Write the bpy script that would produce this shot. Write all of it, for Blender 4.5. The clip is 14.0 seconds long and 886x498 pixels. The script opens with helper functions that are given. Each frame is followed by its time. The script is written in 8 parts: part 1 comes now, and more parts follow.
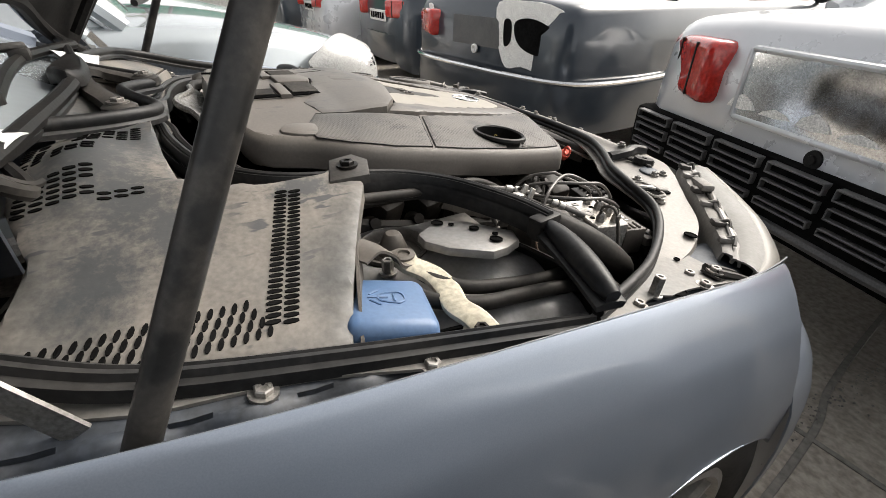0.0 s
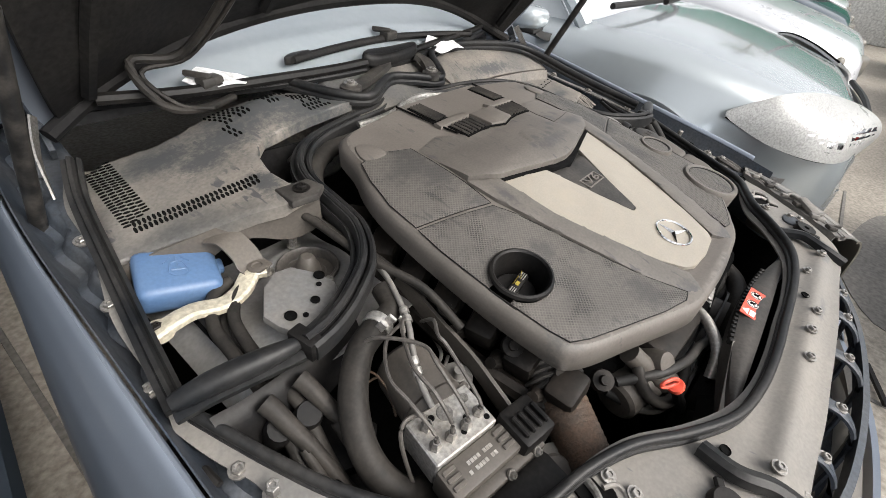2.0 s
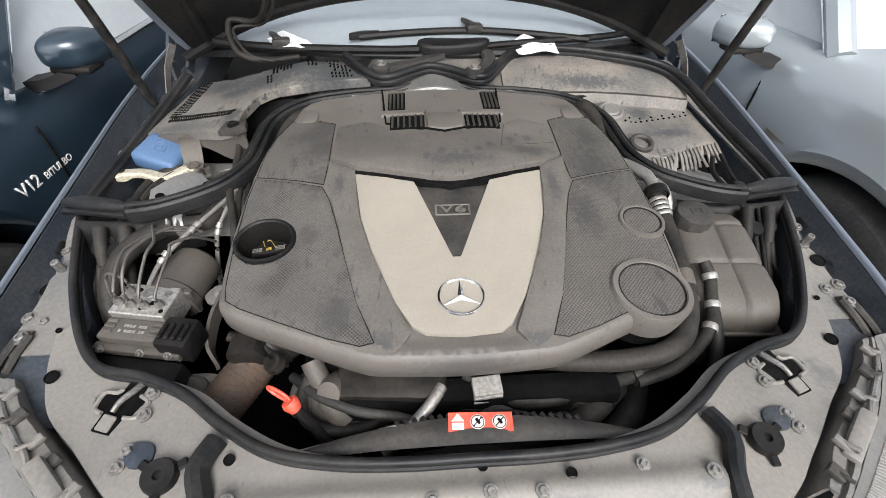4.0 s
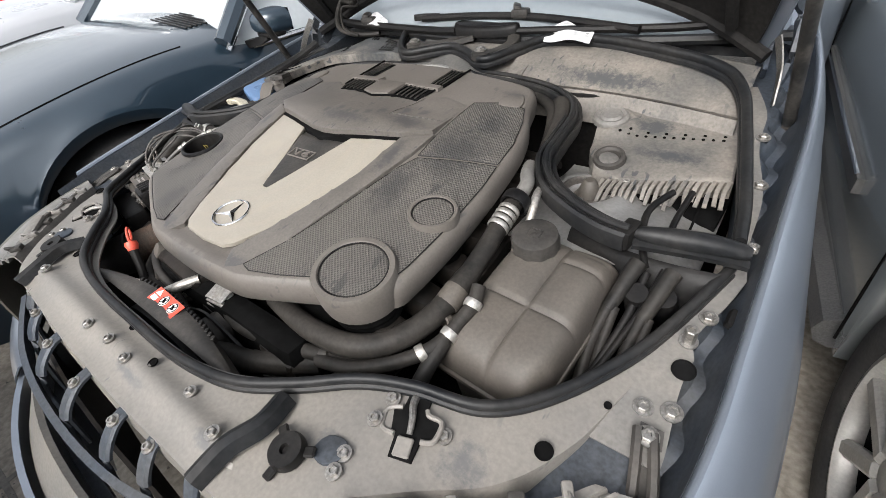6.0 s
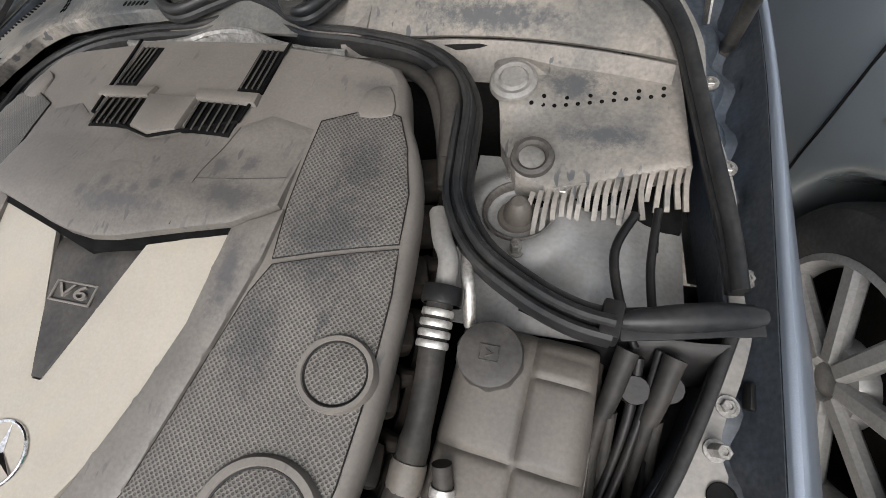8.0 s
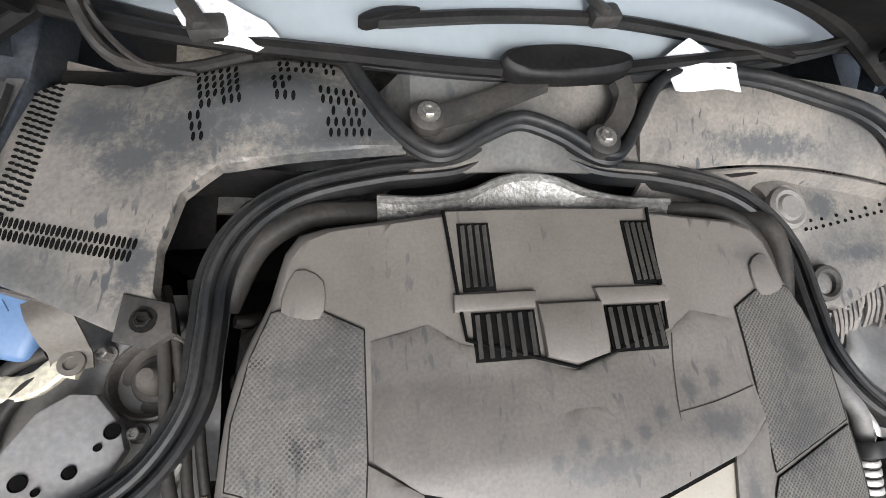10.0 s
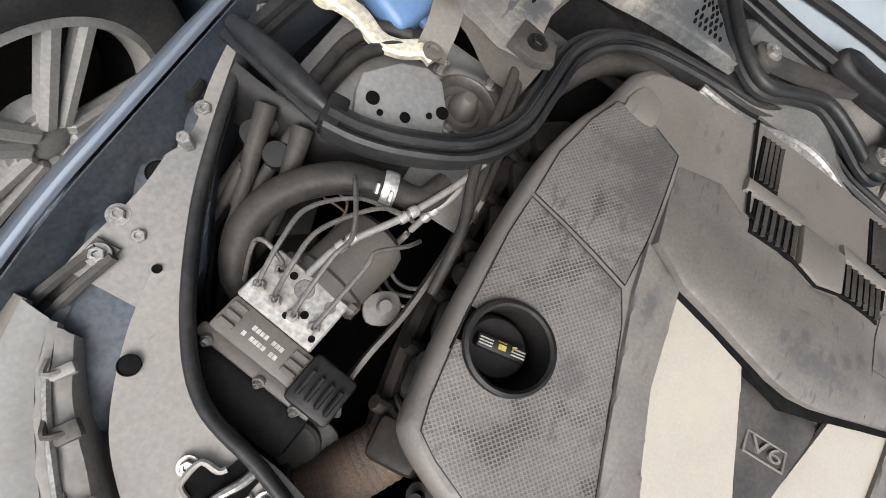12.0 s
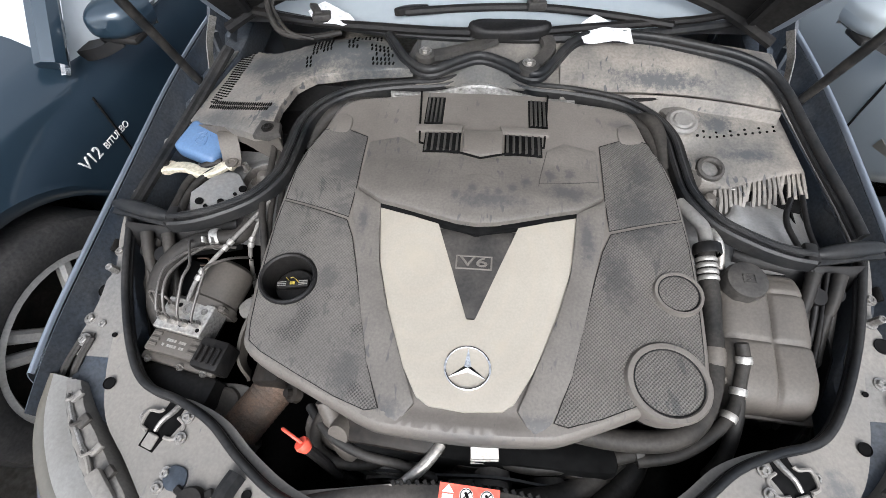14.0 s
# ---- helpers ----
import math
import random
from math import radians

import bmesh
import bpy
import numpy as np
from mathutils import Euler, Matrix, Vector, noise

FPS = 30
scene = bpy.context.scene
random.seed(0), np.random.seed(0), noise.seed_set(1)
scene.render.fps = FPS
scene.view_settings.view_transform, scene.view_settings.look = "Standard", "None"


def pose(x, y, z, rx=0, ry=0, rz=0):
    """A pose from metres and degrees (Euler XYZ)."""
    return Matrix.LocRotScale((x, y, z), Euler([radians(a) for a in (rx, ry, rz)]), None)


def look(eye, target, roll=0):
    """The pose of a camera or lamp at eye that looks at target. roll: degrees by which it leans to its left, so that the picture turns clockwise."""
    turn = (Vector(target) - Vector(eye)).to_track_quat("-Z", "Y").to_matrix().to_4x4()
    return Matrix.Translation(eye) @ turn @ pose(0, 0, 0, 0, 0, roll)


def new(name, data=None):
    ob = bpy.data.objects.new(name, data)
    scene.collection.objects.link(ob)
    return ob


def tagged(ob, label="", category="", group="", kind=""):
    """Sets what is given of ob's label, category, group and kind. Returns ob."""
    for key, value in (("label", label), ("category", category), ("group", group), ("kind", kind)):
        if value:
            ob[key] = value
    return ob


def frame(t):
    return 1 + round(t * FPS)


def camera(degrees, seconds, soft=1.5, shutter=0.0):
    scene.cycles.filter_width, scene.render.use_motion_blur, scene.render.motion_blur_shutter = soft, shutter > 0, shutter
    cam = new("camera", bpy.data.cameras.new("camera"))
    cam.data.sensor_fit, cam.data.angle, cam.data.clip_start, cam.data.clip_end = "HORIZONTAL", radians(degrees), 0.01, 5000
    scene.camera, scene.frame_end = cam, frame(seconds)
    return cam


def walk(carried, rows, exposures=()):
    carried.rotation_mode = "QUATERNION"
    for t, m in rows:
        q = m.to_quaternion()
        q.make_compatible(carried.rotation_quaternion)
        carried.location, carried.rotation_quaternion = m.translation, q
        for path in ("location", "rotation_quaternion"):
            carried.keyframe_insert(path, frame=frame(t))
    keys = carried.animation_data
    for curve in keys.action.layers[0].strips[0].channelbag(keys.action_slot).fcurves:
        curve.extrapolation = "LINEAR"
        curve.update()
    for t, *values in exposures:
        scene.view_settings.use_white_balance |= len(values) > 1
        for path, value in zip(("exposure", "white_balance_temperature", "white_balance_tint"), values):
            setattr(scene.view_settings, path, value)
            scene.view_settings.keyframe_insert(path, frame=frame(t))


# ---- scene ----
cam = camera(90.12, 14.0, 0.8)
PATH = [
    (0, -0.9618, 0.4294, 1.0726, 58.54, -0.61, -120.06),
    (0.5, -0.9148, 0.2399, 1.1105, 56.79, -1.94, -108.01),
    (1, -0.8972, 0.0218, 1.1714, 54.90, -3.44, -90.21),
    (1.5, -0.8464, -0.1566, 1.2247, 52.96, -5.03, -67.26),
    (2, -0.7893, -0.2564, 1.2381, 52.12, -5.59, -50.20),
    (2.5, -0.7175, -0.3666, 1.2691, 51.32, -6.14, -34.65),
    (3, -0.5703, -0.5337, 1.3196, 50.19, -4.98, -23.91),
    (3.5, -0.2738, -0.6144, 1.3205, 48.62, -2.31, -13.52),
    (4, -0.0638, -0.6380, 1.3228, 47.48, -0.76, -3.78),
    (4.2, 0.0464, -0.6651, 1.3271, 47.73, 0.06, 0.48),
    (6.3, 0.7410, -0.4510, 1.1935, 51.99, 6.77, 37.93),
    (6.5, 0.7359, -0.4494, 1.1960, 51.39, 6.24, 37.16),
    (7, 0.6574, -0.3913, 1.1801, 45.65, 6.84, 29.48),
    (7.2, 0.6136, -0.3504, 1.1885, 42.43, 6.69, 25.42),
    (9.3, 0.1970, 0.1273, 1.3528, 21.79, 2.60, -0.48),
    (9.5, 0.0492, 0.1146, 1.3595, 23.34, -2.36, -3.03),
    (10, -0.2268, 0.1407, 1.3570, 22.57, -8.86, -5.43),
    (10.5, -0.4559, 0.1287, 1.3273, 21.42, -15.43, -1.26),
    (11, -0.5542, 0.0684, 1.2892, 19.27, -18.49, 6.30),
    (11.5, -0.5744, -0.0690, 1.2380, 17.34, -21.01, 17.93),
    (12, -0.4969, -0.2083, 1.2296, 18.65, -20.66, 26.49),
    (12.5, -0.2918, -0.3266, 1.2714, 25.25, -14.66, 27.57),
    (13, -0.0892, -0.3376, 1.3231, 30.07, -5.05, 20.74),
    (13.5, 0.0134, -0.3350, 1.4110, 31.30, 0.78, 11.14),
    (14, -0.0010, -0.4386, 1.4745, 35.33, 1.25, 5.21),
]
EXPOSURES = [(0, 1.17, 6900, 10), (0.5, 1.01, 6900, 10), (1, 1.02, 6900, 10), (2, 1.04, 6600, 10), (4.2, 1.04, 6350, 10), (6.5, 1.03, 6450, 10), (7.2, 0.88, 6450, 10), (9.5, 1.11, 6250, 10), (11.5, 1.25, 6400, 10), (12.5, 1.15, 6300, 10), (13, 1.01, 6250, 10), (13.5, 0.99, 6250, 10), (14, 1.17, 6100, 10)]
walk(cam, [(t, pose(*row)) for t, *row in PATH], EXPOSURES)

# ---- helpers of this scene ----
def lerp(a, b, k):
    return a + (b - a) * k


def smooth_line(pts, n=8, closed=False):
    """Catmull-Rom points through pts."""
    pts = [Vector(p) for p in pts]
    out, m = [], len(pts)
    for i in range(m if closed else m - 1):
        if closed:
            p0, p1, p2, p3 = pts[i - 1], pts[i], pts[(i + 1) % m], pts[(i + 2) % m]
        else:
            p0, p1, p2, p3 = pts[max(i - 1, 0)], pts[i], pts[i + 1], pts[min(i + 2, m - 1)]
        for k in range(n):
            t = k / n
            out.append(0.5 * (2 * p1 + (p2 - p0) * t + (2 * p0 - 5 * p1 + 4 * p2 - p3) * t * t + (3 * p1 - p0 - 3 * p2 + p3) * t ** 3))
    if not closed:
        out.append(pts[-1])
    return out


def tube(bm, pts, radius, sides=10, n=6, profile=None, closed=False, smooth=True):
    """Sweeps a round (or given 2D profile, in side/up metres) along a curve."""
    line = smooth_line(pts, n, closed) if smooth else [Vector(p) for p in pts]
    m = len(line)
    rings = []
    for i, p in enumerate(line):
        if closed:
            d = (line[(i + 1) % m] - line[i - 1]).normalized()
        else:
            d = (line[min(i + 1, m - 1)] - line[max(i - 1, 0)]).normalized()
        up = Vector((0, 0, 1)) if abs(d.z) < 0.93 else Vector((0, 1, 0))
        side = d.cross(up).normalized()
        top = side.cross(d).normalized()
        r = radius(i / max(m - 1, 1)) if callable(radius) else radius
        shape = profile or [(r * math.cos(2 * math.pi * k / sides), r * math.sin(2 * math.pi * k / sides)) for k in range(sides)]
        rings.append([bm.verts.new(p + side * a + top * b) for a, b in shape])
    k = len(rings[0])
    for i in range(m if closed else m - 1):
        a, b = rings[i], rings[(i + 1) % m]
        for j in range(k):
            bm.faces.new((a[j], a[(j + 1) % k], b[(j + 1) % k], b[j]))
    if not closed:
        bm.faces.new(rings[0][::-1])
        bm.faces.new(rings[-1])
    return bm


def lathe(bm, profile, m=None, sides=24):
    """Turns a profile of (radius, height) round the z axis of the pose m."""
    m = m or Matrix()
    rings = []
    for r, z in profile:
        if r < 1e-6:
            rings.append([bm.verts.new(m @ Vector((0, 0, z)))])
        else:
            rings.append([bm.verts.new(m @ Vector((r * math.cos(2 * math.pi * k / sides), r * math.sin(2 * math.pi * k / sides), z))) for k in range(sides)])
    for a, b in zip(rings, rings[1:]):
        for k in range(sides):
            j = (k + 1) % sides
            if len(a) == 1 and len(b) > 1:
                bm.faces.new((a[0], b[j], b[k]))
            elif len(b) == 1 and len(a) > 1:
                bm.faces.new((a[k], a[j], b[0]))
            elif len(a) > 1:
                bm.faces.new((a[k], a[j], b[j], b[k]))
    return bm


def box(bm, size, m=None, bevel=0.0, segments=2):
    """A box of that size round the origin of m, with rounded edges."""
    made = bmesh.ops.create_cube(bm, size=1.0)["verts"]
    for v in made:
        v.co = Vector((v.co.x * size[0], v.co.y * size[1], v.co.z * size[2]))
    if bevel:
        edges = list({e for v in made for e in v.link_edges})
        made = list({v for f in bmesh.ops.bevel(bm, geom=edges, offset=bevel, segments=segments, affect="EDGES", profile=0.5)["faces"] for v in f.verts} | {v for v in made if v.is_valid})
    if m is not None:
        for v in made:
            v.co = m @ v.co
    return bm


def slab(bm, outline, top, thick, rim=0.0):
    """A plate over a 2D outline; top: height, or a function of x, y; rim: rounding of its upper edge."""
    f = top if callable(top) else (lambda x, y: top)
    n = len(outline)
    cx, cy = sum(p[0] for p in outline) / n, sum(p[1] for p in outline) / n
    area = sum(outline[i][0] * outline[(i + 1) % n][1] - outline[(i + 1) % n][0] * outline[i][1] for i in range(n))
    pts = outline if area > 0 else outline[::-1]
    rings = []
    steps = [(rim, 0.0), (rim * 0.3, -rim * 0.3), (0.0, -rim), (0.0, -thick)] if rim else [(0.0, 0.0), (0.0, -thick)]
    for inset, down in steps:
        ring = []
        for i, (x, y) in enumerate(pts):
            a, b = Vector(pts[i - 1]), Vector(pts[(i + 1) % n])
            d = (b - a)
            nrm = Vector((-d.y, d.x)).normalized() if d.length > 1e-9 else Vector((0, 0))
            px, py = x + nrm.x * inset, y + nrm.y * inset
            ring.append(bm.verts.new((px, py, f(px, py) + down)))
        rings.append(ring)
    bm.faces.new(rings[0])
    for a, b in zip(rings, rings[1:]):
        for k in range(n):
            j = (k + 1) % n
            bm.faces.new((a[k], b[k], b[j], a[j]))
    bm.faces.new(rings[-1][::-1])
    return bm


def sheet(bm, fn, nu, nv, thick=0.0):
    """A surface fn(u, v), u and v from 0 to 1, with a thickness along its normal."""
    g = [[Vector(fn(i / nu, j / nv)) for j in range(nv + 1)] for i in range(nu + 1)]

    def grid(pts, flip):
        vs = [[bm.verts.new(p) for p in row] for row in pts]
        for i in range(nu):
            for j in range(nv):
                q = (vs[i][j], vs[i + 1][j], vs[i + 1][j + 1], vs[i][j + 1])
                bm.faces.new(q[::-1] if flip else q)
        return vs
    a = grid(g, False)
    if thick:
        low = []
        for i in range(nu + 1):
            row = []
            for j in range(nv + 1):
                du = g[min(i + 1, nu)][j] - g[max(i - 1, 0)][j]
                dv = g[i][min(j + 1, nv)] - g[i][max(j - 1, 0)]
                row.append(g[i][j] - du.cross(dv).normalized() * thick)
            low.append(row)
        b = grid(low, True)
        rim = [(a[i][0], b[i][0]) for i in range(nu + 1)] + [(a[nu][j], b[nu][j]) for j in range(1, nv + 1)]
        rim += [(a[i][nv], b[i][nv]) for i in range(nu - 1, -1, -1)] + [(a[0][j], b[0][j]) for j in range(nv - 1, 0, -1)]
        for k in range(len(rim)):
            p, q = rim[k], rim[(k + 1) % len(rim)]
            bm.faces.new((p[0], p[1], q[1], q[0]))
    return bm


def finish(bm, name, material, angle=35):
    bmesh.ops.recalc_face_normals(bm, faces=bm.faces[:])
    mesh = bpy.data.meshes.new(name)
    bm.to_mesh(mesh)
    bm.free()
    mesh.materials.append(material)
    mesh.shade_smooth()
    mesh.set_sharp_from_angle(angle=radians(angle))
    return mesh


def part(name, bm, material, parent=None, label="", angle=35):
    """Links a bmesh as one mesh object under a thing or a part."""
    ob = new(name, finish(bm, name, material, angle))
    if parent is not None:
        ob.parent = parent
    if label:
        ob["label"] = label
    return ob


def thing(name, label, category, group="", kind=""):
    ob = new(name)
    ob.empty_display_size = 0.05
    return tagged(ob, label, category, group, kind)


def B():
    return bmesh.new()


def frame_of(origin, normal, ahead=(0, 1, 0)):
    """A pose at origin whose z axis is the normal and whose y axis lies towards ahead."""
    z = Vector(normal).normalized()
    x = Vector(ahead).cross(z).normalized()
    y = z.cross(x)
    m = Matrix((x, y, z)).transposed().to_4x4()
    return Matrix.Translation(origin) @ m


def mirrored(pts):
    return [(-p[0], *p[1:]) for p in pts]


# ---- materials ----
def material(name, base, rough=0.6, metal=0.0, second=None, grain=60.0, blotch=5.0, amount=0.5, bump=0.15, bump_scale=None, coat=0.0, rough_var=0.1, spec=0.5, contrast=0.5, grit=1.0):
    """Two scales of noise: blotches that mix in a second colour, grain that shades and roughens."""
    mat = bpy.data.materials.new(name)
    mat.use_nodes = True
    nt = mat.node_tree
    b = nt.nodes["Principled BSDF"]
    co = nt.nodes.new("ShaderNodeTexCoord")
    n1 = nt.nodes.new("ShaderNodeTexNoise")
    n1.inputs["Scale"].default_value, n1.inputs["Detail"].default_value, n1.inputs["Roughness"].default_value = blotch, 7, 0.62
    n2 = nt.nodes.new("ShaderNodeTexNoise")
    n2.inputs["Scale"].default_value, n2.inputs["Detail"].default_value = grain, 4
    for n in (n1, n2):
        nt.links.new(co.outputs["Object"], n.inputs["Vector"])
    ramp = nt.nodes.new("ShaderNodeMapRange")
    ramp.inputs["From Min"].default_value, ramp.inputs["From Max"].default_value = 0.5 - 0.25 * (1.1 - contrast), 0.5 + 0.25 * (1.1 - contrast)
    nt.links.new(n1.outputs["Fac"], ramp.inputs["Value"])
    mul = nt.nodes.new("ShaderNodeMath")
    mul.operation = "MULTIPLY"
    mul.inputs[1].default_value = amount
    nt.links.new(ramp.outputs["Result"], mul.inputs[0])
    mix = nt.nodes.new("ShaderNodeMix")
    mix.data_type = "RGBA"
    second = second or tuple(min(1, c * 1.35 + 0.01) for c in base)
    mix.inputs["A"].default_value, mix.inputs["B"].default_value = (*base, 1), (*second, 1)
    nt.links.new(mul.outputs[0], mix.inputs["Factor"])
    mix2 = nt.nodes.new("ShaderNodeMix")
    mix2.data_type, mix2.blend_type = "RGBA", "MULTIPLY"
    mix2.inputs["Factor"].default_value = 1.0
    g = nt.nodes.new("ShaderNodeMapRange")
    g.inputs["From Min"].default_value, g.inputs["From Max"].default_value = 0.3, 0.7
    g.inputs["To Min"].default_value, g.inputs["To Max"].default_value = 1 - 0.30 * grit, 1 + 0.28 * grit
    nt.links.new(n2.outputs["Fac"], g.inputs["Value"])
    nt.links.new(mix.outputs["Result"], mix2.inputs["A"])
    nt.links.new(g.outputs["Result"], mix2.inputs["B"])
    nt.links.new(mix2.outputs["Result"], b.inputs["Base Color"])
    r = nt.nodes.new("ShaderNodeMapRange")
    r.inputs["To Min"].default_value, r.inputs["To Max"].default_value = max(0.02, rough - rough_var), min(1, rough + rough_var)
    nt.links.new(n1.outputs["Fac"], r.inputs["Value"])
    nt.links.new(r.outputs["Result"], b.inputs["Roughness"])
    b.inputs["Metallic"].default_value = metal
    b.inputs["Specular IOR Level"].default_value = spec
    b.inputs["Coat Weight"].default_value = coat
    b.inputs["Coat Roughness"].default_value = 0.06
    if bump:
        bn = nt.nodes.new("ShaderNodeBump")
        bn.inputs["Strength"].default_value, bn.inputs["Distance"].default_value = bump, 0.002
        if bump_scale:
            n3 = nt.nodes.new("ShaderNodeTexNoise")
            n3.inputs["Scale"].default_value = bump_scale
            nt.links.new(co.outputs["Object"], n3.inputs["Vector"])
            nt.links.new(n3.outputs["Fac"], bn.inputs["Height"])
        else:
            nt.links.new(n2.outputs["Fac"], bn.inputs["Height"])
        nt.links.new(bn.outputs["Normal"], b.inputs["Normal"])
    return mat


def glass_material(name, tint, rough=0.03, transmission=1.0):
    mat = bpy.data.materials.new(name)
    mat.use_nodes = True
    b = mat.node_tree.nodes["Principled BSDF"]
    b.inputs["Base Color"].default_value = (*tint, 1)
    b.inputs["Roughness"].default_value = rough
    b.inputs["Transmission Weight"].default_value = transmission
    b.inputs["IOR"].default_value = 1.5
    return mat


def plate(bm, outline, f, thick, rim=0.004, cuts=3, skip=None):
    """A slab whose top is split finely, so that it follows f."""
    flat = bmesh.new()
    face = flat.faces.new([flat.verts.new((x, y, 0)) for x, y in outline])
    bmesh.ops.triangulate(flat, faces=[face])
    bmesh.ops.subdivide_edges(flat, edges=flat.edges[:], cuts=cuts, use_grid_fill=True)
    edge = {v.index for e in flat.edges if e.is_boundary for v in e.verts} if flat.verts.index_update() is None else set()
    top = {}
    for v in flat.verts:
        d = rim if v.index in edge else 0.0
        top[v.index] = bm.verts.new((v.co.x, v.co.y, f(v.co.x, v.co.y) - d))
    for fc in flat.faces:
        c = fc.calc_center_median()
        if skip is None or not skip(c.x, c.y):
            bm.faces.new([top[v.index] for v in fc.verts])
    low = {i: bm.verts.new((top[i].co.x, top[i].co.y, top[i].co.z - thick)) for i in edge}
    for e in flat.edges:
        if e.is_boundary:
            i, j = e.verts[0].index, e.verts[1].index
            bm.faces.new((top[i], top[j], low[j], low[i]))
    flat.free()
    return bm


def net(bm, outline, f, thick, rim=0.003, cell=0.012, skip=None):
    """Like plate(), but cut into a regular net of square cells."""
    flat = bmesh.new()
    flat.faces.new([flat.verts.new((x, y, 0)) for x, y in outline])
    for axis in (0, 1):
        lo, hi = min(p[axis] for p in outline), max(p[axis] for p in outline)
        n = int((hi - lo) / cell)
        for k in range(1, n + 1):
            co = Vector((0, 0, 0))
            co[axis] = lo + k * (hi - lo) / (n + 1)
            no = Vector((0, 0, 0))
            no[axis] = 1
            bmesh.ops.bisect_plane(flat, geom=flat.verts[:] + flat.edges[:] + flat.faces[:], plane_co=co, plane_no=no)
    flat.verts.index_update()
    edge = {v.index for e in flat.edges if e.is_boundary for v in e.verts}
    top = {v.index: bm.verts.new((v.co.x, v.co.y, f(v.co.x, v.co.y) - (rim if v.index in edge else 0.0))) for v in flat.verts}
    for fc in flat.faces:
        if skip is None or not any(skip(v.co.x, v.co.y) for v in fc.verts):
            bm.faces.new([top[v.index] for v in fc.verts])
    if thick:
        low = {i: bm.verts.new(top[i].co - Vector((0, 0, thick))) for i in edge}
        for e in flat.edges:
            if e.is_boundary:
                i, j = e.verts[0].index, e.verts[1].index
                bm.faces.new((top[i], top[j], low[j], low[i]))
    flat.free()
    return bm


def fine(outline, n=3, smooth=False):
    """More points along an outline."""
    if smooth:
        return [(p.x, p.y) for p in smooth_line([(x, y, 0) for x, y in outline], n, True)]
    out = []
    for i, p in enumerate(outline):
        q = outline[(i + 1) % len(outline)]
        out += [(lerp(p[0], q[0], k / n), lerp(p[1], q[1], k / n)) for k in range(n)]
    return out


# ---- world and light ----
SUN_ELEVATION, SUN_TURN = 43.0, 172.0
world = bpy.data.worlds.new("overcast_sky")
scene.world = world
world.use_nodes = True
wn = world.node_tree
sky = wn.nodes.new("ShaderNodeTexSky")
sky.sky_type, sky.sun_disc = "NISHITA", False
sky.sun_elevation, sky.sun_rotation = radians(SUN_ELEVATION), radians(SUN_TURN)
sky.air_density, sky.dust_density, sky.ozone_density = 1.0, 4.0, 1.0
grey = wn.nodes.new("ShaderNodeHueSaturation")
grey.inputs["Saturation"].default_value = 0.22
wn.links.new(sky.outputs["Color"], grey.inputs["Color"])
wn.links.new(grey.outputs["Color"], wn.nodes["Background"].inputs["Color"])
wn.nodes["Background"].inputs["Strength"].default_value = 0.14
sun_data = bpy.data.lights.new("sun", "SUN")
sun_data.energy, sun_data.angle, sun_data.color = 1.5, radians(40), (1.0, 0.97, 0.93)
sun = new("sun", sun_data)
sun.matrix_world = look((0, 0, 20), Vector((0, 0, 20)) - Vector((math.sin(radians(SUN_TURN)) * math.cos(radians(SUN_ELEVATION)), math.cos(radians(SUN_TURN)) * math.cos(radians(SUN_ELEVATION)), math.sin(radians(SUN_ELEVATION)))))

# ---- the materials ----
DUST = (0.235, 0.205, 0.175)
M_plastic = material("dusty black plastic", (0.021, 0.0205, 0.020), 0.55, second=(0.080, 0.072, 0.064), grain=180, blotch=9, amount=0.8, spec=0.28, grit=0.7)
M_plastic_dark = material("black plastic", (0.006, 0.006, 0.0065), 0.45, second=(0.022, 0.020, 0.018), grain=160, blotch=12, amount=0.7, spec=0.18)
M_rubber = material("black rubber seal", (0.009, 0.010, 0.0115), 0.42, second=(0.036, 0.034, 0.032), grain=120, blotch=10, amount=0.7, bump=0.08, spec=0.22)
M_cover = material("grey brown dusty engine cover", (0.101, 0.090, 0.079), 0.55, second=(0.140, 0.126, 0.113), grain=260, blotch=7, amount=0.9, bump=0.06, contrast=0.45, grit=0.3)
M_cover_dark = material("wiped dark cover plastic", (0.088, 0.080, 0.072), 0.5, second=(0.132, 0.119, 0.106), grain=240, blotch=8, amount=0.9, bump=0.05, contrast=0.45, grit=0.45)
M_cream = material("dusty silver cream panel", (0.288, 0.264, 0.224), 0.42, second=(0.240, 0.216, 0.181), grain=300, blotch=5, amount=0.7, bump=0.02, grit=0.2)
M_paint = material("silver blue car paint", (0.27, 0.305, 0.36), 0.3, metal=0.55, second=(0.225, 0.26, 0.315), grain=900, blotch=4, amount=0.5, bump=0.0, coat=0.6, rough_var=0.06, grit=0.2)
M_bay_paint = material("dark blue grey bay paint", (0.035, 0.045, 0.060), 0.5, metal=0.2, second=(0.062, 0.064, 0.067), grain=160, blotch=8, amount=0.8, bump=0.05)
M_panel = material("dusty grey painted steel panel", (0.170, 0.160, 0.147), 0.5, second=(0.225, 0.206, 0.182), grain=190, blotch=6, amount=0.9, bump=0.06, contrast=0.45, grit=0.35)
M_rail = material("dusty rail", (0.13, 0.127, 0.122), 0.55, second=(0.21, 0.193, 0.171), grain=170, blotch=7, amount=0.8, bump=0.06, contrast=0.4, grit=0.5)
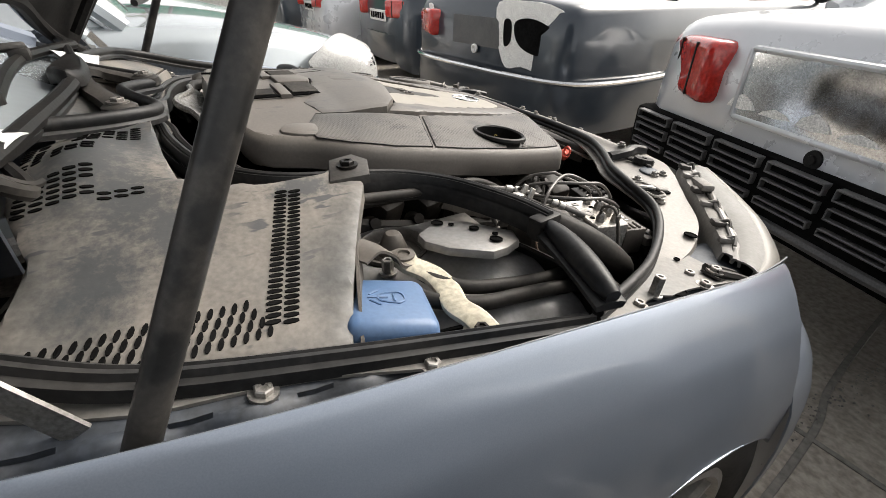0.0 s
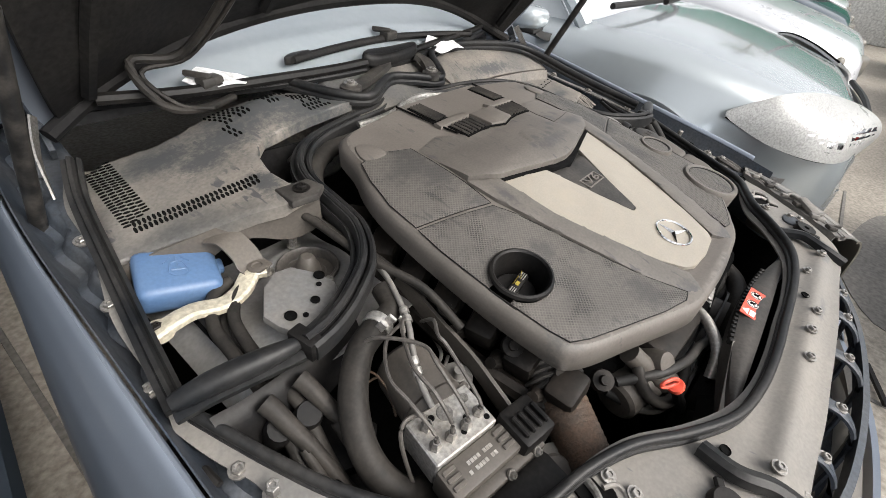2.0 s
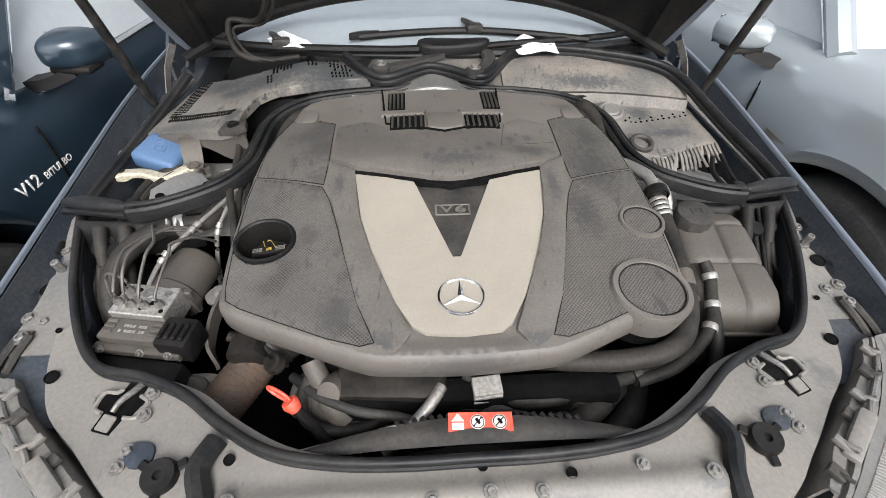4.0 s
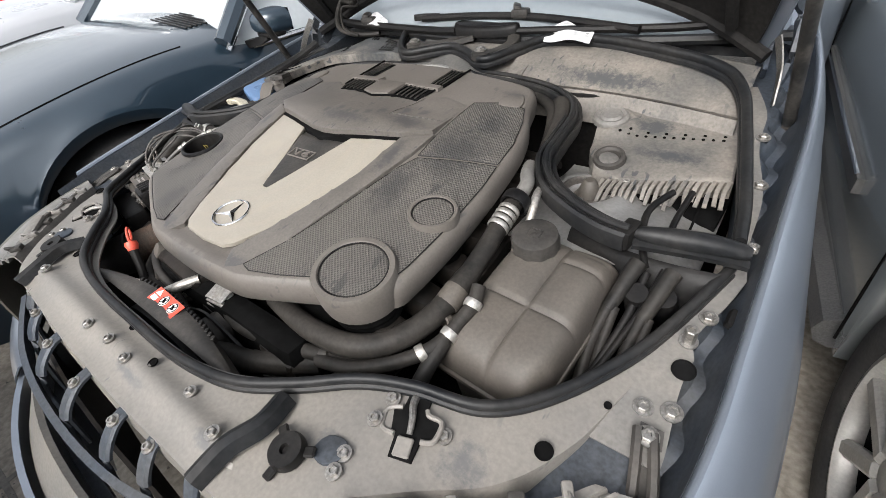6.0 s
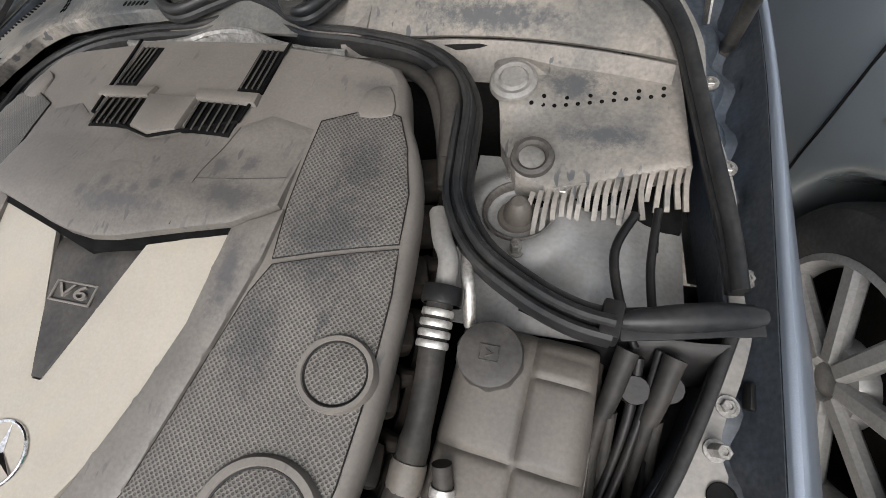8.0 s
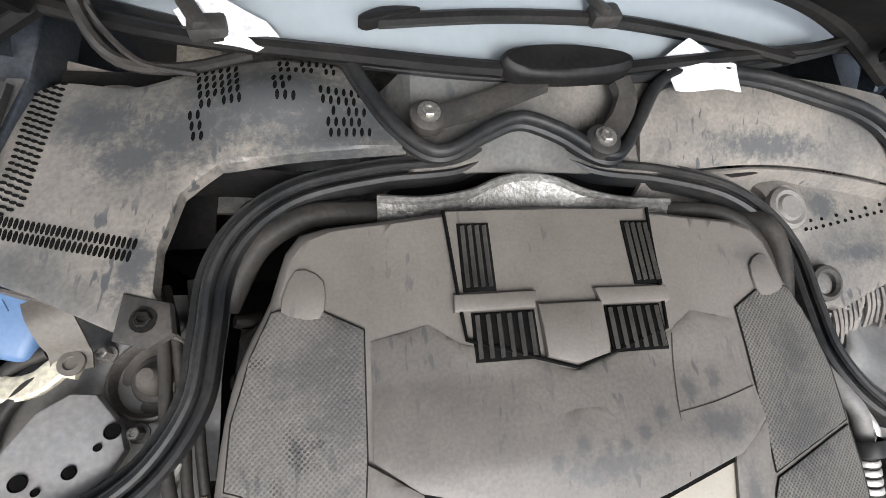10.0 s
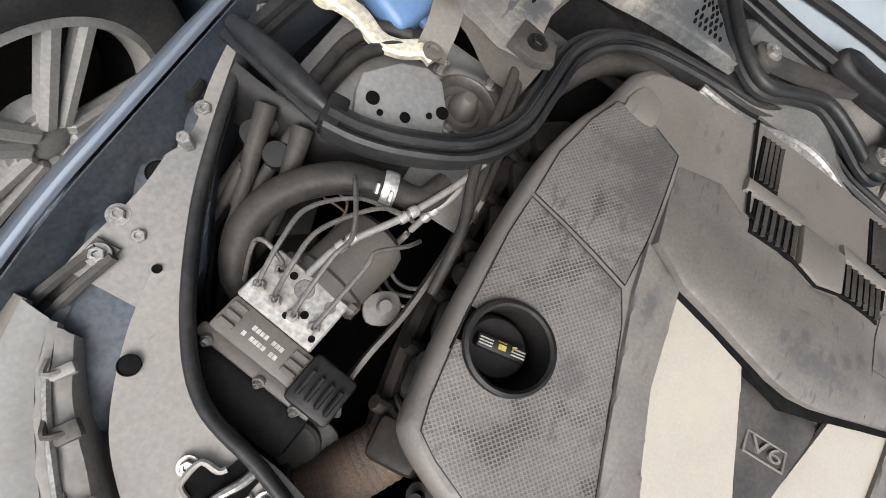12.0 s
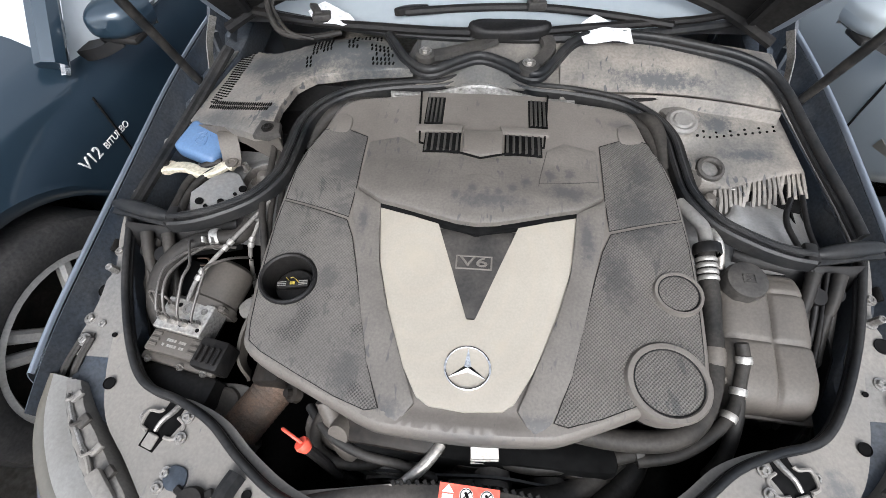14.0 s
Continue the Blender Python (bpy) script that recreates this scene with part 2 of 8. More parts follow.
M_cowl = material("dusty cowl plastic", (0.083, 0.082, 0.079), 0.55, second=(0.211, 0.189, 0.164), grain=170, blotch=5.0, amount=0.95, bump=0.08, contrast=0.6, grit=0.6)
# near-zero black; also puts the deep shade of voids into the colour
M_black = material("flat black also for shade", (0.003, 0.003, 0.003), 0.95, grain=80, blotch=8, amount=0.5, spec=0.04)
M_pipe = material("dark coated brake pipe", (0.055, 0.05, 0.046), 0.42, second=(0.10, 0.09, 0.08), grain=200, blotch=30, amount=0.7, bump=0.03)
M_engine = material("oily engine block", (0.008, 0.0075, 0.007), 0.5, second=(0.030, 0.025, 0.021), grain=90, blotch=14, amount=0.9, bump=0.3, spec=0.16)
M_alu = material("dull aluminium", (0.50, 0.49, 0.47), 0.42, metal=0.7, second=(0.33, 0.30, 0.26), grain=200, blotch=16, amount=0.8, bump=0.06)
M_steel = material("zinc bolt steel", (0.32, 0.31, 0.295), 0.38, metal=0.7, second=(0.2, 0.185, 0.165), grain=300, blotch=40, amount=0.8, bump=0.03)
M_chrome = material("chrome", (0.8, 0.8, 0.8), 0.12, metal=1.0, second=(0.6, 0.6, 0.6), grain=200, blotch=10, amount=0.4, bump=0.0)
M_hose = material("dusty rubber hose", (0.013, 0.0125, 0.012), 0.55, second=(0.046, 0.041, 0.036), grain=160, blotch=10, amount=0.85, bump=0.05, spec=0.18, grit=0.6)
M_lamp_shell = material("dusty lamp lens", (0.36, 0.36, 0.35), 0.3, second=(0.28, 0.28, 0.27), grain=160, blotch=9, amount=0.5, bump=0.02, coat=0.2)
M_tank = material("dusty grey tank plastic", (0.063, 0.056, 0.049), 0.6, second=(0.098, 0.085, 0.072), grain=220, blotch=7, amount=0.9, bump=0.05, contrast=0.45, grit=0.45)
M_blue = material("blue washer cap plastic", (0.060, 0.122, 0.25), 0.42, second=(0.095, 0.155, 0.25), grain=200, blotch=8, amount=0.7, bump=0.03, grit=0.3)
M_white = material("yellowed white plastic", (0.50, 0.46, 0.36), 0.5, second=(0.38, 0.34, 0.26), grain=150, blotch=22, amount=0.7, bump=0.04)
M_paper = material("white paper", (0.66, 0.66, 0.67), 0.8, second=(0.7, 0.71, 0.74), grain=90, blotch=10, amount=0.6, bump=0.03)
M_red = material("red plastic", (0.72, 0.10, 0.06), 0.45, second=(0.6, 0.08, 0.05), grain=100, blotch=20, amount=0.6, bump=0.02)
M_label_white = material("printed white", (0.75, 0.73, 0.7), 0.5, grain=200, blotch=40, amount=0.4, bump=0.0)
M_yellow = material("printed yellow", (0.27, 0.21, 0.03), 0.5, grain=200, blotch=40, amount=0.4, bump=0.0)
M_rust = material("rusty wrapped muffler", (0.095, 0.056, 0.035), 0.8, second=(0.055, 0.046, 0.038), grain=300, blotch=26, amount=0.9, bump=1.0)
M_foil = material("embossed foil", (0.27, 0.265, 0.255), 0.42, metal=0.5, second=(0.13, 0.122, 0.11), grain=150, blotch=24, amount=0.8, bump=0.9)
M_strut = material("worn dusty black strut", (0.014, 0.0135, 0.013), 0.45, second=(0.05, 0.045, 0.04), grain=200, blotch=28, amount=0.9, bump=0.1, contrast=0.75)
M_tyre = material("tyre rubber", (0.022, 0.022, 0.023), 0.75, second=(0.07, 0.065, 0.06), grain=120, blotch=9, amount=0.7)
M_rim = material("dusty alloy rim", (0.47, 0.46, 0.44), 0.35, metal=0.3, second=(0.36, 0.345, 0.32), grain=150, blotch=9, amount=0.8, bump=0.02, grit=0.4)
M_dark_car = material("dark navy car paint", (0.016, 0.031, 0.047), 0.3, metal=0.3, second=(0.026, 0.044, 0.062), grain=900, blotch=3, amount=0.6, bump=0.0, coat=1.0, rough_var=0.08, grit=0.4)
M_grey_car = material("blue grey car paint", (0.40, 0.435, 0.45), 0.25, metal=0.5, second=(0.36, 0.395, 0.41), grain=900, blotch=3, amount=0.6, bump=0.0, coat=0.9, rough_var=0.05, grit=0.2)
M_silver_car = material("silver car paint", (0.58, 0.59, 0.61), 0.28, metal=0.35, second=(0.52, 0.53, 0.55), grain=900, blotch=4, amount=0.6, bump=0.0, coat=0.8, rough_var=0.06, grit=0.2)
M_black_car = material("dusty black car paint", (0.016, 0.025, 0.037), 0.35, second=(0.036, 0.045, 0.056), grain=600, blotch=4, amount=0.6, bump=0.0, coat=0.8, grit=0.4, spec=0.4)
M_red_car = material("red car paint", (0.55, 0.02, 0.03), 0.25, grain=600, blotch=4, amount=0.4, bump=0.0, coat=0.7)
M_lamp_red = material("red lamp plastic", (0.5, 0.03, 0.02), 0.12, second=(0.35, 0.02, 0.02), grain=80, blotch=14, amount=0.5, bump=0.0, coat=0.7)
M_lamp_clear = material("dusty clear lamp", (0.105, 0.10, 0.087), 0.5, second=(0.15, 0.135, 0.11), grain=150, blotch=6, amount=0.8, bump=0.0, coat=0.08, grit=0.2)
M_reflector = material("bright lamp reflector", (0.21, 0.208, 0.20), 0.6, second=(0.16, 0.152, 0.14), grain=200, blotch=12, amount=0.7, bump=0.02, grit=0.3, spec=0.3)
M_trim = material("grey bumper plastic", (0.07, 0.07, 0.072), 0.5, second=(0.12, 0.115, 0.11), grain=200, blotch=8, amount=0.6)
# pale diffuse base puts the sky's reflection into the colour of the panes
M_glass = material("window glass in pale sky colour", (0.62, 0.66, 0.68), 0.06, second=(0.55, 0.58, 0.59), grain=60, blotch=2, amount=0.6, bump=0.0, coat=1.0, rough_var=0.03, grit=0.1)
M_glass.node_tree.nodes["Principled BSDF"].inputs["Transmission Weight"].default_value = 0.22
# pale blue base: dust, with the reflected sky put into the colour as well
M_dusty_sky_glass = material("dusty sky pale windscreen glass", (0.30, 0.34, 0.37), 0.12, second=(0.36, 0.395, 0.415), grain=60, blotch=2, amount=0.7, bump=0.0, coat=0.6, grit=0.08)
M_dusty_sky_glass.node_tree.nodes["Principled BSDF"].inputs["Transmission Weight"].default_value = 0.15
M_interior = material("dark cabin trim", (0.03, 0.03, 0.032), 0.8, second=(0.05, 0.05, 0.05), grain=80, blotch=6, amount=0.6)
M_hoodpad = material("black hood insulation", (0.008, 0.008, 0.0085), 0.7, second=(0.024, 0.022, 0.020), grain=110, blotch=7, amount=0.7, bump=0.25, spec=0.15)
M_ground = material("dusty concrete ground", (0.35, 0.315, 0.27), 0.85, second=(0.26, 0.235, 0.20), grain=55, blotch=1.6, amount=0.9, bump=0.5, contrast=0.35)
M_stain = material("damp dark concrete stain", (0.15, 0.142, 0.13), 0.7, second=(0.19, 0.178, 0.16), grain=50, blotch=3, amount=0.8, bump=0.4)
M_brick_wall = material("pale rendered wall", (0.55, 0.55, 0.53), 0.85, second=(0.45, 0.45, 0.43), grain=30, blotch=2, amount=0.7)
M_net = material("green netting", (0.06, 0.26, 0.17), 0.8, second=(0.04, 0.18, 0.12), grain=60, blotch=4, amount=0.7)
M_bark = material("bark", (0.16, 0.13, 0.1), 0.9, grain=40, blotch=5, amount=0.7)


def dotted(name, base, second, dusty=False):
    """Moulded plastic with a close net of round dimples, 4.6 mm apart, their inner shade also put into the colour, and
    dirt wiped in patches; dust may fill the dimples but for a few touched spots.
    """
    mat = material(name, base, 0.6, second=second, grain=220, blotch=8, amount=0.9, bump=0.0, contrast=0.45, grit=0.5)
    nt = mat.node_tree
    b = nt.nodes["Principled BSDF"]
    co = nt.nodes.new("ShaderNodeTexCoord")
    v = nt.nodes.new("ShaderNodeTexVoronoi")
    v.voronoi_dimensions = "2D"
    v.inputs["Scale"].default_value, v.inputs["Randomness"].default_value = 240, 0.0
    turn = nt.nodes.new("ShaderNodeMapping")
    turn.inputs["Rotation"].default_value = (0, 0, radians(45))
    nt.links.new(co.outputs["Object"], turn.inputs["Vector"])
    nt.links.new(turn.outputs["Vector"], v.inputs["Vector"])
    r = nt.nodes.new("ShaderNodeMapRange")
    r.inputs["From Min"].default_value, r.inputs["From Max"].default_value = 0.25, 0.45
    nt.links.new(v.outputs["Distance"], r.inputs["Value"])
    bump = nt.nodes.new("ShaderNodeBump")
    bump.inputs["Strength"].default_value, bump.inputs["Distance"].default_value = 0.9, 0.0012
    nt.links.new(r.outputs["Result"], bump.inputs["Height"])
    nt.links.new(bump.outputs["Normal"], b.inputs["Normal"])
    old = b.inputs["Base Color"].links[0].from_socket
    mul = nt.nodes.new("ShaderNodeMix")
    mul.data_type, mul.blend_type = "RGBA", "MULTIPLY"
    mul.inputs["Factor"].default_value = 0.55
    if dusty:
        patch = nt.nodes.new("ShaderNodeTexNoise")
        patch.inputs["Scale"].default_value, patch.inputs["Detail"].default_value = 17, 3
        nt.links.new(co.outputs["Object"], patch.inputs["Vector"])
        touched = nt.nodes.new("ShaderNodeMapRange")
        touched.inputs["From Min"].default_value, touched.inputs["From Max"].default_value = 0.56, 0.64
        touched.inputs["To Min"].default_value, touched.inputs["To Max"].default_value = 0.30, 0.7
        nt.links.new(patch.outputs["Fac"], touched.inputs["Value"])
        nt.links.new(touched.outputs["Result"], mul.inputs["Factor"])
        nt.links.new(touched.outputs["Result"], bump.inputs["Strength"])
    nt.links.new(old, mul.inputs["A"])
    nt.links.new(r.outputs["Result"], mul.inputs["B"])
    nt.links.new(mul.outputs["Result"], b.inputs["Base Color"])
    return mat




def stained(mat, colour, spots, fingers=None, strength=0.85):
    """Dark wiped or oily patches at known places (x, y, radius x, radius y), with broken edges, and streaky finger marks inside a box."""
    nt = mat.node_tree
    b = nt.nodes["Principled BSDF"]
    co = nt.nodes.new("ShaderNodeTexCoord")
    rag = nt.nodes.new("ShaderNodeTexNoise")
    rag.inputs["Scale"].default_value, rag.inputs["Detail"].default_value, rag.inputs["Roughness"].default_value = 75, 8, 0.75
    nt.links.new(co.outputs["Object"], rag.inputs["Vector"])
    last = None
    for x, y, rx, ry in spots:
        mp = nt.nodes.new("ShaderNodeMapping")
        mp.vector_type = "TEXTURE"
        mp.inputs["Location"].default_value, mp.inputs["Scale"].default_value = (x, y, 0.85), (rx, ry, 0.5)
        nt.links.new(co.outputs["Object"], mp.inputs["Vector"])
        ln = nt.nodes.new("ShaderNodeVectorMath")
        ln.operation = "LENGTH"
        nt.links.new(mp.outputs["Vector"], ln.inputs[0])
        ad = nt.nodes.new("ShaderNodeMath")
        ad.operation = "MULTIPLY_ADD"
        ad.inputs[1].default_value = 3.0
        nt.links.new(rag.outputs["Fac"], ad.inputs[0])
        nt.links.new(ln.outputs["Value"], ad.inputs[2])
        mr = nt.nodes.new("ShaderNodeMapRange")
        mr.inputs["From Min"].default_value, mr.inputs["From Max"].default_value = 2.55, 1.85
        nt.links.new(ad.outputs[0], mr.inputs["Value"])
        if last is None:
            last = mr.outputs["Result"]
        else:
            mx = nt.nodes.new("ShaderNodeMath")
            mx.operation = "MAXIMUM"
            nt.links.new(last, mx.inputs[0])
            nt.links.new(mr.outputs["Result"], mx.inputs[1])
            last = mx.outputs[0]
    if fingers:
        mp = nt.nodes.new("ShaderNodeMapping")
        mp.inputs["Rotation"].default_value, mp.inputs["Scale"].default_value = (0, 0, radians(fingers[0])), (95, 26, 60)
        nt.links.new(co.outputs["Object"], mp.inputs["Vector"])
        st = nt.nodes.new("ShaderNodeTexNoise")
        st.inputs["Scale"].default_value, st.inputs["Detail"].default_value = 1.0, 2
        nt.links.new(mp.outputs["Vector"], st.inputs["Vector"])
        mr = nt.nodes.new("ShaderNodeMapRange")
        mr.inputs["From Min"].default_value, mr.inputs["From Max"].default_value = fingers[1], fingers[1] + 0.05
        nt.links.new(st.outputs["Fac"], mr.inputs["Value"])
        big = nt.nodes.new("ShaderNodeTexNoise")
        big.inputs["Scale"].default_value, big.inputs["Detail"].default_value = 9, 2
        nt.links.new(co.outputs["Object"], big.inputs["Vector"])
        m2 = nt.nodes.new("ShaderNodeMapRange")
        m2.inputs["From Min"].default_value, m2.inputs["From Max"].default_value = 0.46, 0.58
        nt.links.new(big.outputs["Fac"], m2.inputs["Value"])
        mu = nt.nodes.new("ShaderNodeMath")
        mu.operation = "MULTIPLY"
        nt.links.new(mr.outputs["Result"], mu.inputs[0])
        nt.links.new(m2.outputs["Result"], mu.inputs[1])
        if last is None:
            last = mu.outputs[0]
        else:
            mx = nt.nodes.new("ShaderNodeMath")
            mx.operation = "MAXIMUM"
            nt.links.new(last, mx.inputs[0])
            nt.links.new(mu.outputs[0], mx.inputs[1])
            last = mx.outputs[0]
    sc = nt.nodes.new("ShaderNodeMath")
    sc.operation = "MULTIPLY"
    sc.inputs[1].default_value = strength
    nt.links.new(last, sc.inputs[0])
    mix = nt.nodes.new("ShaderNodeMix")
    mix.data_type = "RGBA"
    old = b.inputs["Base Color"].links[0].from_socket
    nt.links.new(sc.outputs[0], mix.inputs["Factor"])
    nt.links.new(old, mix.inputs["A"])
    mix.inputs["B"].default_value = (*colour, 1)
    nt.links.new(mix.outputs["Result"], b.inputs["Base Color"])
    return mat


def rings_of_water(mat, at, tint):
    """Faint dried rings left by splashes."""
    nt = mat.node_tree
    b = nt.nodes["Principled BSDF"]
    co = nt.nodes.new("ShaderNodeTexCoord")
    mp = nt.nodes.new("ShaderNodeMapping")
    mp.inputs["Location"].default_value = (-at[0], -at[1], 0)
    wv = nt.nodes.new("ShaderNodeTexWave")
    wv.wave_type, wv.rings_direction = "RINGS", "Z"
    wv.inputs["Scale"].default_value, wv.inputs["Distortion"].default_value, wv.inputs["Detail"].default_value, wv.inputs["Detail Scale"].default_value = 9, 2.5, 3, 2
    nt.links.new(co.outputs["Object"], mp.inputs["Vector"])
    nt.links.new(mp.outputs["Vector"], wv.inputs["Vector"])
    mr = nt.nodes.new("ShaderNodeMapRange")
    mr.inputs["From Min"].default_value, mr.inputs["From Max"].default_value, mr.inputs["To Max"].default_value = 0.6, 1.0, 0.16
    nt.links.new(wv.outputs["Fac"], mr.inputs["Value"])
    mix = nt.nodes.new("ShaderNodeMix")
    mix.data_type = "RGBA"
    old = b.inputs["Base Color"].links[0].from_socket
    nt.links.new(mr.outputs["Result"], mix.inputs["Factor"])
    nt.links.new(old, mix.inputs["A"])
    mix.inputs["B"].default_value = (*tint, 1)
    nt.links.new(mix.outputs["Result"], b.inputs["Base Color"])


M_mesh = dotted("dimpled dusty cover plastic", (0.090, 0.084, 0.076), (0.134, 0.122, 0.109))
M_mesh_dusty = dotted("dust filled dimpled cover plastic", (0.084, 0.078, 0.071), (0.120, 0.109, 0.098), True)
stained(M_mesh_dusty, (0.030, 0.030, 0.031), ((-0.275, 0.205, 0.06, 0.04), (-0.25, 0.235, 0.03, 0.04), (-0.25, 0.16, 0.04, 0.05), (-0.245, 0.06, 0.03, 0.05), (-0.19, -0.21, 0.03, 0.05), (-0.25, -0.06, 0.03, 0.03)), (20, 0.60), 0.55)
stained(M_mesh, (0.026, 0.027, 0.029), ((-0.275, 0.205, 0.06, 0.04), (-0.25, 0.235, 0.03, 0.04), (-0.245, 0.06, 0.03, 0.05), (-0.19, -0.21, 0.03, 0.05), (-0.25, -0.06, 0.03, 0.03), (0.29, 0.09, 0.06, 0.07), (0.24, -0.03, 0.03, 0.06), (0.30, 0.19, 0.03, 0.04)), (20, 0.60), 0.62)
stained(M_cover_dark, (0.036, 0.038, 0.043), ((0.16, 0.115, 0.05, 0.02), (0.02, 0.085, 0.07, 0.018), (-0.20, 0.05, 0.012, 0.03), (0.19, 0.03, 0.015, 0.05), (-0.12, -0.265, 0.03, 0.02), (0.11, -0.27, 0.04, 0.02), (0.0, -0.04, 0.05, 0.05), (-0.012, 0.108, 0.010, 0.014), (0.016, 0.098, 0.009, 0.013), (0.036, 0.104, 0.010, 0.014), (0.06, 0.115, 0.011, 0.014), (-0.04, 0.092, 0.009, 0.012), (0.085, 0.13, 0.012, 0.016), (0.13, 0.155, 0.013, 0.016), (0.165, 0.16, 0.012, 0.018)), (-25, 0.61), 0.62)
stained(M_cover, (0.055, 0.054, 0.054), ((0.0, -0.296, 0.09, 0.015), (-0.36, -0.16, 0.02, 0.03), (0.28, 0.31, 0.03, 0.02)), (35, 0.64), 0.6)
stained(M_cream, (0.30, 0.265, 0.21), ((-0.10, -0.02, 0.035, 0.03), (0.05, -0.16, 0.02, 0.015), (0.11, 0.05, 0.015, 0.02)), (60, 0.66), 0.35)
rings_of_water(M_cream, (-0.09, -0.03), (0.33, 0.28, 0.225))
stained(M_panel, (0.075, 0.08, 0.09), ((-0.42, -0.37, 0.02, 0.02), (0.42, -0.37, 0.02, 0.02), (0.30, -0.45, 0.03, 0.012), (0.56, -0.30, 0.03, 0.03), (0.10, -0.46, 0.05, 0.008)), (70, 0.68), 0.6)
stained(M_cowl, (0.046, 0.050, 0.054), ((-0.34, 0.535, 0.17, 0.075), (-0.50, 0.47, 0.06, 0.04), (-0.26, 0.50, 0.14, 0.06), (-0.43, 0.50, 0.11, 0.06), (-0.54, 0.53, 0.07, 0.04), (-0.47, 0.33, 0.03, 0.05), (0.53, 0.42, 0.05, 0.03), (0.40, 0.50, 0.12, 0.025), (0.58, 0.34, 0.06, 0.02)), (-40, 0.60), 0.88)

# ---- ground, far walls ----
b = B()
rng = random.Random(3)


def ground_z(x, y):
    return 0.006 * noise.noise((x * 0.7, y * 0.7, 0)) - 0.006


def ground_at(u, v):
    s = lambda k: (abs(2 * k - 1) ** 2.2) * math.copysign(1, 2 * k - 1)
    x, y = 160 * s(u), 160 * s(v)
    return (x, y, ground_z(x, y) if abs(x) + abs(y) < 40 else -0.006)


sheet(b, ground_at, 80, 80)
ground = tagged(part("ground", b, M_ground), "dusty beige concrete yard with cracked joints", "ground", kind="structure")

# ---- parked cars ----
def wheel(parent, at, r, rim_r, width, side, spokes, rim_mat):
    """A road wheel on an axle along x; side: +1 shows its face to +x."""
    w = new("wheel")
    w.parent = parent
    w.matrix_local = Matrix.Translation(at) @ pose(0, 0, 0, 0, 90 * side, 0)
    w.empty_display_size = 0.05
    b = B()
    h = width / 2
    lathe(b, [(rim_r, -h * 0.9), (rim_r + 0.02, -h), (r - 0.02, -h * 0.95), (r, -h * 0.7), (r, h * 0.7), (r - 0.012, h * 0.93), (r - 0.03, h), (rim_r + 0.015, h * 0.98), (rim_r, h * 0.88), (rim_r - 0.004, h * 0.6)], sides=56)
    part("tyre", b, M_tyre, w)
    b = B()
    lathe(b, [(rim_r - 0.002, h * 0.6), (rim_r + 0.002, h * 0.9), (rim_r - 0.012, h * 0.93), (rim_r - 0.02, h * 0.8), (rim_r - 0.024, h * 0.5)], sides=48)
    for k in range(spokes):
        a = 2 * math.pi * k / spokes
        for off in (-0.095, 0.095) if spokes <= 5 else (0.0,):
            c, s = math.cos(a), math.sin(a)
            m = Matrix.Translation((c * rim_r * 0.56 - s * off * rim_r, s * rim_r * 0.56 + c * off * rim_r, h * 0.74)) @ Matrix.Rotation(a + off * 0.9, 4, "Z") @ Matrix.Rotation(0.05, 4, "Y")
            box(b, (rim_r * 0.86, rim_r * (0.13 if spokes <= 5 else 0.17), 0.03), m, 0.008, 1)
    lathe(b, [(0.0, h * 0.86), (0.03, h * 0.86), (0.036, h * 0.82), (0.075, h * 0.78), (0.085, h * 0.5)], sides=20)
    for k in range(5):
        a = 2 * math.pi * (k + 0.5) / 5
        lathe(b, [(0.0, h * 0.84), (0.009, h * 0.84), (0.010, h * 0.7)], Matrix.Translation((0.054 * math.cos(a), 0.054 * math.sin(a), 0)), 8)
    part("rim", b, rim_mat, w)
    # the barrel's black colour stands in for the shade between the spokes
    b = B()
    lathe(b, [(rim_r - 0.024, h * 0.5), (rim_r - 0.03, -h * 0.6), (0.06, -h * 0.62)], sides=40)
    part("rim_barrel", b, M_plastic_dark, w)
    b = B()
    lathe(b, [(0.0, -0.01), (rim_r * 0.82, -0.01), (rim_r * 0.82, -0.03), (0, -0.03)], sides=32)
    part("brake_disc", b, M_engine, w)
    return w


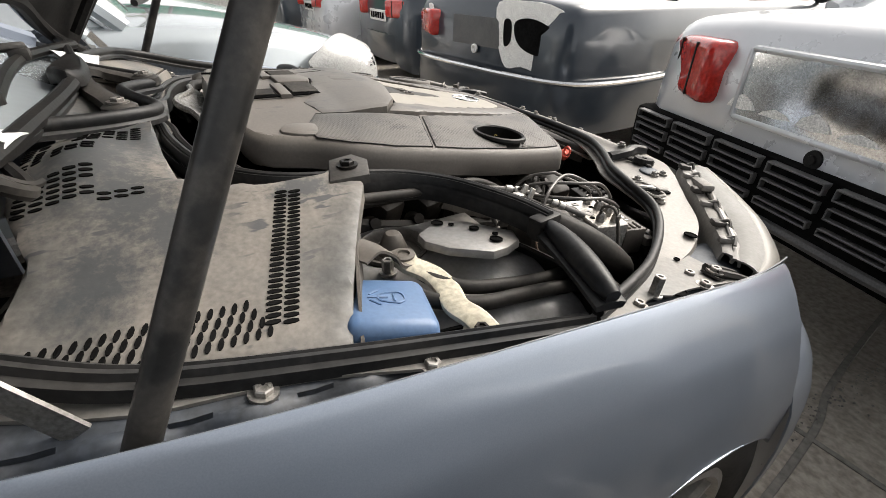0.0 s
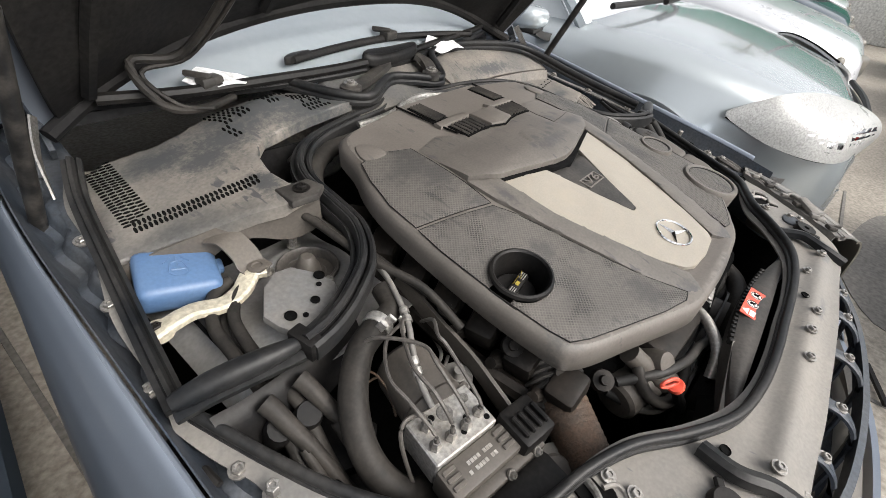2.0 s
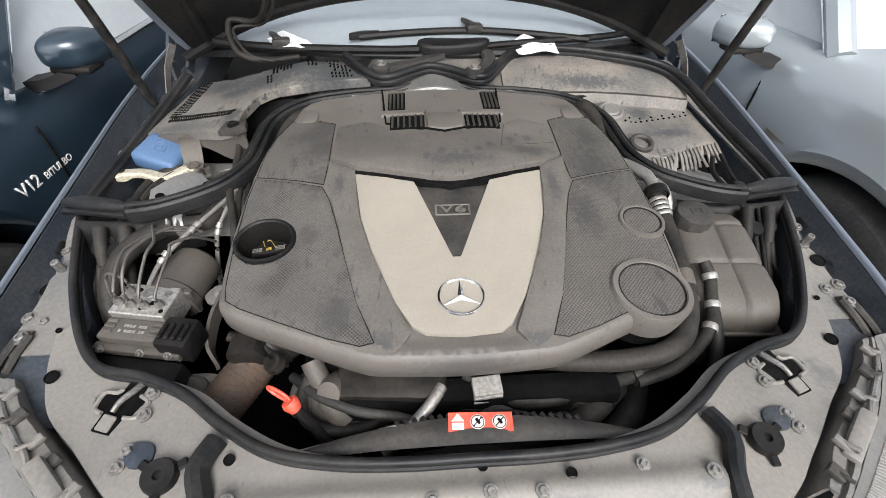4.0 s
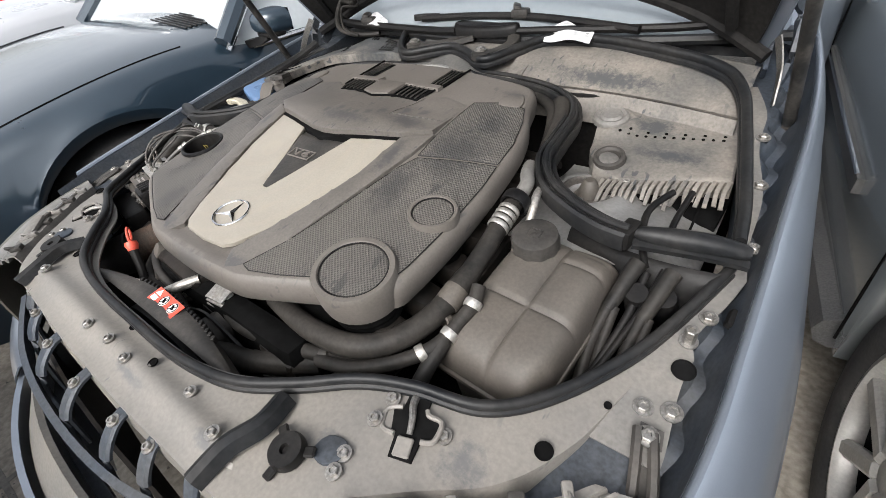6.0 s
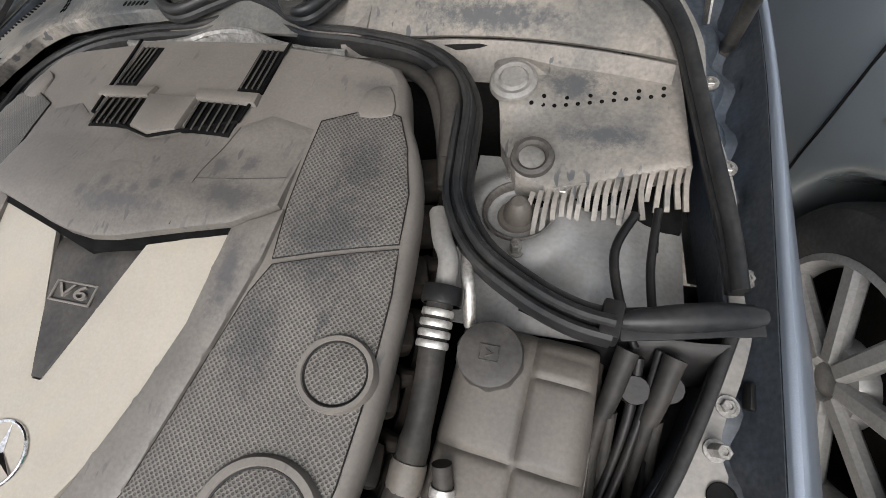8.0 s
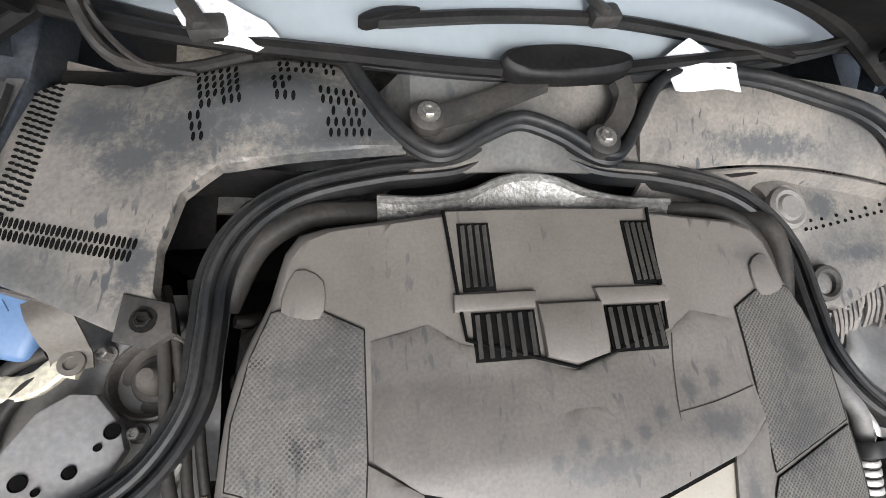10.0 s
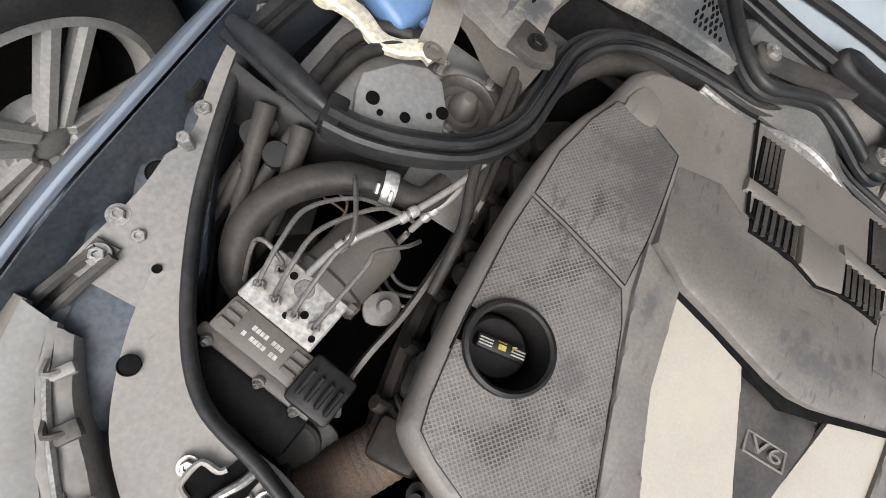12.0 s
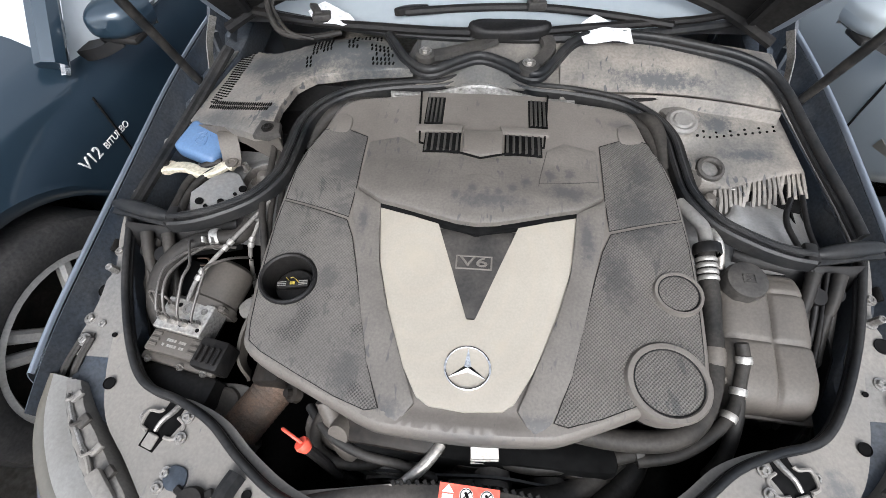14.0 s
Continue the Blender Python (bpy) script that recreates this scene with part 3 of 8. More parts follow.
def parked_car(label, at, turn, paint, length=4.6, width=1.80, height=1.45, front=0.85, base=2.75, hood=(0.70, 0.95), belt=0.93, trunk=0.98, cowl=0.55, roof=(1.15, 2.5), tail=3.2, spokes=5, wheel_r=0.32, rim_mat=None, group="parked cars", group_rest=None, low=0.2, trim=None, inset=(0.13, 0.30), mirror_at=(0.42, 0.08), gap=None, surround=False, bow=-0.14):
    """A car whose origin lies on the ground under its front axle; its nose points to -y. Returns the Empty."""
    car = thing("car", label, "car", group)
    car.matrix_world = pose(*at, 0, 0, turn)
    y0, y1, w = -front, length - front, width / 2
    R = wheel_r + 0.045

    def deck(y):
        if y < cowl:
            k = max(0.0, (y - y0) / (cowl - y0))
            return lerp(hood[0], hood[1], 1 - (1 - k) ** 1.7)
        if y < tail:
            return lerp(hood[1], trunk, (y - cowl) / (tail - cowl))
        k = (y - tail) / (y1 - tail)
        return trunk - 0.03 * k ** 2

    def half(y):
        a, c = max(0.0, 1 - (y - y0) / 0.75), max(0.0, 1 - (y1 - y) / 0.7)
        return w * (1 - 0.22 * a ** 2.2 - 0.14 * c ** 2.2)

    def arch(y):
        z = low + 0.04 * max(0.0, 1 - (y - y0) / 0.3)
        for c in (0.0, base):
            if abs(y - c) < R:
                z = max(z, wheel_r + math.sqrt(R * R - (y - c) ** 2))
        return z

    n = int(length / 0.035)
    ys = [y0 + length * i / n for i in range(n + 1)]
    b = B()
    rings = []
    for i, y in enumerate(ys):
        h, d, z0 = half(y), deck(y), arch(y)
        end = min(y - y0, y1 - y)
        k = min(1.0, end / 0.10)
        pull = math.sqrt(max(0.0, 1 - (1 - k) ** 2))
        dz = d - (1 - pull) * 0.16
        z0 = z0 + (1 - pull) * 0.10
        mid = lerp(0.55, dz, 0.1)
        sh = dz - 0.06
        prof = [(h - 0.25, z0), (h - 0.02, z0), (h - 0.005, max(z0 + 0.02, 0.36)), (h, max(z0 + 0.04, 0.52)), (h - 0.008, max(z0 + 0.055, lerp(0.52, sh, 0.55))), (h - 0.03, max(z0 + 0.07, sh)), (h - 0.065, dz - 0.02), (h - 0.12, dz), (h * 0.5, dz + 0.025), (0, dz + 0.035)]
        prof = [(px * lerp(0.9, 1, pull), pz) for px, pz in prof]
        full = prof + [(-px, pz) for px, pz in prof[-2::-1]]
        rings.append([b.verts.new((px, y, pz)) for px, pz in full])
    m = len(rings[0])
    for a, c in zip(rings, rings[1:]):
        for k in range(m - 1):
            b.faces.new((a[k], a[k + 1], c[k + 1], c[k]))
    for ring in (rings[0], rings[-1]):
        b.faces.new(ring)
    part("body", b, paint, car, angle=40)
    # dark underside and arches
    b = B()
    box(b, (width - 0.46, length - 0.3, 0.3), Matrix.Translation((0, (y0 + y1) / 2, 0.42)), 0.05)
    part("underbody", b, M_black, car)
    # greenhouse
    c0, c1, t0, t1 = (w - inset[0]), (w - inset[0] - 0.01), (w - inset[1]), (w - inset[1])
    zr = height - 0.02
    ya, yb, yc, yd = cowl, roof[0], roof[1], tail
    za, zd = deck(cowl) - 0.01, deck(tail) - 0.01

    def quad(p, q, r, s, bulge):
        def f(u, v):
            a = Vector(p).lerp(Vector(q), u)
            c = Vector(s).lerp(Vector(r), u)
            return a.lerp(c, v) + Vector(bulge) * (4 * u * (1 - u)) ** 0.8
        return f
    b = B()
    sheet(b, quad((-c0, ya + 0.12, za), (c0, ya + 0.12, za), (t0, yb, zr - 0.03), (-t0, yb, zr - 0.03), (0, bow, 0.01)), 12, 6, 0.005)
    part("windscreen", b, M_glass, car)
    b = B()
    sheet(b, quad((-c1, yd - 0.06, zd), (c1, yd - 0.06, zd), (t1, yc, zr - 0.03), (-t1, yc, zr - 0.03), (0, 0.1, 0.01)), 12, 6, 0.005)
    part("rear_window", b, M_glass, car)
    for s in (-1, 1):
        mid = lerp(yb, yc, 0.45)
        for p0, p1, q0, q1 in ((ya + (0.12 if surround else 0.25), mid - 0.04, yb + 0.05, mid - 0.03), (mid + 0.04, yd - 0.2, mid + 0.03, yc - 0.03)):
            b = B()
            sheet(b, quad((s * (c0 + 0.005), p0, belt), (s * (c0 + 0.005), p1, belt), (s * (t0 + 0.01), q1, zr - 0.05), (s * (t0 + 0.01), q0, zr - 0.05), (s * 0.015, 0, 0)), 8, 6, 0.004)
            part("side_window", b, M_glass, car)
        for a, c, r in (((s * (c0 + 0.01), ya + 0.10, za), (s * t0, yb, zr - 0.03), 0.035), ((s * (c1 + 0.01), yd - 0.05, zd), (s * t1, yc, zr - 0.03), 0.05), ((s * (c0 + 0.008), mid, belt), (s * (t0 + 0.005), mid, zr - 0.03), 0.035), ((s * (t0), yb, zr - 0.03), (s * t0, yc, zr - 0.03), 0.03)):
            b = B()
            tube(b, [a, Vector(a).lerp(Vector(c), 0.5) + Vector((s * 0.012, 0, 0.012)), c], r, 8, 4)
            part("pillar", b, paint, car)
        b = B()
        tube(b, [(s * (c0 + 0.03), ya + 0.2, belt - 0.01), (s * (c0 + 0.035), mid, belt), (s * (c0 + 0.02), yd - 0.2, belt)], 0.009, 6, 5)
        part("window_trim", b, M_chrome if trim is None else trim, car)
        if surround:
            b = B()
            tube(b, [(s * (c0 + 0.028), ya + 0.10, belt), (s * (lerp(c0, t0, 0.5) + 0.035), lerp(ya + 0.10, yb, 0.5) + 0.01, lerp(belt, zr - 0.04, 0.5)), (s * (t0 + 0.03), yb + 0.02, zr - 0.045), (s * (t0 + 0.03), yc, zr - 0.04)], 0.011, 6, 6)
            part("window_surround", b, M_chrome, car, "bright chrome window surround")
    b = B()
    sheet(b, lambda u, v: (lerp(-t0, t0, u), lerp(yb - 0.02, yc + 0.02, v), zr - 0.03 + 0.05 * (1 - (2 * u - 1) ** 2) ** 0.6 + 0.012 * math.sin(math.pi * v)), 14, 10, 0.02)
    part("roof", b, paint, car)
    b = B()
    box(b, (width - 0.4, tail - cowl - 0.3, 0.06), Matrix.Translation((0, (cowl + tail) / 2 + 0.1, belt - 0.08)), 0.02)
    for sx in (-0.36, 0.36):
        for sy in (lerp(yb, yc, 0.38), lerp(yb, yc, 0.95)):
            box(b, (0.48, 0.14, 0.5), Matrix.Translation((sx, sy, belt)) @ pose(0, 0, 0, -14, 0, 0), 0.05)
            box(b, (0.24, 0.08, 0.16), Matrix.Translation((sx, sy + 0.07, belt + 0.34)), 0.03)
    part("cabin", b, M_interior, car)
    for x in (-1, 1):
        for y in (0.0, base):
            wheel(car, (x * (w - 0.11), y, wheel_r), wheel_r, wheel_r * 0.71, 0.2, x, spokes, rim_mat or M_rim)
    # joints of doors and lids
    for s in (-1, 1):
        for y in (gap or max(cowl + 0.12, R + 0.07), lerp(roof[0], roof[1], 0.45), lerp(roof[0], roof[1], 0.45) + 0.85):
            b = B()
            tube(b, [(s * (half(y) + dx), y + dy, z) for z, dx, dy in ((arch(y) + 0.06, -0.003, 0.0), (0.45, 0.0, 0), (0.6, -0.002, 0), (0.75, -0.012, 0.01), (belt - 0.07, -0.026, 0.02))], 0.0035, 5, 5)
            part("door_gap", b, M_black, car)
        for y in (lerp(roof[0], roof[1], 0.45) - 0.16, lerp(roof[0], roof[1], 0.45) + 0.72):
            b = B()
            tube(b, [(s * (w - 0.015), y - 0.09, belt - 0.12), (s * (w + 0.018), y - 0.06, belt - 0.115), (s * (w + 0.02), y + 0.05, belt - 0.112), (s * (w - 0.015), y + 0.09, belt - 0.11)], 0.013, 8, 5)
            part("door_handle", b, M_chrome, car)
        # mirror: a rounded shell on a foot, its glass to the rear
        my, mz = cowl + mirror_at[0], belt + mirror_at[1]
        b = B()

        def shell(u, v):
            c, q, k = math.cos(2 * math.pi * u), math.sin(2 * math.pi * u), math.sqrt(max(0.0, math.cos(1.5707 * v)))
            return (s * (w + 0.060 + 0.068 * math.copysign(abs(c) ** 0.7, c) * k), my + 0.05 - 0.085 * math.sin(1.5707 * v) + 0.02 * c * k, mz + 0.046 * math.copysign(abs(q) ** 0.7, q) * k)
        sheet(b, shell, 28, 10)
        mirror = part("door_mirror", b, paint, car)
        b = B()
        tube(b, [(s * (w - 0.08), my - 0.03, mz - 0.075), (s * (w - 0.01), my - 0.01, mz - 0.068), (s * (w + 0.05), my + 0.01, mz - 0.045)], 0, n=4, profile=[(-0.030, -0.012), (0.030, -0.012), (0.024, 0.014), (-0.024, 0.014)])
        box(b, (0.105, 0.070, 0.020), Matrix.Translation((s * (w + 0.058), my + 0.012, mz - 0.040)), 0.009, 2)
        part("mirror_foot", b, M_plastic_dark, mirror)
        b = B()
        sheet(b, lambda u, v: (s * (w + lerp(0.002, 0.118, u)), my + 0.052 + 0.02 * (2 * u - 1), mz + lerp(-0.038, 0.038, v)), 2, 2, 0.003)
        part("mirror_glass", b, M_chrome, mirror)
    car["half"] = w
    return car, half, deck, (y0, y1, w)


def plate_of_bars(parent, at, size, m):
    b = B()
    box(b, (size[0], 0.012, size[1]), Matrix.Translation(at) @ m, 0.004, 1)
    p = part("number_plate", b, M_label_white, parent)
    for k in range(6):
        b = B()
        box(b, (size[0] * 0.1, 0.004, size[1] * 0.55), Matrix.Translation(at) @ m @ Matrix.Translation((size[0] * (-0.36 + 0.145 * k), 0.009, 0)))
        part("bar", b, M_black, p)



# ---- main car: body round the engine bay ----
def zr(y):
    return 0.76 + 0.165 * y


def rim(x, y):
    """Height of the bay's edge: level along the front, falling towards the lamps, rising with the fenders."""
    a, c = 0.757 + 0.08 * min(0.0, y + 0.40) - 0.12 * max(0.0, abs(x) - 0.45), zr(y)
    return 0.01 * math.log(math.exp((a - 0.7) / 0.01) + math.exp((c - 0.7) / 0.01)) + 0.7


def lip_x(y):
    return 0.762 - 0.035 * max(0, (y - 0.35) / 0.4) ** 2 - 0.06 * max(0, (-0.1 - y) / 0.35) ** 2


SIDE = [(-0.30, 0.47), (-0.235, 0.545), (-0.18, 0.605), (-0.07, 0.665), (0.0, 0.70), (0.10, 0.733), (0.21, 0.722), (0.36, 0.70), (0.50, 0.678), (0.60, 0.65), (1.0, 0.64)]


def seal_x(y):
    for (y0, x0), (y1, x1) in zip(SIDE, SIDE[1:]):
        if y <= y1:
            return lerp(x0, x1, min(1, max(0, (y - y0) / (y1 - y0))))
    return SIDE[-1][1]


def along(profile, v):
    k = v * (len(profile) - 1)
    i = min(int(k), len(profile) - 2)
    return tuple(lerp(a, c, k - i) for a, c in zip(profile[i], profile[i + 1]))


def bolt(parent, at, r=0.008, normal=(0, -0.16, 1), name="bolt", flange=1.5, h=0.006, mat=None):
    b = B()
    m = frame_of(at, normal)
    lathe(b, [(0, 0.002), (r * flange, 0.002), (r * flange, 0.0), (r * flange, -0.001)], m, 16)
    lathe(b, [(r, 0.001), (r, h), (r * 0.85, h + 0.001), (r * 0.5, h + 0.001), (r * 0.45, h - 0.001), (0, h - 0.001)], m, 6)
    return part(name, b, mat or M_steel, parent)


# no cut: a rimmed black disc on the surface gives the hole's shade
def hole(parent, at, r, normal=(0, -0.165, 1), name="hole"):
    b = B()
    m = frame_of(at, normal)
    lathe(b, [(r * 1.12, 0.0), (r * 1.1, 0.002), (r, 0.002), (r * 0.97, 0.0005), (0, 0.0003)], m, 24)
    return part(name, b, M_black, parent)


sedan = thing("sedan", "silver blue saloon with its bonnet open and a dusty engine bay", "car")
for s in (-1, 1):
    b = B()

    def fender_at(u, v, s=s):
        y = lerp(-0.238, 1.0, u)
        x0, z0 = lip_x(y), zr(y) + 0.02
        dx, dz = along([(0.0, -0.007), (0.002, -0.001), (0.006, 0.001), (0.014, -0.006), (0.032, -0.030), (0.055, -0.07), (0.076, -0.13), (0.092, -0.2), (0.092, -0.3), (0.085, -0.4), (0.08, -0.5)], v)
        dx *= lerp(1.0, 0.58, min(1, max(0, (y - 0.08) / 0.4)))
        z = z0 + dz
        arch_c, arch_r = 0.04, 0.35
        if abs(y - arch_c) < arch_r and dz < -0.1:
            z = max(z, 0.24 + math.sqrt(arch_r ** 2 - (y - arch_c) ** 2))
        return (s * (x0 + dx), y, z)
    sheet(b, fender_at, 60, 36, 0.002)
    part("fender", b, M_paint, sedan, "silver blue painted steel fender")
    b = B()

    def nose_at(u, v, s=s):
        a = u * radians(78)
        y0 = -0.24
        x0, zt = lip_x(y0) + 0.012, zr(y0) - 0.055
        dx, dz = along([(0.0, -0.06), (0.008, -0.05), (0.028, -0.055), (0.05, -0.07), (0.07, -0.10), (0.086, -0.15), (0.092, -0.22), (0.092, -0.3), (0.085, -0.4), (0.08, -0.5)], v)
        rx, ry = 0.60, 0.30
        return (s * (x0 + dx - rx * (1 - math.cos(a)) * (0.72 + 0.2 * u)), y0 - (ry + dx) * math.sin(a), zt + dz - 0.045 * u)
    sheet(b, nose_at, 26, 24, 0.003)
    part("bumper_skin", b, M_paint, sedan, "silver blue painted bumper skin")
    b = B()

    def rail_at(u, v, s=s):
        y = lerp(-0.30, 0.95, u)
        xo = lip_x(y)
        wob = 0.0055 * math.sin(y * 75) * (1 if 0.15 < v < 0.5 else 0)
        dx, dz = along([(-0.003, 0.012), (-0.010, -0.015), (-0.022, -0.042), (-0.036, -0.040), (-0.045, -0.027), (-0.056, -0.022), (-0.09, -0.022), (-0.118, -0.024), (-0.132, -0.034), (-0.136, -0.10)], v)
        return (s * max(xo + dx + wob, seal_x(y) - 0.006), y, zr(y) + dz + wob)
    sheet(b, rail_at, 90, 27, 0.002)
    part("fender_gutter", b, M_bay_paint, sedan, "dark blue grey painted gutter with spot-weld dimples")
    # bolted strip beside the gutter
    b = B()

    def strip_at(u, v, s=s):
        y = lerp(-0.19, 0.60, u)
        wave = 0.008 * math.sin(y * 26 + 0.6)
        xo = lip_x(y)
        inner = max(seal_x(y) - 0.003, xo - 0.115)
        far = lerp(xo - 0.034 + wave * 0.8, inner + 0.020 + wave * 0.6, min(1.0, max(0.0, (y + 0.045) / 0.05)))
        return (s * lerp(max(inner + 0.012, far), inner, v), y, zr(y) - 0.0195)
    sheet(b, strip_at, 60, 3, 0.003)
    strip = part("inner_rail", b, M_rail, sedan, "dusty bolted steel strip")
    for y in (-0.13, 0.02, 0.16, 0.30, 0.43):
        bolt(strip, (s * max(lip_x(y) - 0.068, seal_x(y) + 0.017), y, zr(y) - 0.019), 0.0075)
    hole(strip, (s * 0.718, -0.065, zr(-0.065) - 0.0185), 0.0125)
    bolt(strip, (s * 0.722, -0.122, zr(-0.122) - 0.018), 0.008)
    bolt(strip, (s * 0.712, -0.024, zr(-0.024) - 0.019), 0.0075, h=0.026)
    b = B()
    box(b, (0.022, 0.028, 0.012), pose(s * 0.752, 0.035, zr(0.035) - 0.026, 9, s * 25, 0), 0.003)
    part("plug", b, M_plastic_dark, sedan)
    # bracket leg towards the lamp
    b = B()
    for k in (-1, 1):
        tube(b, [(s * (0.705 + 0.008 * k), -0.16, zr(-0.16) - 0.008), (s * (0.722 + 0.010 * k), -0.215, zr(-0.2) - 0.022), (s * (0.735 + 0.012 * k), -0.27, zr(-0.26) - 0.05)], 0.006, 6, 3)
    sheet(b, lambda u, v: (s * (lerp(0.697, 0.722, v) + u * 0.026), lerp(-0.15, -0.27, u), lerp(zr(-0.15) - 0.013, zr(-0.27) - 0.055, u)), 6, 3, 0.003)
    br = part("lamp_bracket", b, M_plastic, sedan)
    bolt(br, (s * 0.709, -0.165, zr(-0.165) - 0.009), 0.008)

# front support panel with its openings
LOOP = [(0.728, 0.10), (0.695, 0.0), (0.66, -0.085), (0.603, -0.18), (0.545, -0.238), (0.466, -0.264), (0.40, -0.294), (0.335, -0.342), (0.262, -0.384), (0.18, -0.402), (0.09, -0.408), (0.0, -0.408)]
OUTER = [(0.735, 0.12), (0.708, 0.02), (0.688, -0.06), (0.668, -0.135), (0.645, -0.215), (0.60, -0.295), (0.53, -0.355), (0.455, -0.42), (0.38, -0.475), (0.24, -0.485), (0.12, -0.49), (0.0, -0.49)]
full_in = LOOP + [(-x, y) for x, y in LOOP[-2::-1]]
full_out = OUTER + [(-x, y) for x, y in OUTER[-2::-1]]
line_in, line_out = smooth_line([(x, y, 0) for x, y in full_in], 6), smooth_line([(x, y, 0) for x, y in full_out], 6)
N = len(line_in) - 1


def panel_z(x, y):
    return rim(x, y) - 0.022 + 0.004 * noise.noise((x * 9, y * 9, 1)) * min(1, max(0, (0.5 - abs(x)) / 0.1)) + 0.012 * math.exp(-((y + 0.445) / 0.02) ** 2) * (1 if abs(x) < 0.33 else 0)


b = B()


def panel_at(u, v):
    i = min(int(round(u * N)), N)
    p = line_in[i].lerp(line_out[i], lerp(-0.14, 1.0, min(1, v / 0.92)))
    z = panel_z(p.x, p.y)
    if v > 0.92:
        p = p + (line_out[i] - line_in[i]).normalized() * 0.006
        z -= 0.03
    return (p.x, p.y, z)


sheet(b, panel_at, N, 24, 0.003)
front_panel = part("support_panel", b, M_panel, sedan, "dusty grey pressed steel support panel")
for s in (-1, 1):
    hole(front_panel, (s * 0.623, -0.238, panel_z(0.623, -0.238) + 0.003), 0.0095)
    hole(front_panel, (s * 0.66, -0.15, panel_z(0.66, -0.15) + 0.002), 0.0042)
    # latch opening: a black cross-shaped slab for its inner shade, a folded rim, a hook and a guide plate
    lx, ly = s * 0.486, -0.300
    plane = frame_of((lx, ly, panel_z(lx, ly) + 0.003), (0, -0.06, 1), (s * -0.32, 1, 0))
    CROSS = [(-0.012, -0.040), (0.016, -0.040), (0.018, -0.016), (0.030, -0.014), (0.034, -0.006), (0.034, 0.010), (0.018, 0.014), (0.014, 0.020), (0.014, 0.044), (-0.014, 0.044), (-0.016, 0.018), (-0.030, 0.014), (-0.034, 0.006), (-0.030, -0.010), (-0.014, -0.014)]
    b = B()
    slab(b, [(s * x, y) for x, y in CROSS], 0.0, 0.004)
    b.transform(plane)
    well = part("latch_opening", b, M_black, front_panel)
    for k0, k1 in ((2, 7), (10, 14)):
        b = B()
        tube(b, [plane @ Vector((s * x * 1.04, y * 1.04, 0.0015)) for x, y in CROSS[k0:k1 + 1]], 0.0032, 7, 3)
        part("folded_rim", b, M_panel, well)
    b = B()
    tube(b, [plane @ Vector(p) for p in ((-0.006 * s, 0.040, -0.001), (-0.004 * s, 0.022, 0.004), (0.002 * s, 0.004, 0.006), (0.004 * s, -0.012, 0.003))], lambda k: 0.0055 - 0.002 * k, 8, 5)
    part("latch_hook", b, M_steel, well, "worn steel hook")
    b = B()
    box(b, (0.020, 0.022, 0.005), plane @ pose(0.002 * s, -0.027, 0.002, 6, 0, 0), 0.0015, 1)
    part("guide_plate", b, M_panel, well)
    # rubber stop and pads
    b = B()
    m = frame_of((s * 0.392, -0.402, panel_z(0.392, -0.402) + 0.004), (0, -0.165, 1))
    lathe(b, [(0.0, 0.007), (0.005, 0.007), (0.006, 0.012), (0.020, 0.012), (0.022, 0.006), (0.022, 0.0)], m, 20)
    for a in (30, 150, 270):
        box(b, (0.016, 0.012, 0.006), m @ pose(0.026 * math.cos(radians(a)), 0.026 * math.sin(radians(a)), 0.003, 0, 0, a), 0.002, 1)
    part("rubber_stop", b, M_plastic_dark, front_panel)
    b = B()
    slab(b, fine([(s * 0.415, -0.362), (s * 0.44, -0.356), (s * 0.45, -0.372), (s * 0.436, -0.39), (s * 0.412, -0.386)], 3, True), lambda x, y: panel_z(x, y) + 0.004, 0.005, 0.002)
    part("panel_tab", b, M_bay_paint, front_panel)
    for x, y in ((0.447, -0.318), (0.448, -0.286), (0.525, -0.288), (0.447, -0.368), (0.452, -0.388), (0.30, -0.44)):
        bolt(front_panel, (s * x, y, panel_z(x, y) + 0.002), 0.0065)
for x, y in ((-0.056, -0.452), (0.015, -0.447), (0.078, -0.450), (0.215, -0.425)):
    bolt(front_panel, (x, y, panel_z(x, y) + 0.002), 0.006)
for x, y in ((0.01, -0.412), (0.12, -0.43), (-0.314, -0.386)):
    hole(front_panel, (x, y, panel_z(x, y) + 0.002), 0.0065)
# folded seam strips where the panels overlap
for s in (-1, 1):
    b = B()
    tube(b, [(s * x, y, rim(x, y) + dz) for x, y, dz in ((0.335, -0.36, -0.012), (0.345, -0.40, -0.006), (0.33, -0.44, -0.006), (0.325, -0.485, -0.014))], 0, n=5, profile=[(-0.014, -0.008), (0.014, -0.008), (0.012, 0.004), (0.004, 0.008), (-0.006, 0.005)])
    part("seam_strip", b, M_rubber, front_panel)
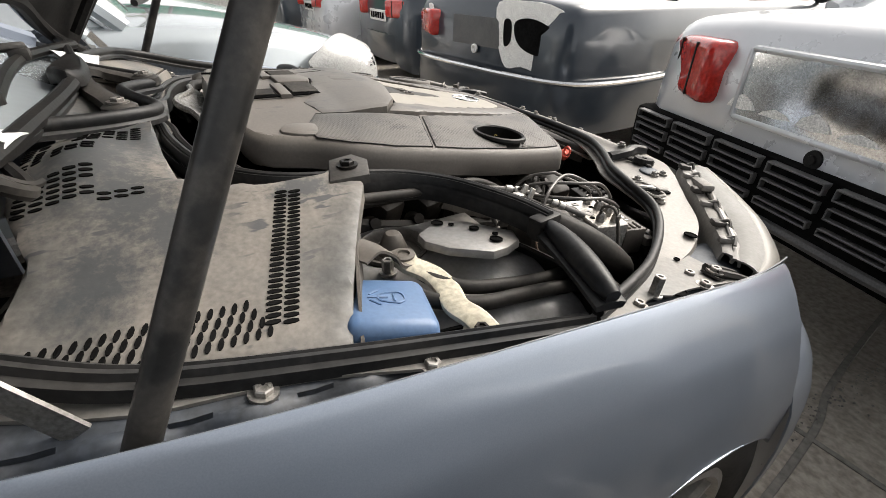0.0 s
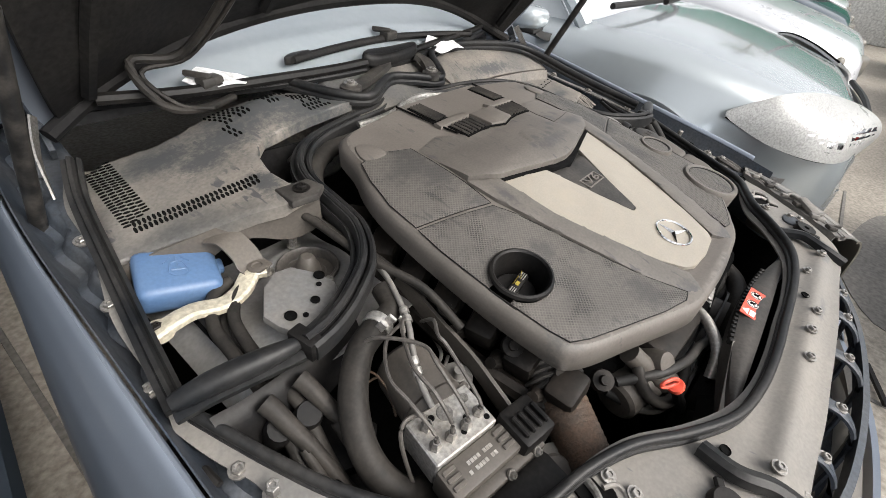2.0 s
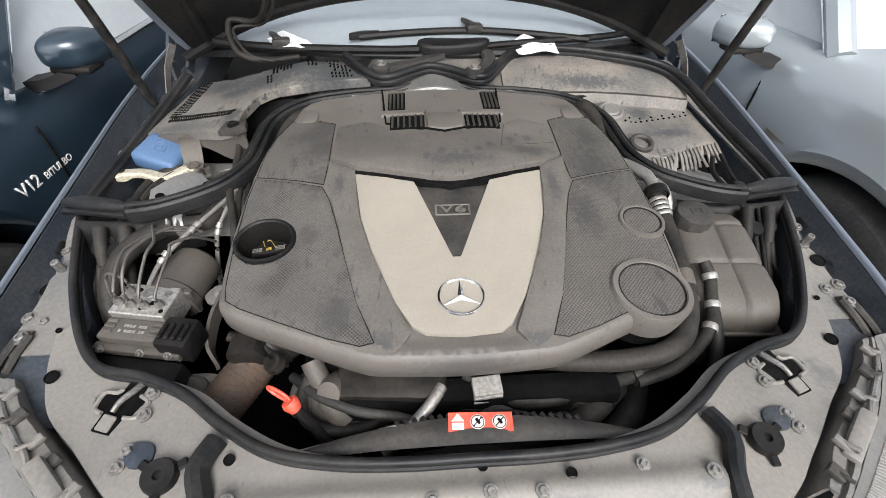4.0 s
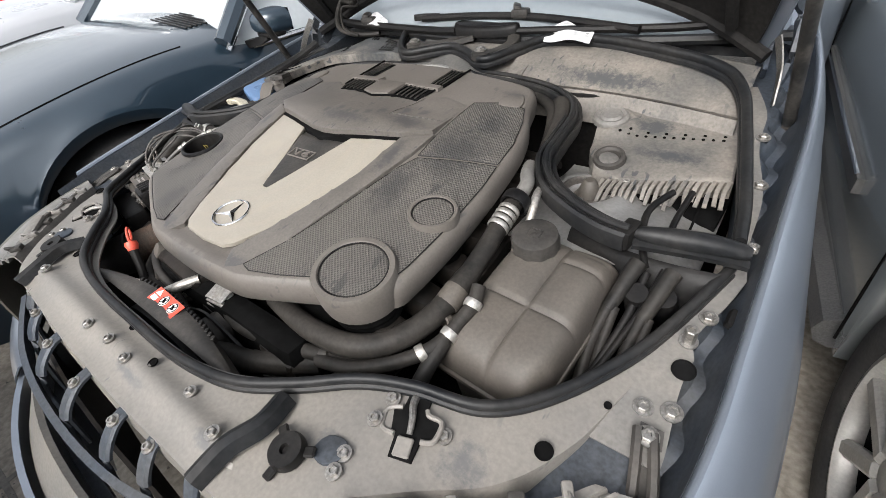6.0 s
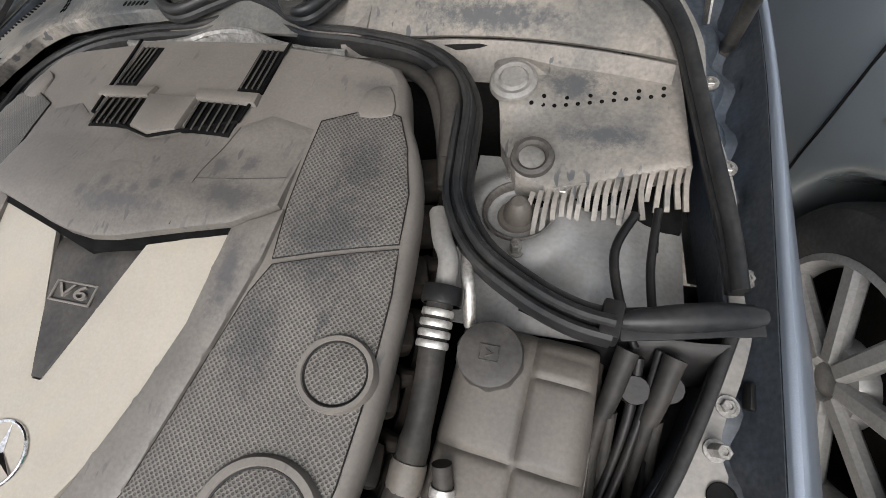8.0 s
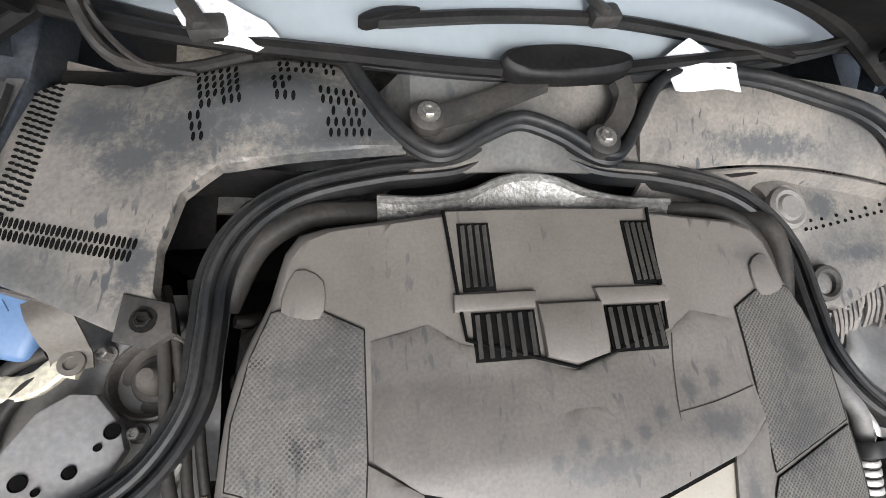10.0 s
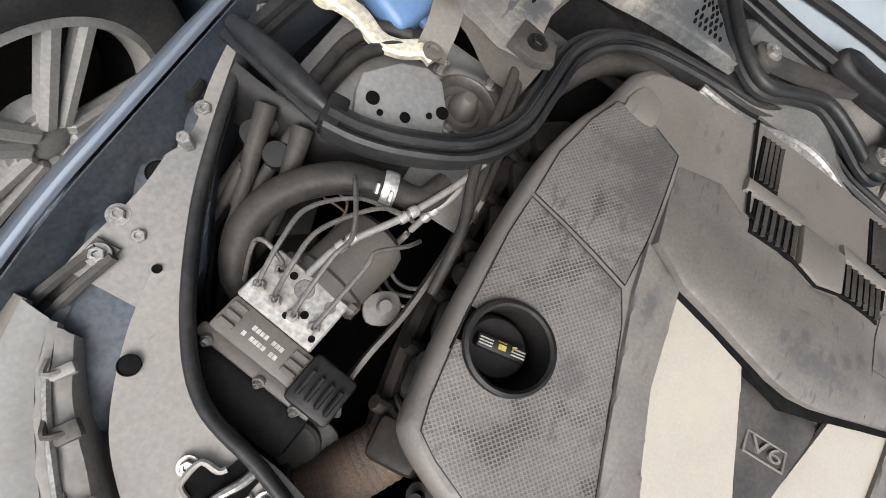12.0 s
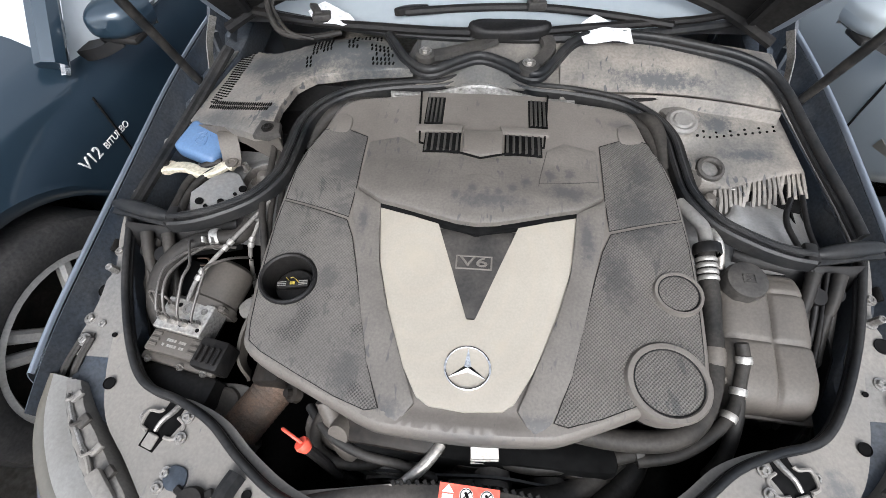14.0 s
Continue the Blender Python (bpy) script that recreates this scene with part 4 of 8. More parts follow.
# grille carrier in front of the panel: pressed straps on a flat bar
STRAP = [(-0.011, -0.003), (0.011, -0.003), (0.011, 0.001), (0.007, 0.004), (-0.007, 0.004), (-0.011, 0.001)]
b = B()
tube(b, [(-0.37, -0.495, 0.672), (-0.2, -0.545, 0.667), (0, -0.56, 0.667), (0.2, -0.545, 0.667), (0.37, -0.495, 0.672)], 0, n=6, profile=[(-0.004, -0.016), (0.004, -0.016), (0.004, 0.014), (-0.006, 0.016)])
carrier = part("grille_carrier", b, M_bay_paint, sedan, "dark blue grey grille carrier with bolted straps")
for x in (-0.30, -0.22, -0.11, 0.02, 0.14, 0.22, 0.30):
    dy = 0.10 * (x / 0.37) ** 2
    b = B()
    tube(b, [(x, -0.483 + dy * 0.2, 0.722), (x + 0.004, -0.515 + dy * 0.5, 0.716), (x + 0.010, -0.548 + dy * 0.7, 0.684), (x + 0.012, -0.562 + dy * 0.7, 0.62), (x + 0.012, -0.57 + dy * 0.7, 0.52)], 0, n=4, profile=STRAP)
    strap = part("carrier_strap", b, M_bay_paint, carrier)
    bolt(strap, (x + 0.004, -0.512 + dy * 0.5, 0.7205), 0.006, (0, -0.3, 1))
b = B()
tube(b, [(-0.40, -0.52, 0.50), (-0.2, -0.58, 0.50), (0, -0.59, 0.50), (0.2, -0.58, 0.50), (0.40, -0.52, 0.50)], 0, n=6, profile=[(-0.006, -0.022), (0.006, -0.022), (0.008, 0.016), (-0.010, 0.020)])
part("lower_bar", b, M_bay_paint, carrier)
b = B()
sheet(b, lambda u, v: (lerp(-0.36, 0.36, u), -0.51 - 0.02 * (1 - (2 * u - 1) ** 2), lerp(0.62, 0.34, v)), 10, 4, 0.006)
part("condenser", b, M_engine, sedan)
for s in (-1, 1):
    b = B()
    lathe(b, [(0, 0.02), (0.035, 0.018), (0.045, 0.0), (0.045, -0.02)], frame_of((s * 0.30, -0.53, 0.56), (0, -1, 0.2), (0, 0, 1)), 20)
    part("horn", b, M_plastic_dark, sedan)
b = B()
sheet(b, lambda u, v: (lerp(-0.52, 0.52, u), -0.595 + 0.16 * abs(2 * u - 1) ** 2.4 - 0.05 * v, lerp(0.575, 0.50, v)), 24, 3, 0.01)
part("bumper_beam", b, M_rail, sedan, "dusty beige bumper upper edge")
b = B()
sheet(b, lambda u, v: (lerp(-0.6, 0.6, u), -0.66 + 0.2 * abs(2 * u - 1) ** 2.4 - 0.03 * math.sin(3.1 * v), lerp(0.52, 0.22, v)), 28, 8, 0.01)
part("bumper_front", b, M_paint, sedan)

# lamps
for s in (-1, 1):
    b = B()
    HL = [(0.755, -0.225), (0.745, -0.28), (0.72, -0.335), (0.67, -0.395), (0.61, -0.445), (0.54, -0.49), (0.475, -0.525)]
    HI = [(0.70, -0.235), (0.668, -0.285), (0.625, -0.33), (0.575, -0.375), (0.525, -0.415), (0.48, -0.455), (0.45, -0.48)]
    a, c = smooth_line([(x, y, 0) for x, y in HI], 5), smooth_line([(x, y, 0) for x, y in HL], 5)

    def lens_at(u, v, s=s, a=a, c=c):
        i = min(int(round(u * (len(a) - 1))), len(a) - 1)
        t, dz = along([(0.62, -0.012), (0.64, -0.004), (0.74, -0.004), (0.90, -0.010), (1.02, -0.028), (1.10, -0.06), (1.14, -0.10), (1.14, -0.17)], v)
        p = a[i].lerp(c[i], t)
        return (s * p.x, p.y, rim(p.x, p.y) - 0.012 + dz)
    sheet(b, lens_at, len(a) - 1, 15, 0.004)
    lamp = part("headlamp", b, M_lamp_clear, sedan, "dusty clear headlamp lens")
    b = B()

    def strip_of(u, v, s=s, a=a, c=c):
        i = min(int(round(u * (len(a) - 1))), len(a) - 1)
        p = a[i].lerp(c[i], lerp(0.11, 0.65, v))
        return (s * p.x, p.y, rim(p.x, p.y) - 0.016 + 0.003 * math.sin(math.pi * v))
    sheet(b, strip_of, len(a) - 1, 8, 0.003)
    part("reflector", b, M_reflector, lamp, "bright ribbed reflector strip")
    b = B()
    rod = [a[i].lerp(c[i], -0.07) for i in range(4, len(a) - 8)]
    tube(b, [(s * p.x, p.y, rim(p.x, p.y) - 0.010) for p in rod], 0.004, 7, 1)
    part("adjuster_rod", b, M_steel, lamp)
    b = B()

    def house_at(u, v, s=s, a=a, c=c):
        i = min(int(round(u * (len(a) - 1))), len(a) - 1)
        t, dz = along([(-0.60, -0.08), (-0.42, -0.055), (-0.38, -0.014), (-0.34, -0.004), (-0.14, -0.002), (-0.10, -0.011), (-0.04, -0.011), (0.0, -0.003), (0.10, -0.003), (0.12, -0.010)], v)
        p = a[i].lerp(c[i], t)
        return (s * p.x, p.y, rim(p.x, p.y) - 0.014 + dz + 0.001 * math.sin(i * 1.9))
    sheet(b, house_at, len(a) - 1, 27, 0.004)
    part("lamp_housing", b, M_rail, lamp)
    b = B()
    for k in range(70):
        u = 0.04 + 0.9 * k / 69
        i = u * (len(a) - 1)
        p, q = a[int(i)].lerp(a[min(int(i) + 1, len(a) - 1)], i % 1), c[int(i)].lerp(c[min(int(i) + 1, len(c) - 1)], i % 1)
        if 0.3 < u < 0.5:
            continue
        p0, p1 = p.lerp(q, 0.28), p.lerp(q, 0.62)
        tube(b, [(s * p0.x, p0.y, rim(p0.x, p0.y) - 0.0125), (s * p1.x, p1.y, rim(p1.x, p1.y) - 0.0145)], 0.0012, 4, 1, smooth=False)
    tagged(part("lens_rib", b, M_rail, lamp), kind="stuff")
    for k, u in enumerate((0.1, 0.24, 0.4, 0.55, 0.72, 0.88)):
        i = int(u * (len(a) - 1))
        p, q = a[i].lerp(c[i], -0.3), a[i].lerp(c[i], -0.04)
        b = B()
        box(b, (0.012 + 0.006 * (k % 2), 0.022, 0.010), Matrix.Translation((s * p.x, p.y, rim(p.x, p.y) - 0.010)) @ pose(0, 0, 0, 9, 0, s * 35), 0.003)
        tube(b, [(s * p.x, p.y, rim(p.x, p.y) - 0.008), (s * lerp(p.x, q.x, 0.5), lerp(p.y, q.y, 0.5) - 0.01, rim(p.x, p.y) - 0.003), (s * q.x, q.y, rim(q.x, q.y) - 0.010)], 0.003, 6, 3)
        part("housing_tab", b, M_plastic if k % 2 else M_rail, lamp)
    b = B()
    tube(b, [(s * x, y, rim(x, y) + dz) for x, y, dz in ((0.60, -0.345, -0.012), (0.575, -0.365, -0.004), (0.56, -0.385, -0.008), (0.54, -0.40, -0.004), (0.53, -0.415, -0.010))], 0.004, 7, 4)
    box(b, (0.024, 0.085, 0.014), pose(s * 0.525, -0.405, rim(0.525, -0.405) - 0.008, 9, 0, s * -48), 0.006)
    part("lamp_clip", b, M_rail, lamp)

# rubber seals
SEAL = [(-0.010, -0.010), (0.010, -0.010), (0.010, -0.003), (0.006, 0.001)] + [(0.0095 * math.cos(radians(a)), 0.0090 + 0.0095 * math.sin(radians(a))) for a in range(-20, 201, 20)] + [(-0.006, 0.001), (-0.010, -0.003)]
SEAL = [(x * 0.70, z * 0.74) for x, z in SEAL]
b = B()
tube(b, [(x, y, rim(x, y) - 0.012) for x, y in full_in], 0, n=7, profile=SEAL)
tagged(part("bay_seal", b, M_rubber, sedan), "black rubber sealing strip")
for s in (-1,):
    b = B()
    tube(b, [(s * x, y, zr(y) - 0.008 + dz) for x, y, dz in ((0.735, 0.115, 0), (0.722, 0.21, 0), (0.70, 0.36, 0), (0.678, 0.50, 0.005), (0.655, 0.575, 0.02))], 0, n=7, profile=[(-0.013, -0.010), (0.013, -0.010), (0.013, 0.0), (0.008, 0.004), (0.005, 0.0), (0.001, 0.007), (-0.004, 0.008), (-0.006, 0.002), (-0.013, 0.002)])
    part("side_seal", b, M_rubber, sedan, "flat dusty ribbed rubber strip")
INNER = [(0.0, 0.492), (0.06, 0.483), (0.11, 0.464), (0.20, 0.454), (0.30, 0.430), (0.362, 0.388), (0.395, 0.33), (0.403, 0.25), (0.412, 0.185), (0.45, 0.125), (0.51, 0.086), (0.56, 0.066), (0.60, 0.060)]


def inner_z(y):
    return 0.803 + 0.115 * y


CHANNEL = [(-0.018, -0.016), (0.017, -0.016), (0.019, -0.004), (0.018, 0.004), (0.014, 0.0075), (0.0095, 0.006), (0.0075, -0.001), (0.004, -0.002), (0.002, 0.004), (-0.002, 0.009), (-0.007, 0.0095), (-0.010, 0.005), (-0.011, -0.002), (-0.014, -0.001), (-0.018, 0.003), (-0.020, -0.004)]
b = B()
inner_full = [(-x, y) for x, y in INNER[::-1]] + INNER[1:]
tube(b, [(x, y, inner_z(y)) for x, y in inner_full], 0, n=7, profile=[(x, z * 1.25) for x, z in CHANNEL])
part("inner_seal", b, M_rubber, sedan, "double ribbed black rubber sealing strip")
b = B()
tube(b, [(x, y, inner_z(y) + 0.010) for x, y in inner_full], 0.0055, 8, 7)
part("seal_bead", b, M_rubber, sedan)
for s in (-1, 1):
    b = B()
    ends = [(s * 0.742, 0.100, 0.800), (s * 0.70, 0.090, 0.806), (s * 0.65, 0.077, 0.809), (s * 0.605, 0.067, 0.810)]
    tube(b, ends, lambda k: 0.005 + 0.010 * math.sin(math.pi * min(1.0, k * 0.92 + 0.06)) ** 0.6, 14, 5)
    tube(b, [(x, y, z - 0.012) for x, y, z in ends], 0, n=4, profile=[(-0.016, -0.005), (0.016, -0.005), (0.018, 0.003), (0.010, 0.006), (-0.010, 0.006), (-0.018, 0.003)])
    part("seal_end_cap", b, M_rubber, sedan)
    b = B()
    box(b, (0.022, 0.042, 0.03), pose(s * 0.597, 0.066, 0.805, 0, 0, -8 * s), 0.004)
    part("seal_clip", b, M_plastic_dark, sedan)
    # shelf under the partition
    b = B()
    sheet(b, lambda u, v: (s * lerp(0.72, 0.50, u), lerp(0.075, 0.045, u) - 0.03 * v + 0.06 * u * u, lerp(0.775, 0.762, u) - 0.06 * v * v), 8, 4, 0.004)
    part("partition", b, M_plastic_dark, sedan)
COWL_SEAL = [(-0.245, 0.60, 0.905), (-0.215, 0.545, 0.898), (-0.185, 0.498, 0.893), (-0.148, 0.466, 0.888), (-0.115, 0.462, 0.888), (-0.065, 0.49, 0.893), (-0.015, 0.508, 0.897), (0.04, 0.492, 0.893), (0.09, 0.462, 0.888), (0.122, 0.462, 0.888), (0.155, 0.505, 0.896), (0.195, 0.563, 0.905), (0.235, 0.585, 0.91), (0.31, 0.592, 0.91), (0.40, 0.586, 0.906), (0.50, 0.562, 0.90), (0.57, 0.545, 0.892), (0.625, 0.515, 0.880), (0.658, 0.46, 0.862), (0.680, 0.38, 0.838), (0.700, 0.29, 0.816), (0.718, 0.20, 0.798), (0.726, 0.13, 0.786)]
b = B()
tube(b, COWL_SEAL, 0, n=7, profile=[(x * 1.3, z * 1.3) for x, z in SEAL])
part("cowl_seal", b, M_rubber, sedan)

# bay tub, near black to stand for the shade deep in the bay; towers
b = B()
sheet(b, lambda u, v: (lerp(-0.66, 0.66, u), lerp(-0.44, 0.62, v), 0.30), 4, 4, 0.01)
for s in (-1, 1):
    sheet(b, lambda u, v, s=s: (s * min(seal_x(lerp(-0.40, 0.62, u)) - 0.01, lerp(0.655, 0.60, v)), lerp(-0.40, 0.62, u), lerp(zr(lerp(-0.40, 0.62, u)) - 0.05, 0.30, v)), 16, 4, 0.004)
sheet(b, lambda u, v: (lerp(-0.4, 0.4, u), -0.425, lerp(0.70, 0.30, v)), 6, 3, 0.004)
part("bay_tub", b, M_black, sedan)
b = B()
sheet(b, lambda u, v: (lerp(-0.7, 0.7, u), lerp(0.47, 0.5, v) + 0.006 * math.sin(u * 40), lerp(0.84 - 0.10 * max(0.0, (abs(1.4 * u - 0.7) - 0.40) / 0.30), 0.30, v)), 40, 6, 0.004)
part("firewall", b, M_hoodpad, sedan, "dusty black bulkhead insulation")
M_tower = material("grey painted tower steel", (0.19, 0.19, 0.19), 0.38, metal=0.2, second=(0.22, 0.20, 0.178), grain=150, blotch=9, amount=0.8, bump=0.05, grit=0.5)
M_bare = material("bare dusty sheet steel", (0.235, 0.233, 0.231), 0.42, metal=0.15, second=(0.175, 0.161, 0.144), grain=170, blotch=9, amount=0.7, bump=0.05, grit=0.4, coat=0.2)
for s in (-1, 1):
    # pressed wheelhouse top that rises into the tower
    b = B()

    def wheelhouse_at(u, v, s=s):
        x, y = lerp(0.690, 0.405, u), lerp(0.062, 0.335, v)
        d = math.hypot(x - 0.480, y - 0.226)
        z = 0.738 + 0.020 / (1 + math.exp((d - 0.075) / 0.008)) - 0.016 / (1 + math.exp((d - 0.046) / 0.002))
        z += 0.026 * math.exp(-((x - 0.575) / 0.060) ** 2 - ((y - 0.145) / 0.065) ** 2)
        z += 0.005 * math.sin(x * 55 + y * 25) * math.exp(-((x - 0.62) / 0.05) ** 2)
        return (s * x, y, z - 0.02 * max(0, (x - 0.65) / 0.045) ** 2)
    sheet(b, wheelhouse_at, 70, 68, 0.003)
    house = part("wheelhouse", b, M_bare, sedan, "bare grey pressed steel wheelhouse top")
    b = B()
    lathe(b, [(0.050, 0.001), (0.049, 0.005), (0.046, 0.006), (0.0435, 0.003), (0.042, -0.012), (0.040, -0.014)], Matrix.Translation((s * 0.480, 0.226, 0.757)), 40)
    part("tower_ring", b, M_pipe, house)
    b = B()
    lathe(b, [(0.041, -0.012), (0.030, -0.013), (0.027, -0.008), (0.021, -0.007), (0.0195, 0.002), (0.012, 0.020), (0.009, 0.023), (0, 0.024)], Matrix.Translation((s * 0.480, 0.226, 0.757)), 36)
    part("strut_top", b, M_tank, house, "grey rubber cone in the strut top")
    for a in (75, 150, 265):
        bolt(house, (s * (0.480 - 0.062 * math.cos(radians(a))), 0.226 + 0.062 * math.sin(radians(a)), 0.758), 0.0075, (0, 0, 1), h=0.018)
# perforated bracket over the passenger side tower
b = B()
slab(b, [(-0.60, 0.123), (-0.585, 0.093), (-0.555, 0.080), (-0.50, 0.123), (-0.487, 0.148), (-0.495, 0.176), (-0.52, 0.208), (-0.545, 0.211), (-0.575, 0.193), (-0.605, 0.148)], lambda x, y: 0.784 + 0.12 * (y - 0.1) - 0.1 * (x + 0.55), 0.012, 0.005)
brk = part("tower_bracket", b, M_tower, sedan, "grey steel bracket with round holes")
for x, y, r in ((-0.578, 0.126, 0.0075), (-0.535, 0.131, 0.006), (-0.50, 0.168, 0.0075), (-0.512, 0.153, 0.0035), (-0.562, 0.116, 0.0035)):
    hole(brk, (x, y, 0.7855 + 0.12 * (y - 0.1) - 0.1 * (x + 0.55)), r, (0.1, -0.12, 1))

# cowl panels
b = B()
sheet(b, lambda u, v: (lerp(-0.64, 0.21, u), lerp(0.45, 0.580 + 0.10 * (1.25 * u - 1) ** 2, v), lerp(0.862, 0.902, v) - 0.11 * min(1, max(0, (0.56 - u) / 0.08)) + 0.012 * math.sin(u * 19) * math.sin(3.1 * v)), 60, 12, 0.006)
part("cowl_panel", b, M_cowl, sedan)
for s in (-1, 1):
    b = B()
    sheet(b, lambda u, v: (s * lerp(0.43, 0.68, u), lerp(0.40, 0.66, v), lerp(0.74, 0.79, v)), 4, 6, 0.006)
    part("cowl_end", b, M_plastic_dark, sedan)


def lid_z(x, y):
    bump = 0.024 * math.exp(-((x + 0.33) / 0.08) ** 2 - ((y - 0.545) / 0.045) ** 2)
    fall = 0.02 * math.log(1 + math.exp((-0.46 - x) / 0.02))
    return 0.870 + 0.07 * (x + 0.46) - 0.19 * fall + bump + 0.004 * noise.noise((x * 7, y * 7, 3)) + 0.002 * noise.noise((x * 23, y * 23, 5))


LID = [(-0.70, 0.360), (-0.685, 0.45), (-0.674, 0.555), (-0.648, 0.598), (-0.61, 0.606), (-0.505, 0.580), (-0.412, 0.606), (-0.33, 0.614), (-0.255, 0.604), (-0.222, 0.572), (-0.20, 0.53), (-0.168, 0.474), (-0.32, 0.464), (-0.394, 0.454), (-0.433, 0.417), (-0.449, 0.35), (-0.447, 0.30), (-0.425, 0.262), (-0.485, 0.262), (-0.56, 0.300), (-0.63, 0.332)]
lid = thing("cowl_cover", "dusty black plastic cowl cover with rows of vent slots", "cover")
b = B()
net(b, fine(LID, 3), lid_z, 0.02, 0.003, 0.012)
part("lid_top", b, M_cowl, lid)
b = B()
sheet(b, lambda u, v: (lerp(-0.70, -0.425, u), lerp(0.352, 0.259, u) - 0.004 * v, lid_z(lerp(-0.70, -0.425, u), lerp(0.360, 0.262, u)) - 0.003 - v * (0.055 + 0.02 * math.sin(u * 9))), 16, 4, 0.003)
part("lid_front", b, M_tank, lid)
b = B()
slab(b, [(-0.475, 0.30), (-0.425, 0.285), (-0.418, 0.252), (-0.44, 0.238), (-0.478, 0.25)], lambda x, y: lid_z(x, y) + 0.004, 0.012, 0.004)
tab = part("lid_tab", b, M_plastic, lid)
bolt(tab, (-0.448, 0.268, lid_z(-0.448, 0.268) + 0.004), 0.009, (0, 0, 1), mat=M_engine)
b = B()


def slot(bm, x, y, turn, l=0.013, w=0.0045):
    m = frame_of((x, y, lid_z(x, y) + 0.0012), ((lid_z(x - 0.005, y) - lid_z(x + 0.005, y)) * 100, (lid_z(x, y - 0.005) - lid_z(x, y + 0.005)) * 100, 1), (-math.sin(turn), math.cos(turn), 0))
    ring = [bm.verts.new(m @ Vector((w / 2 * a, l / 2 * c, 0))) for a, c in ((-1, -0.45), (-0.4, -1), (0.4, -1), (1, -0.45), (1, 0.45), (0.4, 1), (-0.4, 1), (-1, 0.45))]
    low = [bm.verts.new(v.co - Vector((0, 0, 0.002))) for v in ring]
    bm.faces.new(ring)
    for k in range(8):
        bm.faces.new((ring[k], low[k], low[(k + 1) % 8], ring[(k + 1) % 8]))


# black lozenges on top of the lid stand for the shade inside its slots
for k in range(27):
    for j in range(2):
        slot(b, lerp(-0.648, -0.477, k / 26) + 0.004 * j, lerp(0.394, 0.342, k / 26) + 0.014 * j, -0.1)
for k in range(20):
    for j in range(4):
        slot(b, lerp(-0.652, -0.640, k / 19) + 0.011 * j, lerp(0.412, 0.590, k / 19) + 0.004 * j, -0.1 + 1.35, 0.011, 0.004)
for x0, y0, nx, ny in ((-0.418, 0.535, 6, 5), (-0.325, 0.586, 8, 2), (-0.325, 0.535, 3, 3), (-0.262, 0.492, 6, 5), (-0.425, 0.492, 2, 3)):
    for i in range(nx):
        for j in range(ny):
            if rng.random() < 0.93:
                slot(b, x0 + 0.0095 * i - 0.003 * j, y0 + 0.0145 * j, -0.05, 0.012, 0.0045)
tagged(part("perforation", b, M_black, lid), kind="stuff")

# driver side: filter box lid, bulkhead recess
fbox = thing("filter_box_cover", "dusty grey plastic air filter box cover with torn slats", "cover")


def box_z(x, y):
    ring = math.hypot(x - 0.445, y - 0.412)
    return 0.735 + 0.17 * y + 0.016 * (1 / (1 + math.exp((ring - 0.05) / 0.006))) - 0.012 * (1 / (1 + math.exp((ring - 0.028) / 0.004))) + 0.012 * math.exp(-((x - 0.475) / 0.035) ** 2 - ((y - 0.295) / 0.03) ** 2)


b = B()
plate(b, fine([(0.395, 0.50), (0.50, 0.53), (0.655, 0.56), (0.676, 0.42), (0.690, 0.305), (0.62, 0.287), (0.52, 0.252), (0.47, 0.262), (0.44, 0.32), (0.425, 0.40)], 2), box_z, 0.03, 0.004, 9)
part("box_lid", b, M_cowl, fbox)
b = B()
for k in range(19):
    x = lerp(0.496, 0.686, k / 18)
    y = lerp(0.244, 0.303, k / 18) + 0.004
    l = rng.uniform(0.048, 0.066) if k % 7 else 0.03
    z = box_z(x, y) - 0.004
    tube(b, [(x, y, z), (x - 0.003, y - l * 0.5, z - 0.006), (x + rng.uniform(-0.008, 0.003), y - l, z - rng.uniform(0.016, 0.030))], 0, n=3, profile=[(-0.0036, -0.0015), (0.0036, -0.0015), (0.0032, 0.0015), (-0.0032, 0.0015)])
# added black plate that stands for the shade under the slats
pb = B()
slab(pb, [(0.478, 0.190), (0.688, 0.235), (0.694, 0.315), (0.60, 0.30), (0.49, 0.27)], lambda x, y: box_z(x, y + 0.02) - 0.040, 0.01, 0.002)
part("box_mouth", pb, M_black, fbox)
tagged(part("slat_comb", b, M_cowl, fbox), kind="stuff")
# small black discs on the lid, as the shade of drain holes
b = B()
for k in range(12):
    x, y = lerp(0.475, 0.65, k / 11), lerp(0.378, 0.410, k / 11)
    for j in range(2 if k % 2 else 1):
        lathe(b, [(0.0, 0.0012), (0.003, 0.0012), (0.003, -0.001)], frame_of((x, y + 0.012 * j, box_z(x, y + 0.012 * j)), (0, -0.2, 1)), 8)
for k in range(9):
    x, y = lerp(0.545, 0.60, k / 8), 0.478 + 0.004 * (k % 2)
    lathe(b, [(0.0, 0.0012), (0.0022, 0.0012), (0.0022, -0.001)], frame_of((x, y, box_z(x, y)), (0, -0.2, 1)), 8)
pb = B()
lathe(pb, [(0.0, 0.010), (0.018, 0.010), (0.022, 0.006), (0.028, 0.008), (0.034, 0.004), (0.036, -0.004)], frame_of((0.445, 0.412, box_z(0.40, 0.412) + 0.002), (0, -0.2, 1)), 32)
part("round_cap", pb, M_rail, fbox, "dusty brown round cap")
pb = B()
